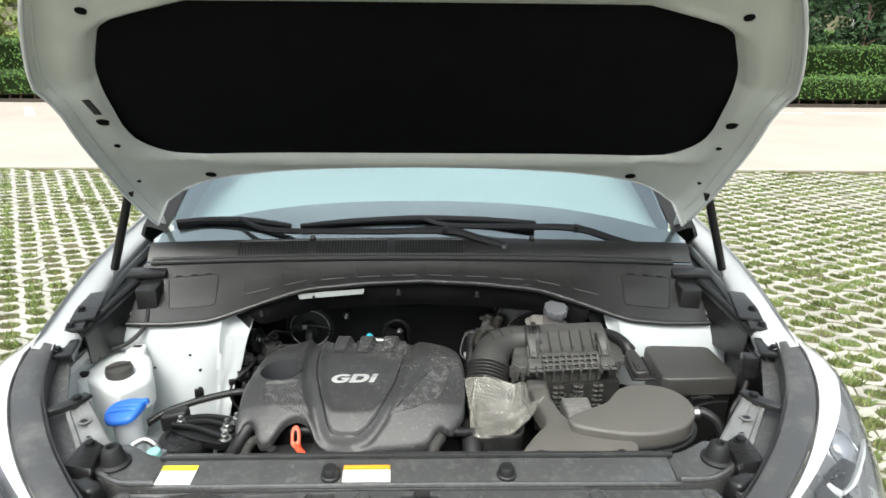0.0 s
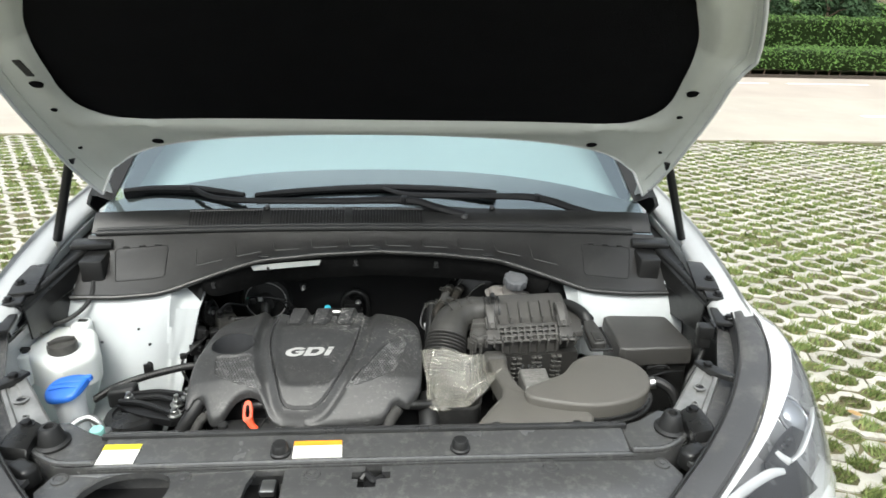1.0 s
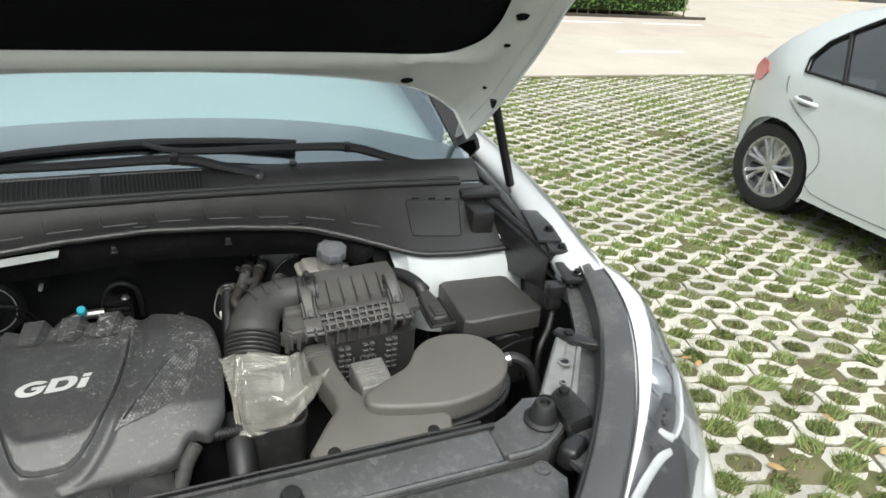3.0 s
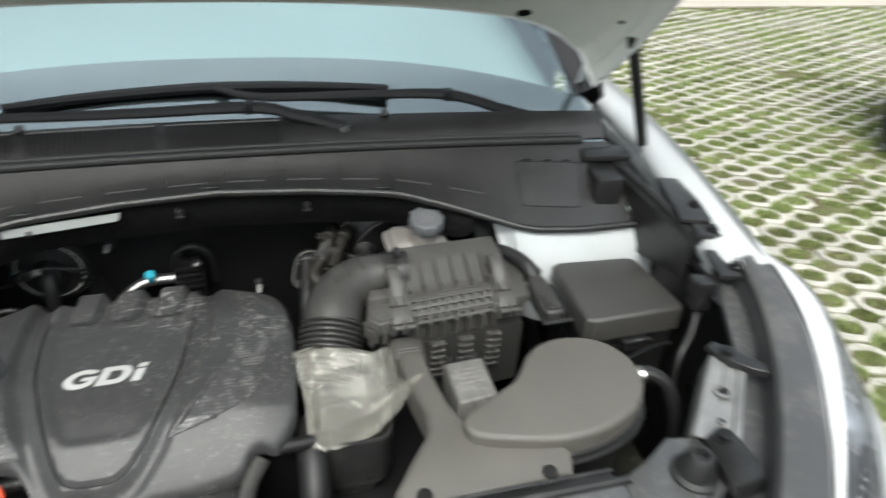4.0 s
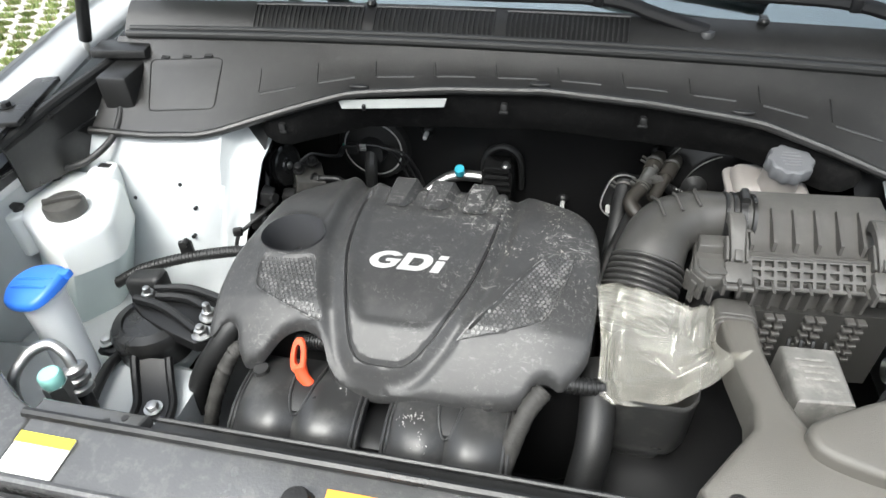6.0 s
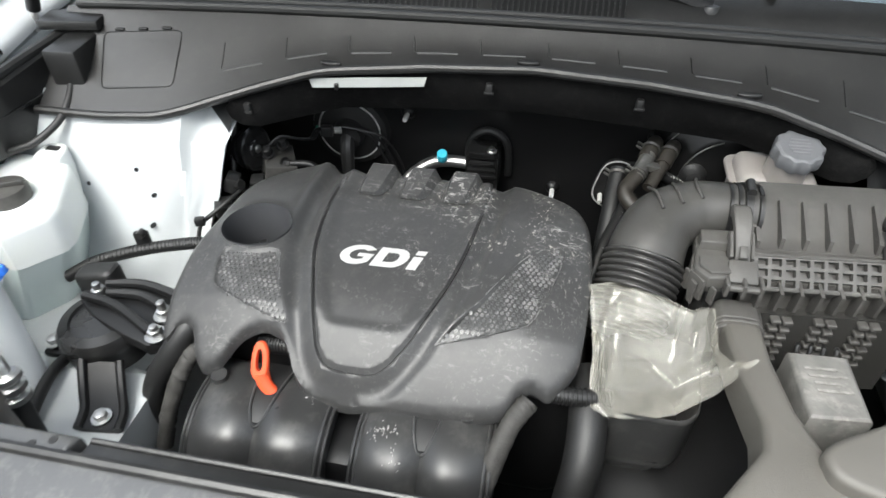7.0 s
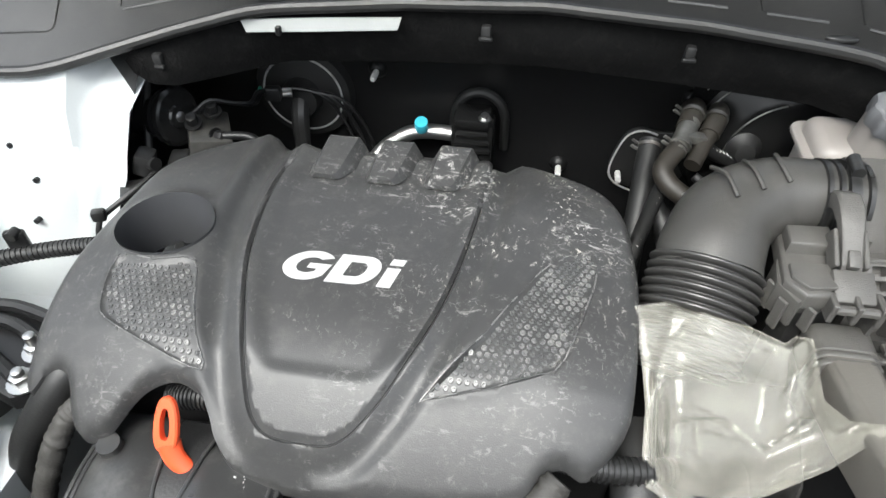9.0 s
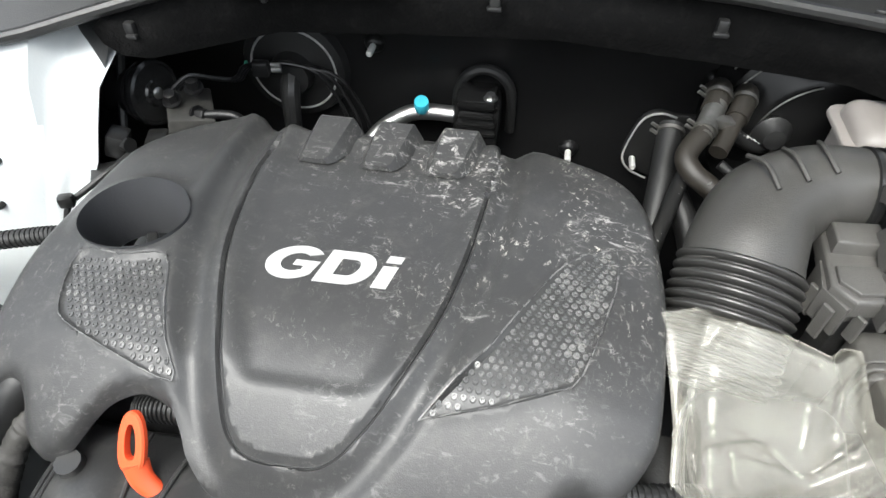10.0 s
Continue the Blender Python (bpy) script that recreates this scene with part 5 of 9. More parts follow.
# ---- inner shell of the engine bay ----
bay = thing("engine_bay", (0, 0.4, 0.3), "white painted engine bay with strut towers and a black firewall", "engine bay")


def tower(bm):
    prof = [(0.545, 0.995), (0.525, 0.975), (0.505, 0.94), (0.492, 0.90), (0.480, 0.86), (0.468, 0.82), (0.45, 0.785), (0.425, 0.755), (0.40, 0.735), (0.30, 0.728), (0.235, 0.735), (0.205, 0.768), (0.10, 0.772), (-0.02, 0.768)]
    rows = []
    xs = [0.460, 0.463, 0.466, 0.470, 0.480, 0.484, 0.488, 0.493, 0.498, 0.503, 0.508, 0.514, 0.520, 0.526, 0.532, 0.54, 0.56, 0.60, 0.64, 0.68, 0.72, 0.76, 0.80]
    for y, z in prof:
        r = []
        for x in xs:
            f = -0.003 * math.exp(-((x - 0.485) / 0.010) ** 2) if z > 0.73 else 0.0
            b = 0.026 * math.exp(-((x - 0.60) / 0.06) ** 2 - ((z - 0.82) / 0.05) ** 2) + 0.010 * step(0.545, 0.575, x) * step(0.955, 0.93, z) * step(0.78, 0.83, z)
            fold = 0.012 * step(0.545, 0.515, x) * step(0.75, 0.85, z)
            e = (lerp((0.70, 0.82, 0.856, 0.92, 0.97, 1.0), (0.040, 0.030, 0.014, 0.0, -0.014, -0.018), z) if y > 0.22 else -0.016) * step(0.56, 0.46, x)
            rib = 0.010 * math.exp(-((x + e - 0.524) / 0.005) ** 2) * step(0.76, 0.82, z)
            r.append(V(x + e, y - f * 0.8 - b + fold - rib + 0.05 * step(0.945, 0.965, z) * step(0.525, 0.505, x), z))
        rows.append(r)
    sheet(bm, rows)
    sheet(bm, [[V(max(x, 0.53), 0.545, 0.995), V(max(x, 0.53), 0.60, 1.0), V(max(x, 0.53), 0.76, 1.0)] for x in xs])
    sheet(bm, [[V(0.462 if z < 0.74 else 0.445, y, z) for y, z in prof[8:]], [V(0.44, y, z - 0.2) for y, z in prof[8:]]])


for s in (1, -1):
    bm = B()
    tower(bm)
    if s > 0:                                     # the lower floor on this side is black
        bmesh.ops.delete(bm, geom=[v for v in bm.verts if v.co.z < 0.79 or v.co.x < 0.49], context="VERTS")
    for v in bm.verts:
        v.co.x *= s
    part("strut_tower", bm, PRIMER, bay)
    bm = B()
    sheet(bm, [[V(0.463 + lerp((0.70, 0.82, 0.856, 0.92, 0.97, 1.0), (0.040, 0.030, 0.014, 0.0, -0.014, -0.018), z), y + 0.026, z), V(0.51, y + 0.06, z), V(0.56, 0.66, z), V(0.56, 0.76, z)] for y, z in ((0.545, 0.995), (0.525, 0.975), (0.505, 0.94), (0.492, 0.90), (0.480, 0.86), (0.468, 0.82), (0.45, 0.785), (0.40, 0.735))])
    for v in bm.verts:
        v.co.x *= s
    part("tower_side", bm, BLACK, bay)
for x, z in ((-0.687, 0.872), (-0.597, 0.903), (-0.570, 0.868), (-0.572, 0.826)):
    bm = B()
    b = 0.026 * math.exp(-((-x - 0.60) / 0.06) ** 2 - ((z - 0.82) / 0.05) ** 2) + 0.010 * step(0.545, 0.575, -x) * step(0.955, 0.93, z) * step(0.78, 0.83, z)
    y = lerp((0.785, 0.82, 0.86, 0.90, 0.94), (0.45, 0.468, 0.480, 0.492, 0.505), z) - b
    cyl(bm, (x, y - 0.0015, z), (x, y + 0.006, z - 0.001), 0.0035, n=10)
    part("drain_hole", bm, BLACK, bay)
bm = B()
tube(bm, [V(-0.70, 0.524, 0.977), V(-0.62, 0.522, 0.972), V(-0.56, 0.525, 0.977)], 0.003, 6, 4)
part("sealant_bead", bm, RUBBER, bay)
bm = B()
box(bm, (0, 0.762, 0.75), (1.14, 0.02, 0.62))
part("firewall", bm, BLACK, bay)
for s in (1, -1):
    bm = B()
    box(bm, (0.812 * s, 0.36, 0.72), (0.02, 0.44, 0.46))
    part("apron", bm, PLASTIC if s > 0 else PRIMER, bay)
bm = B()
box(bm, (0, -0.03, 0.66), (1.2, 0.05, 0.58))
part("radiator", bm, BLACK, bay)
bm = B()
box(bm, (-0.14, 0.38, 0.72), (0.5, 0.30, 0.28), bevel=0.03)
part("engine_block", bm, BLACK, bay)
bm = B()
box(bm, (0.3, 0.3, 0.62), (0.35, 0.35, 0.2), bevel=0.03)
part("gearbox", bm, BLACK, bay)

# felt band under the cowl
INS_X = (0.0, 0.154, 0.30, 0.38, 0.415, 0.432, 0.442, 0.446)
INS_Z = (0.975, 0.967, 0.957, 0.948, 0.953, 0.964, 0.982, 0.998)
INS_Y = (0.635, 0.635, 0.632, 0.595, 0.560, 0.542, 0.532, 0.530)
ins = thing("insulation_mat", (0, 0.62, 0.9), "black felt insulation mat hanging below the cowl", "insulation")
bm = B()
xs = [0.446 * math.sin(math.pi / 2 * math.copysign(abs(i) ** 0.75, i)) for i in (-1 + j / 36 for j in range(73))]
rows = []
for k in range(6):
    t = k / 5
    r = []
    for x in xs:
        a = cowl_low(x) + V(0, 0.006, -0.008)
        b = V(x, lerp(INS_X, INS_Y, abs(x)), lerp(INS_X, INS_Z, abs(x)))
        p = a.lerp(b, t)
        p.y -= 0.012 * math.sin(math.pi * t) * (0.5 + 0.5 * noise.noise(V(x * 9, t * 2, 0)))
        r.append(p)
    rows.append(r)
sheet(bm, rows, 0.012, (0, 1, 0.2))
part("mat", bm, FELT, ins, angle=60)
for x, z in ((-0.425, 0.985), (-0.063, 1.022), (0.151, 1.018)):
    bm = B()
    y = cowl_low(x).y - 0.006
    box(bm, (x, y, z), (0.011, 0.010, 0.018), bevel=0.003)
    box(bm, (x, y - 0.004, z - 0.005), (0.015, 0.006, 0.005), bevel=0.002)
    part("clip", bm, RUBBER, ins)
bm = B()
a, b = V(-0.334, 0.592, 1.014), V(-0.155, 0.604, 1.024)
sheet(bm, [[a + V(0, 0, 0.010), a.lerp(b, 0.5) + V(0, -0.003, 0.012), b + V(0, 0, 0.010)], [a + V(0.006, -0.004, -0.002), a.lerp(b, 0.5) + V(0, -0.007, -0.001), b + V(-0.004, -0.004, -0.002)]], 0.003, (0, 1, 0))
STRIPW = mat("dull_metal_strip", (0.33, 0.34, 0.33), 0.45, metal=0.3)
strip = thing("bracket_strip", (-0.245, 0.6, 1.01), "bare pale metal strip below the cowl edge", "bracket")
part("strip", bm, STRIPW, strip)
bm = B()
box(bm, (-0.29, 0.588, 1.017), (0.006, 0.006, 0.010), bevel=0.001, seg=1)
part("notch_pin", bm, BLACK, strip)

# ---- cowl details ----
for s in (1, -1):
    bm = B()
    c = [V(x, y, 1.0605 + 0.74 * (y - 0.633)) for x, y in ((0.685, 0.629), (0.552, 0.639), (0.547, 0.563), (0.664, 0.552))]
    lo = Vector((0, -0.6, 0.8)) * 0.0012
    q = [V(p.x * s, p.y, p.z) + lo - V(0, 0, 0.002) for p in c]
    loop = []
    for i in range(4):
        a, b, d = q[i - 1], q[i], q[(i + 1) % 4]
        loop += [b + (a - b).normalized() * 0.008, b + ((a - b).normalized() + (d - b).normalized()) * 0.0025, b + (d - b).normalized() * 0.008]
    top = ring(bm, loop)
    bot = ring(bm, [p - lo * 4 for p in loop])
    bm.faces.new(top)
    bridge(bm, top, bot)
    door = part("access_door", bm, COWL, cowl)
    bm = B()
    tube(bm, [p + lo * 0.1 for p in loop + loop[:1]], 0.0011, 6, 0)
    part("door_seam", bm, BLACK, door)
    for k in (0.2, 0.5, 0.8):
        bm = B()
        p = q[0].lerp(q[1], k)
        box(bm, p + V(0, 0.003, 0.003), (0.016, 0.006, 0.004), bevel=0.001, seg=1)
        part("hinge_tab", bm, BLACK, door)
    bm = B()
    box(bm, (0.722 * s, 0.590, 1.018), (0.055, 0.075, 0.075), (0, 0, -4 * s), 0.006)
    part("end_box", bm, COWL, cowl)
    bm = B()
    box(bm, (0.742 * s, 0.640, 1.068), (0.10, 0.05, 0.016), (0, 0, -8 * s), 0.004)
    part("end_cap", bm, COWL, cowl)
def cowl_mid(x, t):
    return cowl_low(x).lerp(cowl_top(x), t) + V(0, 0, -0.0036)
for i in range(10):
    x = -0.44 + 0.0985 * i
    bm = B()
    tube(bm, [cowl_mid(x - 0.03, 0.34), cowl_mid(x, 0.34), cowl_mid(x + 0.03, 0.34)], 0.0019, 5, 2)
    part("pressed_line", bm, COWL, cowl)
    bm = B()
    tube(bm, [cowl_mid(x + 0.015, 0.60), cowl_mid(x + 0.028, 0.60), cowl_mid(x + 0.041, 0.60)], 0.0016, 5, 2)
    bm = B()
    tube(bm, [cowl_mid(x - 0.034, 0.37), cowl_mid(x - 0.036, 0.52), cowl_mid(x - 0.038, 0.66)], 0.0013, 5, 2)
    part("pressed_line", bm, COWL, cowl)
for x in (-0.30, -0.01, 0.29):
    bm = B()
    p = cowl_low(x) + V(0, 0.006, 0.006)
    prism(bm, oval(p.x, p.y, 0.016, 0.005, 16), p.z, p.z + 0.004, 0.002)
    part("edge_clip", bm, COWL, cowl)

# air grilles: slats over a dark slot
for a, b in ((-0.515, -0.322), (-0.300, -0.098), (-0.078, 0.118)):
    bm = B()
    rows = [[cowl_up(x, k) + V(0, 0, 0.0015) for x in (a, (a + b) / 2, b)] for k in (0.08, 0.45, 0.82)]
    sheet(bm, rows)
    gr = part("grille", bm, BLACK, cowl, "slotted air intake grille")
    n = 24
    for i in range(n + 1):
        x = a + (b - a) * i / n
        bm = B()
        p, q = cowl_up(x, 0.08), cowl_up(x, 0.82)
        m = (p + q) / 2 + V(0, 0, 0.003)
        sheet(bm, [[p + V(-0.0014, 0, 0.004), m + V(-0.0014, 0, 0.003), q + V(-0.0014, 0, 0.004)], [p + V(0.0014, 0, 0.004), m + V(0.0014, 0, 0.003), q + V(0.0014, 0, 0.004)]], 0.0025, (0, 0, -1))
        part("slat", bm, COWL, gr, smooth=False)
    for k in (0.08, 0.82):
        bm = B()
        tube(bm, [cowl_up(a + (b - a) * j / 4, k) + V(0, 0, 0.003) for j in range(5)], 0.002, 5, 1)
        part("slat", bm, COWL, gr)
for x, k in ((-0.311, 0.93), (0.315, 0.93)):
    bm = B()
    p = cowl_up(x, k)
    revolve(bm, [(0.008, 0), (0.009, 0.004), (0.006, 0.008), (0.001, 0.009)], p, n=14)
    box(bm, p + V(0, 0.006, 0.006), (0.012, 0.014, 0.007), bevel=0.002)
    part("washer_nozzle", bm, PLASTIC, cowl)

# wipers
WIPER = mat("wiper_black", (0.008, 0.008, 0.009), 0.58, bump=0.15, spec=0.3)
for piv, arm, blade in ((V(0.687, 0.770, 1.072), [(0.687, 0.770, 1.082), (0.573, 0.785, 1.112), (0.459, 0.800, 1.142), (0.308, 0.820, 1.142), (0.090, 0.845, 1.136), (0.004, 0.870, 1.149)], [(0.342, 0.845, 1.141), (0.177, 0.872, 1.142), (-0.013, 0.882, 1.142), (-0.219, 0.872, 1.135), (-0.365, 0.845, 1.130)]),
                        (V(0.235, 0.730, 1.104), [(0.235, 0.730, 1.114), (0.151, 0.740, 1.136), (0.070, 0.750, 1.152), (-0.158, 0.765, 1.144), (-0.442, 0.802, 1.136), (-0.544, 0.852, 1.156)], [(-0.388, 0.822, 1.138), (-0.486, 0.852, 1.141), (-0.556, 0.862, 1.143), (-0.657, 0.862, 1.142), (-0.730, 0.842, 1.142)])):
    wp = thing("wiper", piv, "black wiper arm and blade resting at the windshield base", "wiper", "windshield wipers")
    bm = B()
    revolve(bm, [(0.017, -0.014), (0.018, 0.006), (0.013, 0.014), (0.001, 0.016)], piv, n=18)
    part("pivot_cap", bm, PLASTIC, wp)
    bm = B()
    tube(bm, arm, [0.013, 0.012, 0.012, 0.010, 0.009, 0.006], 10, 5, squash=0.7)
    part("arm", bm, WIPER, wp)
    bm = B()
    e = V(*arm[2])
    box(bm, e + V(-0.004, 0, 0.001), (0.016, 0.026, 0.022), (0, 0, -8), 0.003)
    part("knuckle", bm, WIPER, wp)
    bm = B()
    tube(bm, [V(*q) + V(0, 0.0, 0.004) for q in blade], [0.007, 0.010, 0.011, 0.010, 0.007], 8, 6)
    bl = [V(*q) for q in spline(blade, 4)]
    sheet(bm, [[q + V(0, 0.0, 0.003) for q in bl], [q + V(0, 0.004, -0.022) for q in bl]], 0.005, (0, 1, 0.2))
    part("blade", bm, WIPER, wp)

# hood hinges
def hinge(bm):
    rows = [[p + V(-0.009, 0, 0), p + V(0.009, 0.004, 0)] for p in spline([V(0.780, 0.715, 1.330), V(0.768, 0.745, 1.295), V(0.764, 0.790, 1.235), V(0.774, 0.835, 1.175), V(0.776, 0.855, 1.13), V(0.768, 0.862, 1.09)], 4)]
    sheet(bm, rows, 0.006, (0, 1, 0.4))
    hexbolt(bm, (0.778, 0.716, 1.322), 0.008, 0.007, (-0.1, -0.8, -0.6))
    hexbolt(bm, (0.768, 0.742, 1.290), 0.007, 0.006, (-0.1, -0.8, -0.6))
for s in (1, -1):
    hg = thing("hood_hinge", (0.78 * s, 0.86, 1.1), "white painted steel hood hinge arm", "hinge", "hood hinges")
    bm = B()
    hinge(bm)
    for v in bm.verts:
        v.co.x *= s
    part("hinge_arm", bm, PRIMER, hg)
    bm = B()
    box(bm, (0.775 * s, 0.86, 1.075), (0.045, 0.09, 0.05), bevel=0.008)
    part("hinge_foot", bm, PRIMER, hg)

# holes in the hood's frame
for x, y, rx in ((0.764, 0.575, 0.015), (0.634, 0.908, 0.016), (0.787, 0.677, 0.008), (0.828, 0.856, 0.006), (0.60, 0.235, 0.010)):
    for s in (1, -1):
        bm = B()
        up = Vector((0, TILT, 1)).normalized()
        p = V(x * s, y, hood_height(x, y))
        cyl(bm, p + up * 0.010, p - up * 0.0025, rx, rx, 20)
        part("frame_hole", bm, LINER, hood)
bm = B()
p0 = V(-0.752, 0.515, hood_height(0.752, 0.515))
box(bm, p0 - Vector((0, TILT, 1)).normalized() * 0.001, (0.016, 0.07, 0.004), (-35, 0, 6), 0.001, 1)
part("frame_slot", bm, BLACK, hood)


def opened(p):
    """The hood's plan is drawn on a gentler slope; this swings it onto the steeper plane in which it stands."""
    d = p - V(0.014, -0.995, 1.746)
    return V(0.014, -0.995, 1.746) + d * (1.526 * (d.z + 0.692 * d.y) / (d.z + 0.98 * d.y))


for ob in [hood] + list(hood.children):
    for v in ob.data.vertices:
        v.co = opened(v.co + car.location) - car.location

# ---- coolant reservoir and washer filler ----
cool = thing("coolant_reservoir", (-0.70, 0.36, 0.72), "milky coolant expansion tank with a dark screw cap", "reservoir")
CR = rounded([(-0.806, 0.345), (-0.698, 0.284), (-0.640, 0.352), (-0.690, 0.466), (-0.80, 0.478)], 2, 0.13)
tank_top = lambda x, y: 0.926 - 0.22 * max(0, x + 0.695) - 0.22 * max(0, 0.345 - y) - 0.10 * max(0.0, y - 0.42)
bm = B()
prism(bm, CR, 0.845, tank_top, 0.014, 5)
part("tank", bm, MILKY, cool)
bm = B()
LIQ = mat("tinted_tank", (0.62, 0.70, 0.69), 0.4, var=0.05, bump=0.0)
low = [(x - 0.046 + 0.14 * (-0.72 - x), y + 0.10 * (0.385 - y)) for x, y in CR]
loft(bm, [[V(x, y, 0.70) for x, y in low], [V(x, y, 0.715) for x, y in inset2(ccw(low), -0.006)], [V(x, y, 0.846) for x, y in inset2(ccw(CR), 0.0005)]])
part("filled_lower_tank", bm, LIQ, cool, "tank wall tinted by the coolant inside")
bm = B()
prism(bm, rounded([(-0.745, 0.44), (-0.695, 0.44), (-0.705, 0.49), (-0.745, 0.49)], 2), 0.86, 0.934, 0.006, 3)
part("rear_lug", bm, MILKY, cool)
bm = B()
prism(bm, rounded([(-0.815, 0.325), (-0.785, 0.318), (-0.780, 0.36), (-0.815, 0.37)], 2), 0.85, 0.925, 0.006, 3)
part("side_lug", bm, MILKY, cool)
bm = B()
c = V(-0.720, 0.361, 0.915)
revolve(bm, [(0.030, 0), (0.0315, 0.006), (0.0315, 0.020), (0.029, 0.025), (0.001, 0.027)], c, n=30)
box(bm, c + V(0, 0, 0.028), (0.056, 0.008, 0.010), (0, 0, 30), 0.002)
part("cap", bm, mat("dark_cap", (0.05, 0.048, 0.044), 0.5, dust=DUST, damount=0.2), cool, "dark ribbed screw cap")
for x, y in ((-0.722, 0.472), (-0.795, 0.345)):
    bm = B()
    cyl(bm, (x, y, 0.905), (x, y, 0.932), 0.009, 0.007, 12)
    box(bm, (x, y, 0.932), (0.022, 0.012, 0.008), bevel=0.002)
    part("mount_plug", bm, RUBBER, cool)
bm = B()
tube(bm, [V(-0.728, 0.575, 1.01), V(-0.715, 0.54, 0.99), V(-0.716, 0.50, 0.968), V(-0.742, 0.462, 0.948), V(-0.785, 0.44, 0.935), V(-0.80, 0.43, 0.90)], 0.0058, 12, 6)
part("overflow_hose", bm, RUBBER, cool)
bm = B()
tube(bm, [V(-0.618, 0.265, 0.755), V(-0.600, 0.235, 0.76), V(-0.582, 0.18, 0.785), V(-0.570, 0.13, 0.787), V(-0.560, 0.10, 0.78), V(-0.55, 0.08, 0.74)], 0.008, 12, 6)
part("drain_hose", bm, RUBBER, cool)

wash = thing("washer_filler", (-0.62, 0.18, 0.75), "white washer filler neck with a blue snap cap", "washer filler")
bm = B()
tube(bm, [V(-0.628, 0.182, 0.935), V(-0.626, 0.180, 0.88), V(-0.622, 0.172, 0.80), V(-0.615, 0.160, 0.70)], [0.030, 0.028, 0.0265, 0.0265], 24, 4)
revolve(bm, [(0.029, 0), (0.034, 0.002), (0.034, 0.006), (0.029, 0.008)], (-0.628, 0.182, 0.925), n=24)
NECK = mat("translucent_white", (0.86, 0.88, 0.88), 0.35, var=0.03, bump=0.0)
NECK.node_tree.nodes["Principled BSDF"].inputs["Subsurface Weight"].default_value = 1.0
NECK.node_tree.nodes["Principled BSDF"].inputs["Subsurface Radius"].default_value = (0.06, 0.06, 0.06)
part("neck", bm, NECK, wash)
BLUE = mat("blue_plastic", (0.035, 0.16, 0.62), 0.35, var=0.06, bump=0.05)
tb = Matrix.Translation((-0.627, 0.181, 0.938)) @ Matrix.Rotation(radians(8), 4, "X") @ Matrix.Rotation(radians(-10), 4, "Y")
bm = B()
ol = [(p.x, p.y) for p in spline([(0.040, 0.010, 0), (0.030, 0.030, 0), (0, 0.038, 0), (-0.030, 0.030, 0), (-0.040, 0, 0), (-0.030, -0.030, 0), (0, -0.038, 0), (0.028, -0.030, 0)], 4, True)]
prism(bm, ol, -0.004, lambda x, y: 0.008 + 0.003 * math.cos(y * 60), 0.006, 3, m=tb)
prism(bm, rrect(0.036, 0.020, 0.020, 0.012, 0.004), 0.000, 0.010, 0.003, 2, m=tb)
part("cap", bm, BLUE, wash, "bright blue cap")
bm = B()
for y in (-0.008, 0.006):
    tube(bm, [tb @ V(-0.030, y, 0.0095), tb @ V(0, y, 0.0125), tb @ V(0.030, y, 0.0095)], 0.0022, 6, 3)
part("cap_rib", bm, BLUE, wash)

# refrigerant pipes
acp = thing("refrigerant_pipe", (-0.51, 0.065, 0.75), "bare aluminium refrigerant pipe with a mint green port cap", "pipe")
bm = B()
tube(bm, [V(-0.590, 0.045, 0.765), V(-0.588, 0.055, 0.885), V(-0.578, 0.085, 0.918), V(-0.558, 0.104, 0.924), V(-0.538, 0.102, 0.915), V(-0.529, 0.096, 0.895)], 0.007, 12, 6)
part("pipe", bm, ALU, acp)
bm = B()
cyl(bm, (-0.520, 0.058, 0.82), (-0.520, 0.059, 0.915), 0.013, 0.012, 16)
cyl(bm, (-0.520, 0.059, 0.895), (-0.520, 0.059, 0.914), 0.016, 0.015, 6)
part("service_port", bm, ALU, acp)
MINT = mat("mint_plastic", (0.30, 0.62, 0.56), 0.4, var=0.05, bump=0.05)
bm = B()
revolve(bm, [(0.0125, 0.0), (0.0135, 0.004), (0.0135, 0.015), (0.0115, 0.018), (0.001, 0.019)], (-0.520, 0.059, 0.914), n=20)
part("port_cap", bm, MINT, acp, "mint green cap")
bm = B()
for k in range(3):
    revolve(bm, [(0.011, 0), (0.015, 0.003), (0.015, 0.009), (0.011, 0.012)], V(-0.529, 0.096, 0.900) + V(0.000, -0.002, -0.016) * k, (0.2, -0.12, -1), 16)
part("crimp_fitting", bm, ALU, acp)
bm = B()
tube(bm, [V(-0.531, 0.091, 0.856), V(-0.532, 0.088, 0.82), V(-0.534, 0.082, 0.74)], 0.011, 12, 4)
part("rubber_hose", bm, RUBBER, acp)

# ---- engine mount ----
mount = thing("engine_mount", (-0.55, 0.24, 0.70), "black cast engine mount with bright bolts", "engine mount")
bm = B()
revolve(bm, [(0.050, 0.0), (0.058, 0.004), (0.058, 0.030), (0.060, 0.034), (0.060, 0.046), (0.054, 0.056), (0.040, 0.060), (0.038, 0.056), (0.030, 0.056), (0.001, 0.060)], (-0.541, 0.248, 0.768), n=36)
part("rubber_drum", bm, PLASTIC, mount)
bm = B()
arm = [(-0.585, 0.270), (-0.560, 0.306), (-0.515, 0.318), (-0.445, 0.300), (-0.415, 0.262), (-0.412, 0.222), (-0.445, 0.208), (-0.500, 0.225), (-0.550, 0.245)]
prism(bm, arm, 0.815, lambda x, y: 0.832 + 0.05 * (x + 0.5) * 0.3, 0.006, 2)
armp = part("cast_arm", bm, BLACK, mount)
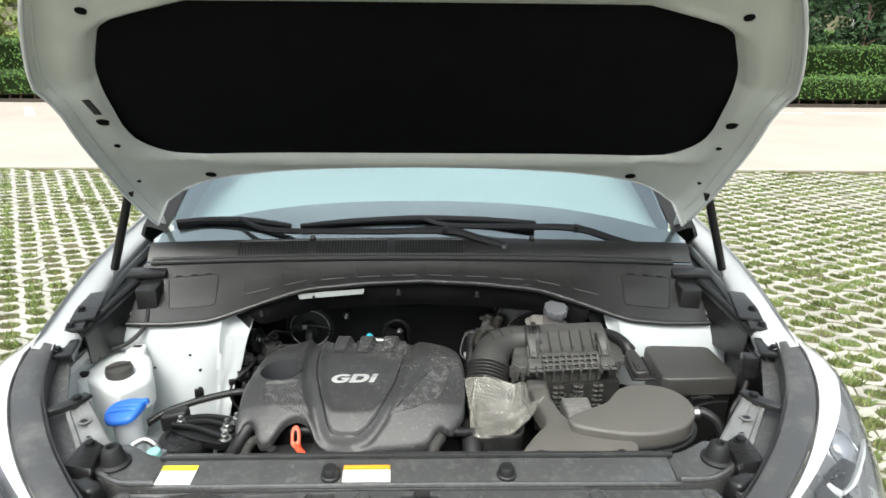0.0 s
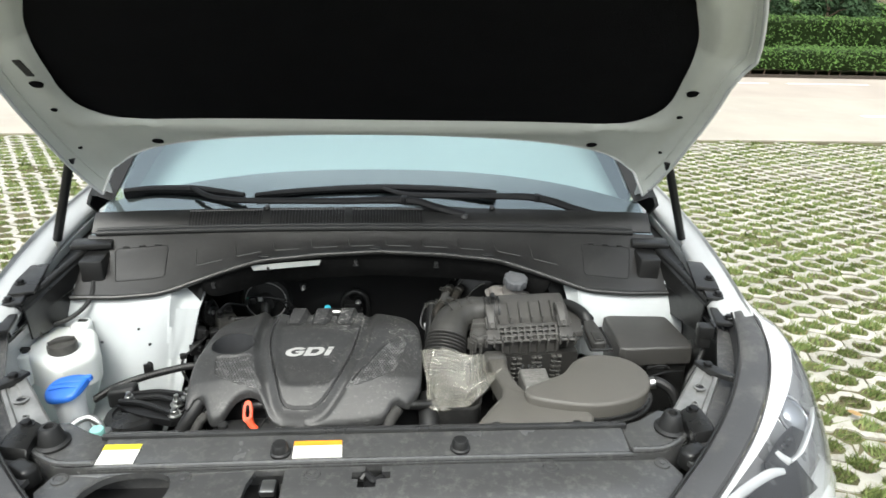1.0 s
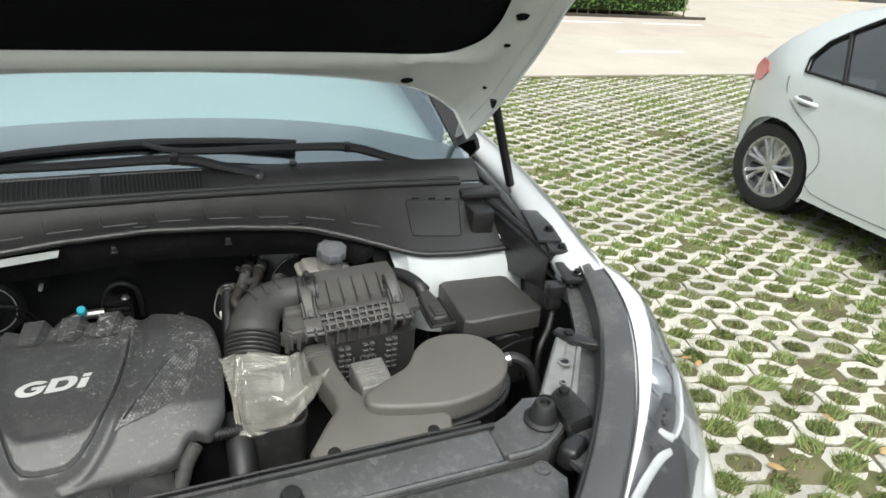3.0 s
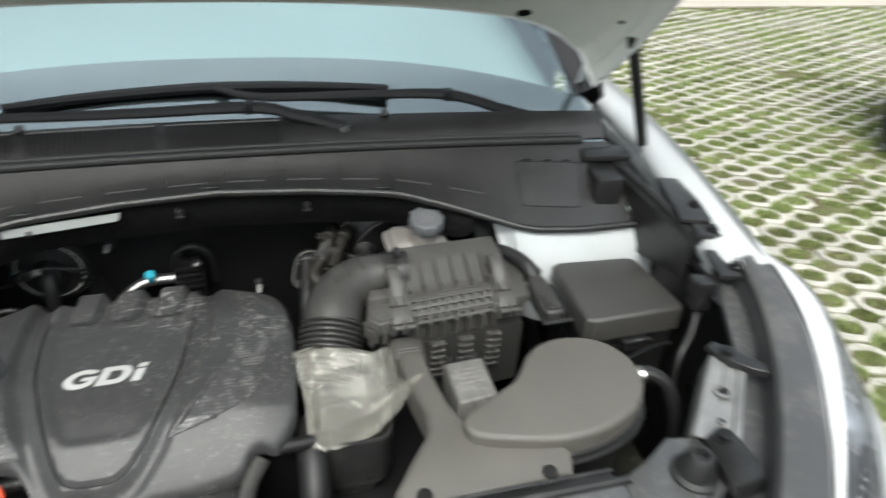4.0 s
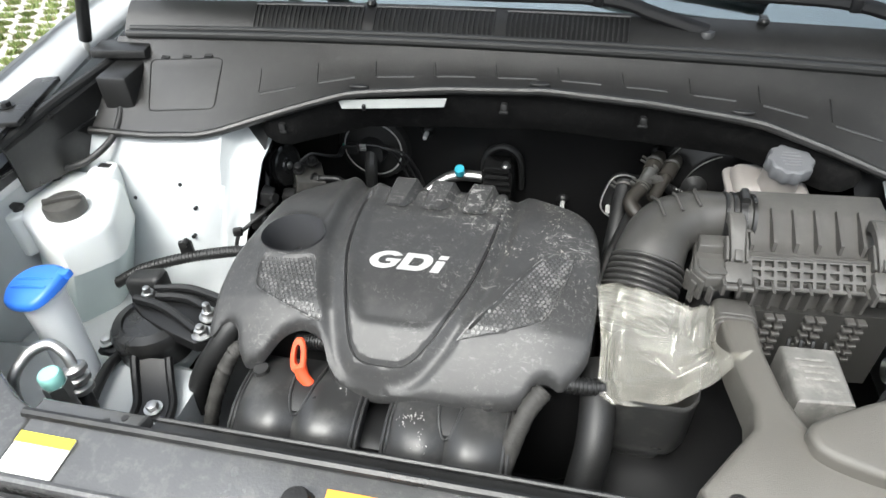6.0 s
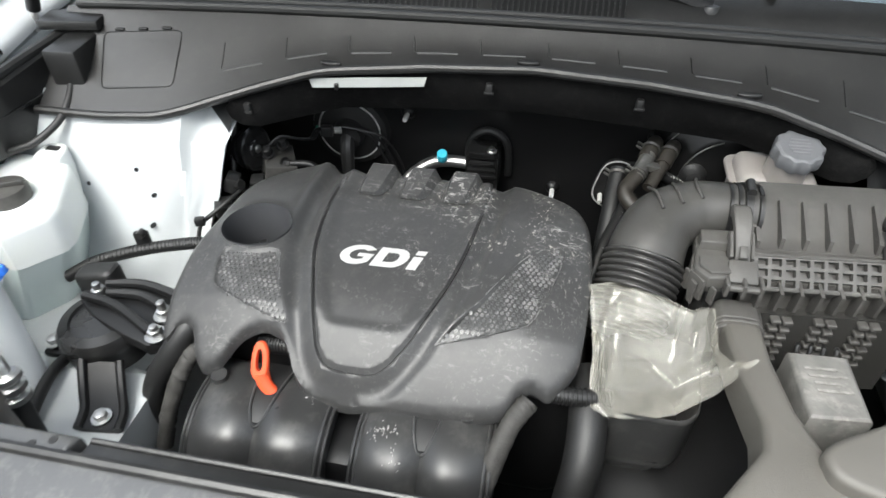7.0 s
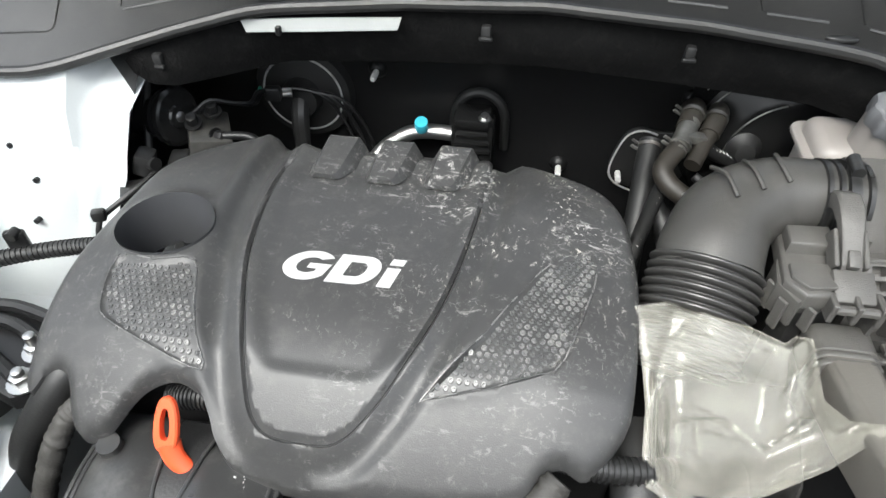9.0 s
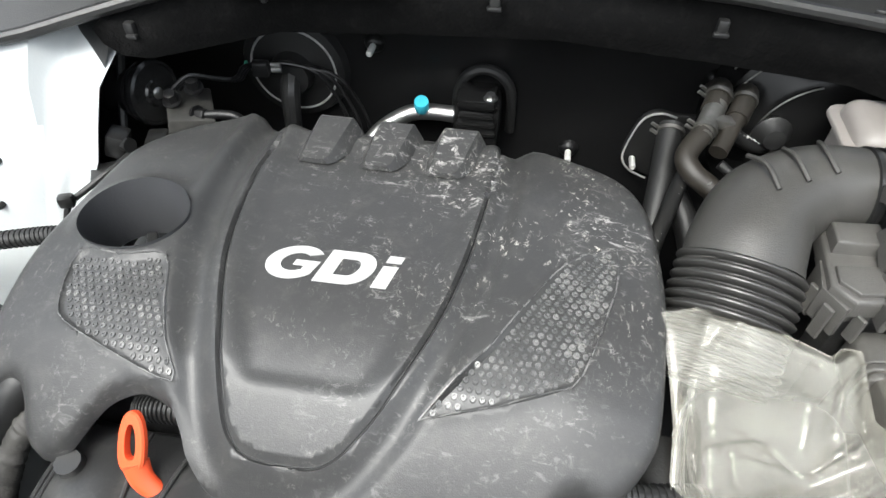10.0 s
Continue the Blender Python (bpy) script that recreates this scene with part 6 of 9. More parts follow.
for line in (((-0.575, 0.272), (-0.52, 0.262), (-0.45, 0.228)), ((-0.556, 0.298), (-0.50, 0.306), (-0.43, 0.290)), ((-0.545, 0.282), (-0.49, 0.285), (-0.43, 0.258)), ((-0.42, 0.225), (-0.418, 0.255), (-0.435, 0.292))):
    bm = B()
    tube(bm, [V(x, y, 0.838) for x, y in line], 0.007, 8, 4)
    part("arm_rib", bm, BLACK, armp)
for c, h in ((V(-0.556, 0.280, 0.835), 0.020), (V(-0.444, 0.258, 0.838), 0.026), (V(-0.428, 0.285, 0.838), 0.022), (V(-0.440, 0.226, 0.834), 0.014)):
    bm = B()
    hexbolt(bm, c, 0.010, 0.010)
    cyl(bm, c + V(0, 0, 0.01), c + V(0, 0, 0.01 + h * 0.6), 0.0055, n=10, bevel=0.001)
    part("bolt", bm, STEEL, mount, "bright steel bolt")
bm = B()
prism(bm, rrect(-0.585, 0.318, 0.066, 0.036, 0.012), 0.80, lambda x, y: 0.846 + 0.22 * (x + 0.585), 0.010, 3)
part("bump_stop", bm, RUBBER, mount)
bm = B()
foot_line = [V(-0.512, 0.194, 0.803), V(-0.506, 0.180, 0.794), V(-0.495, 0.160, 0.785), V(-0.480, 0.136, 0.7805), V(-0.474, 0.112, 0.7795)]
sheet(bm, [[p + V(dx, 0.12 * dx, 0) for dx in (-0.025, -0.008, 0.008, 0.025)] for p in foot_line], 0.007, (0, 0, -1))
for dx in (-0.026, 0.026):
    tube(bm, [p + V(dx, 0.12 * dx, 0.004 - 0.001 * k) for k, p in enumerate(foot_line)], 0.006, 8, 3)
part("foot_bracket", bm, BLACK, mount)
for c in (V(-0.478, 0.128, 0.781), V(-0.622, 0.232, 0.775), V(-0.615, 0.255, 0.775)):
    bm = B()
    hexbolt(bm, c, 0.0085, 0.008)
    part("bolt", bm, STEEL, mount)
bm = B()
box(bm, (-0.612, 0.240, 0.765), (0.04, 0.05, 0.012), bevel=0.004)
part("side_lug", bm, BLACK, mount)
TAPE = mat("cloth_tape", (0.036, 0.0345, 0.032), 0.7, var=0.35, scale=60, bump=0.4, bscale=300)
har = thing("wiring_harness", (-0.52, 0.37, 0.80), "ribbed black wiring conduit along the strut tower", "cable")
bm = B()
tube(bm, [V(-0.66, 0.335, 0.80), V(-0.62, 0.355, 0.818), V(-0.56, 0.375, 0.832), V(-0.50, 0.388, 0.842), V(-0.45, 0.392, 0.85), V(-0.40, 0.385, 0.85)], 0.0085, 12, 6)
part("conduit", bm, RUBBER, har)
for k in range(46):
    p = spline([V(-0.66, 0.335, 0.80), V(-0.62, 0.355, 0.818), V(-0.56, 0.375, 0.832), V(-0.50, 0.388, 0.842), V(-0.45, 0.392, 0.85), V(-0.40, 0.385, 0.85)], 10)[k]
    bm = B()
    revolve(bm, [(0.0085, -0.001), (0.0098, -0.0006), (0.0098, 0.0006), (0.0085, 0.001)], p, (0.93, 0.25, 0.2), 10)
    part("conduit_ring", bm, RUBBER, har)
bm = B()
box(bm, (-0.548, 0.385, 0.85), (0.022, 0.010, 0.026), (0, 0, 15), 0.003)
cyl(bm, (-0.545, 0.376, 0.862), (-0.545, 0.388, 0.862), 0.006, n=12)
part("clip", bm, PLASTIC, har)
for pts, r, nm in (([V(-0.374, 0.250, 0.868), V(-0.386, 0.226, 0.862), V(-0.404, 0.205, 0.836), V(-0.428, 0.193, 0.80), V(-0.443, 0.186, 0.765), V(-0.452, 0.180, 0.72)], 0.016, "coolant_hose"),
                   ([V(-0.352, 0.215, 0.842), V(-0.368, 0.208, 0.842), V(-0.380, 0.198, 0.834), V(-0.392, 0.180, 0.81), V(-0.405, 0.158, 0.77), V(-0.416, 0.138, 0.72)], 0.0105, "taped_cable"),
                   ([V(0.048, 0.195, 0.862), V(0.030, 0.170, 0.845), V(0.012, 0.125, 0.81), V(-0.005, 0.07, 0.74)], 0.012, "taped_cable"),
                   ([V(0.112, 0.265, 0.835), V(0.116, 0.215, 0.832), V(0.115, 0.165, 0.805), V(0.106, 0.125, 0.75), V(0.10, 0.09, 0.66)], 0.023, "radiator_hose"),
                   ([V(0.045, 0.215, 0.862), V(0.085, 0.212, 0.858), V(0.14, 0.222, 0.852)], 0.010, "corrugated_cable"),
                   ([V(-0.29, 0.225, 0.850), V(-0.25, 0.225, 0.856), V(-0.20, 0.225, 0.850)], 0.010, "corrugated_cable")):
    h = thing(nm, pts[-1], "black rubber hose running down beside the manifold" if "hose" in nm else "black wrapped cable run at the engine front", "hose" if "hose" in nm else "cable")
    bm = B()
    if nm == "taped_cable":                       # lumpy cloth tape
        sp = spline(pts, 14)
        rows = []
        for i, p in enumerate(sp):
            d = (sp[min(i + 1, len(sp) - 1)] - sp[max(i - 1, 0)]).normalized()
            e = d.cross(V(0, 0.3, 1)).normalized()
            g = d.cross(e)
            rows.append([p + (e * math.cos(q) + g * math.sin(q)) * r * (1 + 0.16 * noise.noise(V(i * 0.35, q * 0.7, r * 90)) + 0.05 * math.sin(i * 1.9 + q)) for q in (math.pi * j / 8 for j in range(16))])
        loft(bm, rows)
    else:
        tube(bm, pts, r, 14, 6)
    run = part("run", bm, TAPE if nm == "taped_cable" else RUBBER, h)
    if nm == "corrugated_cable":
        sp = spline(pts, 12)
        for i, p in enumerate(sp[:-1]):
            bm = B()
            revolve(bm, [(r, -0.0012), (r + 0.0016, -0.0006), (r + 0.0016, 0.0006), (r, 0.0012)], p, sp[i + 1] - p, 12)
            part("rib", bm, RUBBER, run)

# ---- firewall fittings ----
fit1 = thing("steering_grommet", (-0.336, 0.74, 0.80), "black round firewall grommet with a pale painted ring", "grommet")
bm = B()
revolve(bm, [(0.075, 0.0), (0.070, 0.012), (0.030, 0.018), (0.026, 0.034), (0.001, 0.036)], (-0.336, 0.752, 0.845), (0, -1, 0), 32)
part("boot", bm, RUBBER, fit1)
RINGM = mat("pale_ring_paint", (0.36, 0.36, 0.35), 0.5, var=0.3, scale=60, bump=0.0)
bm = B()
tube(bm, [V(-0.336 + 0.0585 * math.cos(t), 0.738, 0.845 + 0.0585 * math.sin(t)) for t in (2 * math.pi * k / 24 for k in range(25))], 0.0016, 6, 2)
part("painted_ring", bm, RINGM, fit1)
acb = thing("expansion_valve", (-0.085, 0.72, 0.78), "black air conditioning valve block on the firewall", "valve")
bm = B()
box(bm, (-0.083, 0.722, 0.803), (0.060, 0.05, 0.085), bevel=0.006)
box(bm, (-0.083, 0.715, 0.849), (0.048, 0.05, 0.014), bevel=0.004)
VALVEB = mat("gloss_black_paint", (0.010, 0.010, 0.010), 0.18, bump=0.05)
part("block", bm, VALVEB, acb)
for z, w in ((0.832, 0.044), (0.819, 0.050), (0.806, 0.052)):
    bm = B()
    box(bm, (-0.083, 0.694, z), (w, 0.010, 0.006), (0, 0, 4), 0.002)
    part("clamp_ridge", bm, VALVEB, acb)
bm = B()
hexbolt(bm, (-0.066, 0.700, 0.856), 0.006, 0.006)
part("bolt", bm, STEEL, acb)
bm = B()
tube(bm, [V(-0.114, 0.745, 0.78), V(-0.112, 0.742, 0.838), V(-0.099, 0.740, 0.864), V(-0.077, 0.740, 0.873), V(-0.055, 0.740, 0.864), V(-0.042, 0.742, 0.838), V(-0.040, 0.745, 0.78)], 0.007, 10, 5)
part("gasket", bm, RUBBER, acb)
bm = B()
tube(bm, [V(-0.240, 0.660, 0.755), V(-0.215, 0.700, 0.785), V(-0.180, 0.715, 0.808), V(-0.150, 0.718, 0.815), V(-0.112, 0.718, 0.815)], 0.011, 14, 6)
part("pipe", bm, ALU, acb, "bare aluminium pipe")
bm = B()
revolve(bm, [(0.0085, 0), (0.0095, 0.003), (0.0095, 0.019), (0.0088, 0.0205), (0.001, 0.0206)], (-0.156, 0.712, 0.822), (0.05, -0.45, 0.9), 20)
part("port_cap", bm, mat("cyan_plastic", (0.06, 0.48, 0.62), 0.35, bump=0.0), acb, "cyan service cap")
for x, z in ((-0.225, 0.889), (0.044, 0.757), (0.131, 0.758), (0.206, 0.884), (0.405, 0.90)):
    st = thing("weld_stud", (x, 0.74, z - 0.01), "small bright threaded stud on the black firewall", "stud", "firewall studs")
    bm = B()
    for k in range(5):
        cyl(bm, (x, 0.750 - 0.006 * k, z), (x, 0.744 - 0.006 * k, z), 0.0046, 0.0040, 10, 0.001)
    part("thread", bm, ZINC, st)
    bm = B()
    revolve(bm, [(0.014, 0), (0.012, 0.004), (0.008, 0.008), (0.006, 0.009)], (x, 0.751, z), (0, -1, 0), 16)
    part("washer", bm, BLACK, st)

horn = thing("brake_module", (-0.45, 0.60, 0.80), "black brake control motor with a metal valve block", "brake module")
bm = B()
d = V(0.96, -0.20, 0.14)
revolve(bm, [(0.022, -0.055), (0.028, -0.052), (0.029, -0.014), (0.034, -0.012), (0.035, -0.004), (0.030, -0.002), (0.030, 0.002), (0.037, 0.003), (0.0385, 0.008), (0.0375, 0.013), (0.034, 0.0145), (0.033, 0.012), (0.016, 0.0125), (0.014, 0.015), (0.001, 0.016)], (-0.463, 0.600, 0.882), d, 36)
part("motor", bm, mat("motor_black", (0.014, 0.014, 0.014), 0.22, bump=0.04), horn)
bm = B()
c = V(-0.463, 0.600, 0.882) + d.normalized() * 0.014
revolve(bm, [(0.007, 0.0), (0.007, 0.003), (0.004, 0.005), (0.001, 0.005)], c, d, 12)
part("motor_stud", bm, STEEL, horn)
VALVEM = mat("cast_aluminium", (0.11, 0.107, 0.10), 0.40, metal=0.7, var=0.25, scale=50)
bm = B()
box(bm, (-0.418, 0.598, 0.848), (0.052, 0.075, 0.050), (0, 12, 28), 0.003)
part("valve_block", bm, VALVEM, horn)
for c, ax in ((V(-0.400, 0.585, 0.868), (0.9, -0.2, 0.2)), (V(-0.412, 0.570, 0.845), (0.9, -0.35, 0.1)), (V(-0.428, 0.590, 0.880), (0.1, -0.3, 0.9)), (V(-0.410, 0.612, 0.885), (0.1, -0.2, 0.9))):
    bm = B()
    hexbolt(bm, c, 0.0075, 0.012, ax)
    part("union_nut", bm, BLACK, horn)
bm = B()
tube(bm, [V(-0.392, 0.583, 0.870), V(-0.372, 0.588, 0.870), V(-0.352, 0.590, 0.867), V(-0.338, 0.585, 0.852), V(-0.335, 0.57, 0.82)], 0.0055, 12, 6)
part("fluid_pipe", bm, BLACK, horn)
for k in range(3):
    bm = B()
    o = V(0, 0.006 * k, -0.0045 * k)
    tube(bm, [V(-0.428, 0.598, 0.892) + o, V(-0.410, 0.610, 0.904) + o, V(-0.388, 0.628, 0.892) + o, V(-0.374, 0.648, 0.882) + o, V(-0.376, 0.678, 0.880) + o, V(-0.364, 0.700, 0.872) + o * 0.6, V(-0.330, 0.708, 0.872) + o * 0.8, V(-0.292 + 0.012 * k, 0.712, 0.858), V(-0.262 + 0.014 * k, 0.716, 0.80), V(-0.255 + 0.014 * k, 0.718, 0.74)], 0.0026, 8, 5)
    part("brake_line", bm, BLACK, horn)
bm = B()
box(bm, (-0.363, 0.697, 0.868), (0.022, 0.014, 0.020), (0, 0, 8), 0.003)
part("line_clip", bm, PLASTIC, horn)
for k in range(2):
    bm = B()
    p = V(-0.350, 0.701, 0.872 - 0.007 * k)
    cyl(bm, p, p + V(0.012, 0.002, 0), 0.0036, n=10)
    part("line_ferrule", bm, STEEL, horn)
bm = B()
box(bm, (-0.378, 0.690, 0.874), (0.004, 0.008, 0.012), (0, 0, 8), 0.001)
part("paint_mark", bm, mat("green_mark", (0.03, 0.22, 0.15), 0.5, bump=0.0), horn, "green paint mark")
bm = B()
tube(bm, [V(-0.336, 0.725, 0.842), V(-0.334, 0.708, 0.822), V(-0.334, 0.700, 0.77)], [0.014, 0.013, 0.011], 10, 4)
part("taped_loom", bm, RUBBER, horn)
plugs = thing("wiring_loom", (-0.46, 0.47, 0.80), "bundle of black plugs and wires beside the cover", "wiring")
for c, sz, r in ((V(-0.462, 0.520, 0.868), (0.022, 0.026, 0.03), (0, 20, 10)), (V(-0.470, 0.492, 0.838), (0.030, 0.028, 0.026), (10, 0, 25)), (V(-0.455, 0.475, 0.815), (0.028, 0.024, 0.022), (0, 15, 40)), (V(-0.435, 0.55, 0.845), (0.024, 0.03, 0.03), (0, 0, 15)), (V(-0.43, 0.50, 0.84), (0.03, 0.03, 0.02), (20, 0, 0))):
    bm = B()
    box(bm, c, sz, r, 0.004)
    cyl(bm, c, c + V(0.02, -0.008, 0.004), 0.008, n=12)
    part("plug", bm, PLASTIC, plugs)
for pts, r in (([V(-0.445, 0.52, 0.86), V(-0.455, 0.485, 0.858), V(-0.475, 0.455, 0.848), V(-0.483, 0.440, 0.845)], 0.0035), ([V(-0.483, 0.440, 0.845), V(-0.487, 0.43, 0.825), V(-0.482, 0.425, 0.80), V(-0.46, 0.42, 0.77)], 0.0035), ([V(-0.42, 0.56, 0.84), V(-0.43, 0.52, 0.82), V(-0.42, 0.47, 0.80)], 0.006), ([V(-0.48, 0.60, 0.93), V(-0.485, 0.58, 0.88), V(-0.475, 0.53, 0.82)], 0.005)):
    bm = B()
    tube(bm, pts, r, 8, 5)
    part("wire", bm, RUBBER, plugs)
bm = B()
box(bm, (-0.484, 0.440, 0.848), (0.016, 0.012, 0.014), (0, 0, 20), 0.003)
part("connector", bm, PLASTIC, plugs)

heat = thing("heater_hoses", (0.16, 0.60, 0.75), "black heater hoses with joined valve fittings at the firewall", "hose")
OLDHOSE = mat("aged_hose", (0.022, 0.019, 0.015), 0.5, var=0.3, scale=30, bump=0.15)
TARN = mat("tarnished_steel", (0.22, 0.215, 0.20), 0.4, metal=0.85, var=0.3, scale=60)
for pts, r, mt in (([V(0.205, 0.745, 0.868), V(0.202, 0.715, 0.892), V(0.193, 0.676, 0.909), V(0.182, 0.645, 0.905)], 0.0132, OLDHOSE),
                   ([V(0.235, 0.745, 0.868), V(0.231, 0.715, 0.890), V(0.222, 0.674, 0.908), V(0.208, 0.640, 0.900)], 0.0125, OLDHOSE),
                   ([V(0.186, 0.652, 0.908), V(0.168, 0.606, 0.895)], 0.0118, TARN),
                   ([V(0.210, 0.644, 0.902), V(0.188, 0.598, 0.884)], 0.0100, OLDHOSE),
                   ([V(0.171, 0.612, 0.897), V(0.158, 0.594, 0.890), V(0.153, 0.580, 0.884), V(0.162, 0.566, 0.876), V(0.180, 0.556, 0.868), V(0.200, 0.540, 0.858), V(0.212, 0.515, 0.835)], 0.0118, OLDHOSE),
                   ([V(0.146, 0.650, 0.878), V(0.142, 0.625, 0.862), V(0.138, 0.590, 0.842), V(0.132, 0.54, 0.805), V(0.13, 0.50, 0.76)], 0.0138, RUBBER),
                   ([V(0.168, 0.600, 0.866), V(0.156, 0.580, 0.859), V(0.140, 0.535, 0.850), V(0.124, 0.490, 0.836), V(0.112, 0.44, 0.80)], 0.0085, RUBBER),
                   ([V(0.205, 0.650, 0.885), V(0.222, 0.655, 0.868), V(0.245, 0.664, 0.853), V(0.270, 0.672, 0.850), V(0.285, 0.682, 0.856)], 0.0085, RUBBER),
                   ([V(0.195, 0.600, 0.868), V(0.215, 0.590, 0.858), V(0.245, 0.575, 0.845)], 0.0055, RUBBER),
                   ([V(0.150, 0.600, 0.835), V(0.170, 0.565, 0.812), V(0.185, 0.53, 0.78)], 0.0140, RUBBER)):
    bm = B()
    tube(bm, pts, r, 16, 6)
    part("hose" if mt != TARN else "pipe_joint", bm, mt, heat)
bm = B()
box(bm, (0.190, 0.628, 0.903), (0.026, 0.016, 0.012), (0, 12, 8), 0.003)
part("valve_bridge", bm, TARN, heat)
for c, a, r in ((V(0.145, 0.640, 0.873), (0.15, 0.85, 0.45), 0.0146), (V(0.196, 0.545, 0.861), (-0.7, 0.6, 0.3), 0.0128), (V(0.189, 0.664, 0.911), (0.3, 0.9, 0.33), 0.0140), (V(0.217, 0.662, 0.909), (0.33, 0.9, 0.33), 0.0133), (V(0.262, 0.670, 0.851), (0.9, 0.3, -0.1), 0.0095), (V(0.172, 0.614, 0.898), (0.36, 0.9, 0.3), 0.0126)):
    bm = B()
    a = Vector(a).normalized()
    turned(bm, [(r - 0.001, 0), (r + 0.0006, 0.0004), (r + 0.0006, 0.0045), (r - 0.001, 0.005)], c, a, 18)
    e = a.cross(V(0, 0, 1)).normalized()
    for q in (-0.003, 0.005):
        box(bm, c + a * q - e * (r + 0.004) + V(0, 0, 0.002), (0.011, 0.002, 0.004), (0, 30, 0), 0.0006, 1)
    part("spring_clamp", bm, TARN, heat)
for p, q, n, off in ((V(0.158, 0.583, 0.860), V(0.127, 0.498, 0.839), 11, V(-0.0005, -0.0062, 0.0062)), (V(0.176, 0.559, 0.870), V(0.196, 0.543, 0.860), 5, V(-0.001, -0.0085, 0.0085)), (V(0.216, 0.654, 0.874), V(0.256, 0.668, 0.851), 8, V(-0.001, -0.0062, 0.0062))):
    bm = B()
    for k in range(n):
        box(bm, p.lerp(q, k / (n - 1)) + off, (0.0042, 0.0016 if k % 3 else 0.0032, 0.0012), (40, 0, math.degrees(math.atan2(q.y - p.y, q.x - p.x)) - 90))
    part("print_bars", bm, RINGM, heat, "worn white print marks", smooth=False)
bm = B()
tube(bm, [V(0.172, 0.738, 0.831), V(0.152, 0.737, 0.836), V(0.132, 0.737, 0.826), V(0.121, 0.737, 0.795), V(0.117, 0.737, 0.762), V(0.130, 0.737, 0.742), V(0.155, 0.738, 0.730)], 0.0016, 6, 5)
part("gasket_edge", bm, RINGM, heat)
bm = B()
prism(bm, [(p.x, p.y) for p in spline([(0.172, 0.832, 0), (0.150, 0.836, 0), (0.131, 0.826, 0), (0.120, 0.795, 0), (0.116, 0.762, 0), (0.130, 0.741, 0), (0.20, 0.73, 0), (0.23, 0.79, 0), (0.21, 0.83, 0)], 3, True)], 0, 0.006, 0.002, m=Matrix.Translation((0, 0.748, 0)) @ Matrix.Rotation(radians(90), 4, "X"))
part("gasket", bm, RUBBER, heat)
boost = thing("brake_booster", (0.32, 0.70, 0.75), "black round brake booster behind the reservoir", "brake booster")
bm = B()
revolve(bm, [(0.130, 0.0), (0.132, 0.02), (0.125, 0.04), (0.124, 0.055), (0.085, 0.075), (0.080, 0.078), (0.040, 0.085), (0.001, 0.088)], (0.325, 0.755, 0.85), (0, -1, 0.05), 44)
part("shell", bm, mat("gloss_black", (0.009, 0.009, 0.009), 0.20, bump=0.02, spec=0.25), boost)
for r, a0, a1, h in ((0.121, 100, 170, 0.058), (0.083, 110, 175, 0.079), (0.128, 95, 150, 0.03)):
    bm = B()
    tube(bm, [V(0.325 + r * math.cos(radians(a0 + (a1 - a0) * k / 12)), 0.755 - h - 0.001, 0.85 + r * math.sin(radians(a0 + (a1 - a0) * k / 12))) for k in range(13)], 0.0011, 6, 2)
    part("rolled_rim", bm, TARN, boost)
bm = B()
revolve(bm, [(0.020, 0), (0.022, 0.006), (0.016, 0.012), (0.012, 0.02), (0.001, 0.022)], (0.262, 0.672, 0.868), (0, -1, 0.1), 20)
part("check_valve", bm, RUBBER, boost)

# ---- front panel ----
front = thing("radiator_support", (0, -0.06, 0.9), "dusty black plastic radiator support panel across the front", "front panel")
bm = B()
prism(bm, [(-0.462, -0.086), (0.462, -0.086), (0.462, -0.014), (-0.462, -0.014)], 0.90, lambda x, y: 0.973 - 0.17 * (-0.014 - y), 0.004)
part("top_rail", bm, SLAM, front)
bm = B()
prism(bm, [(-0.47, -0.0138), (-0.352, -0.0138), (-0.346, 0.008), (-0.47, 0.008)], 0.93, 0.9665, 0.004)
part("end_shelf", bm, SLAM, front)
bm = B()
prism(bm, [(-0.3455, -0.0138), (0.462, -0.0138), (0.462, 0.009), (-0.340, 0.009)], 0.93, 0.9585, 0.003)
part("rear_ledge", bm, PLASTIC, front)
bm = B()
tube(bm, [V(-0.338, 0.0095, 0.9585), V(0, 0.010, 0.960), V(0.462, 0.0095, 0.9585)], 0.0032, 8, 4)
part("ledge_edge", bm, PLASTIC, front)
for x, y in ((-0.385, -0.007), (-0.368, 0.000)):
    bm = B()
    revolve(bm, [(0.0042, 0.0), (0.0040, 0.0008), (0.001, 0.0009)], (x, y, 0.9663), n=12)
    part("clip_hole", bm, RUBBER, front)
for y, z, r in ((-0.0165, 0.973, 0.0055), (-0.0815, 0.9620, 0.0050)):
    bm = B()
    tube(bm, [V(-0.47, y, z), V(0, y, z + 0.002), V(0.47, y, z)], r, 8, 4)
    part("rail_lip", bm, PLASTIC if y > -0.05 else SLAM, front)
for x in (-0.157, 0.157):
    rb = thing("rubber_buffer", (x, -0.058, 0.968), "round black rubber hood buffer on the front panel", "rubber buffer", "hood buffers")
    bm = B()
    revolve(bm, [(0.018, 0.0), (0.0175, 0.004), (0.0145, 0.006), (0.0140, 0.016), (0.0115, 0.020), (0.001, 0.021)], (x, -0.058, 0.9645), n=22)
    part("stub", bm, RUBBER, rb)
PAPER = mat("label_white", (0.78, 0.77, 0.72), 0.45, var=0.03, bump=0.0)
YEL = mat("label_yellow", (0.75, 0.62, 0.03), 0.45, var=0.03, bump=0.0)
ORA = mat("label_orange", (0.85, 0.30, 0.02), 0.45, var=0.03, bump=0.0)
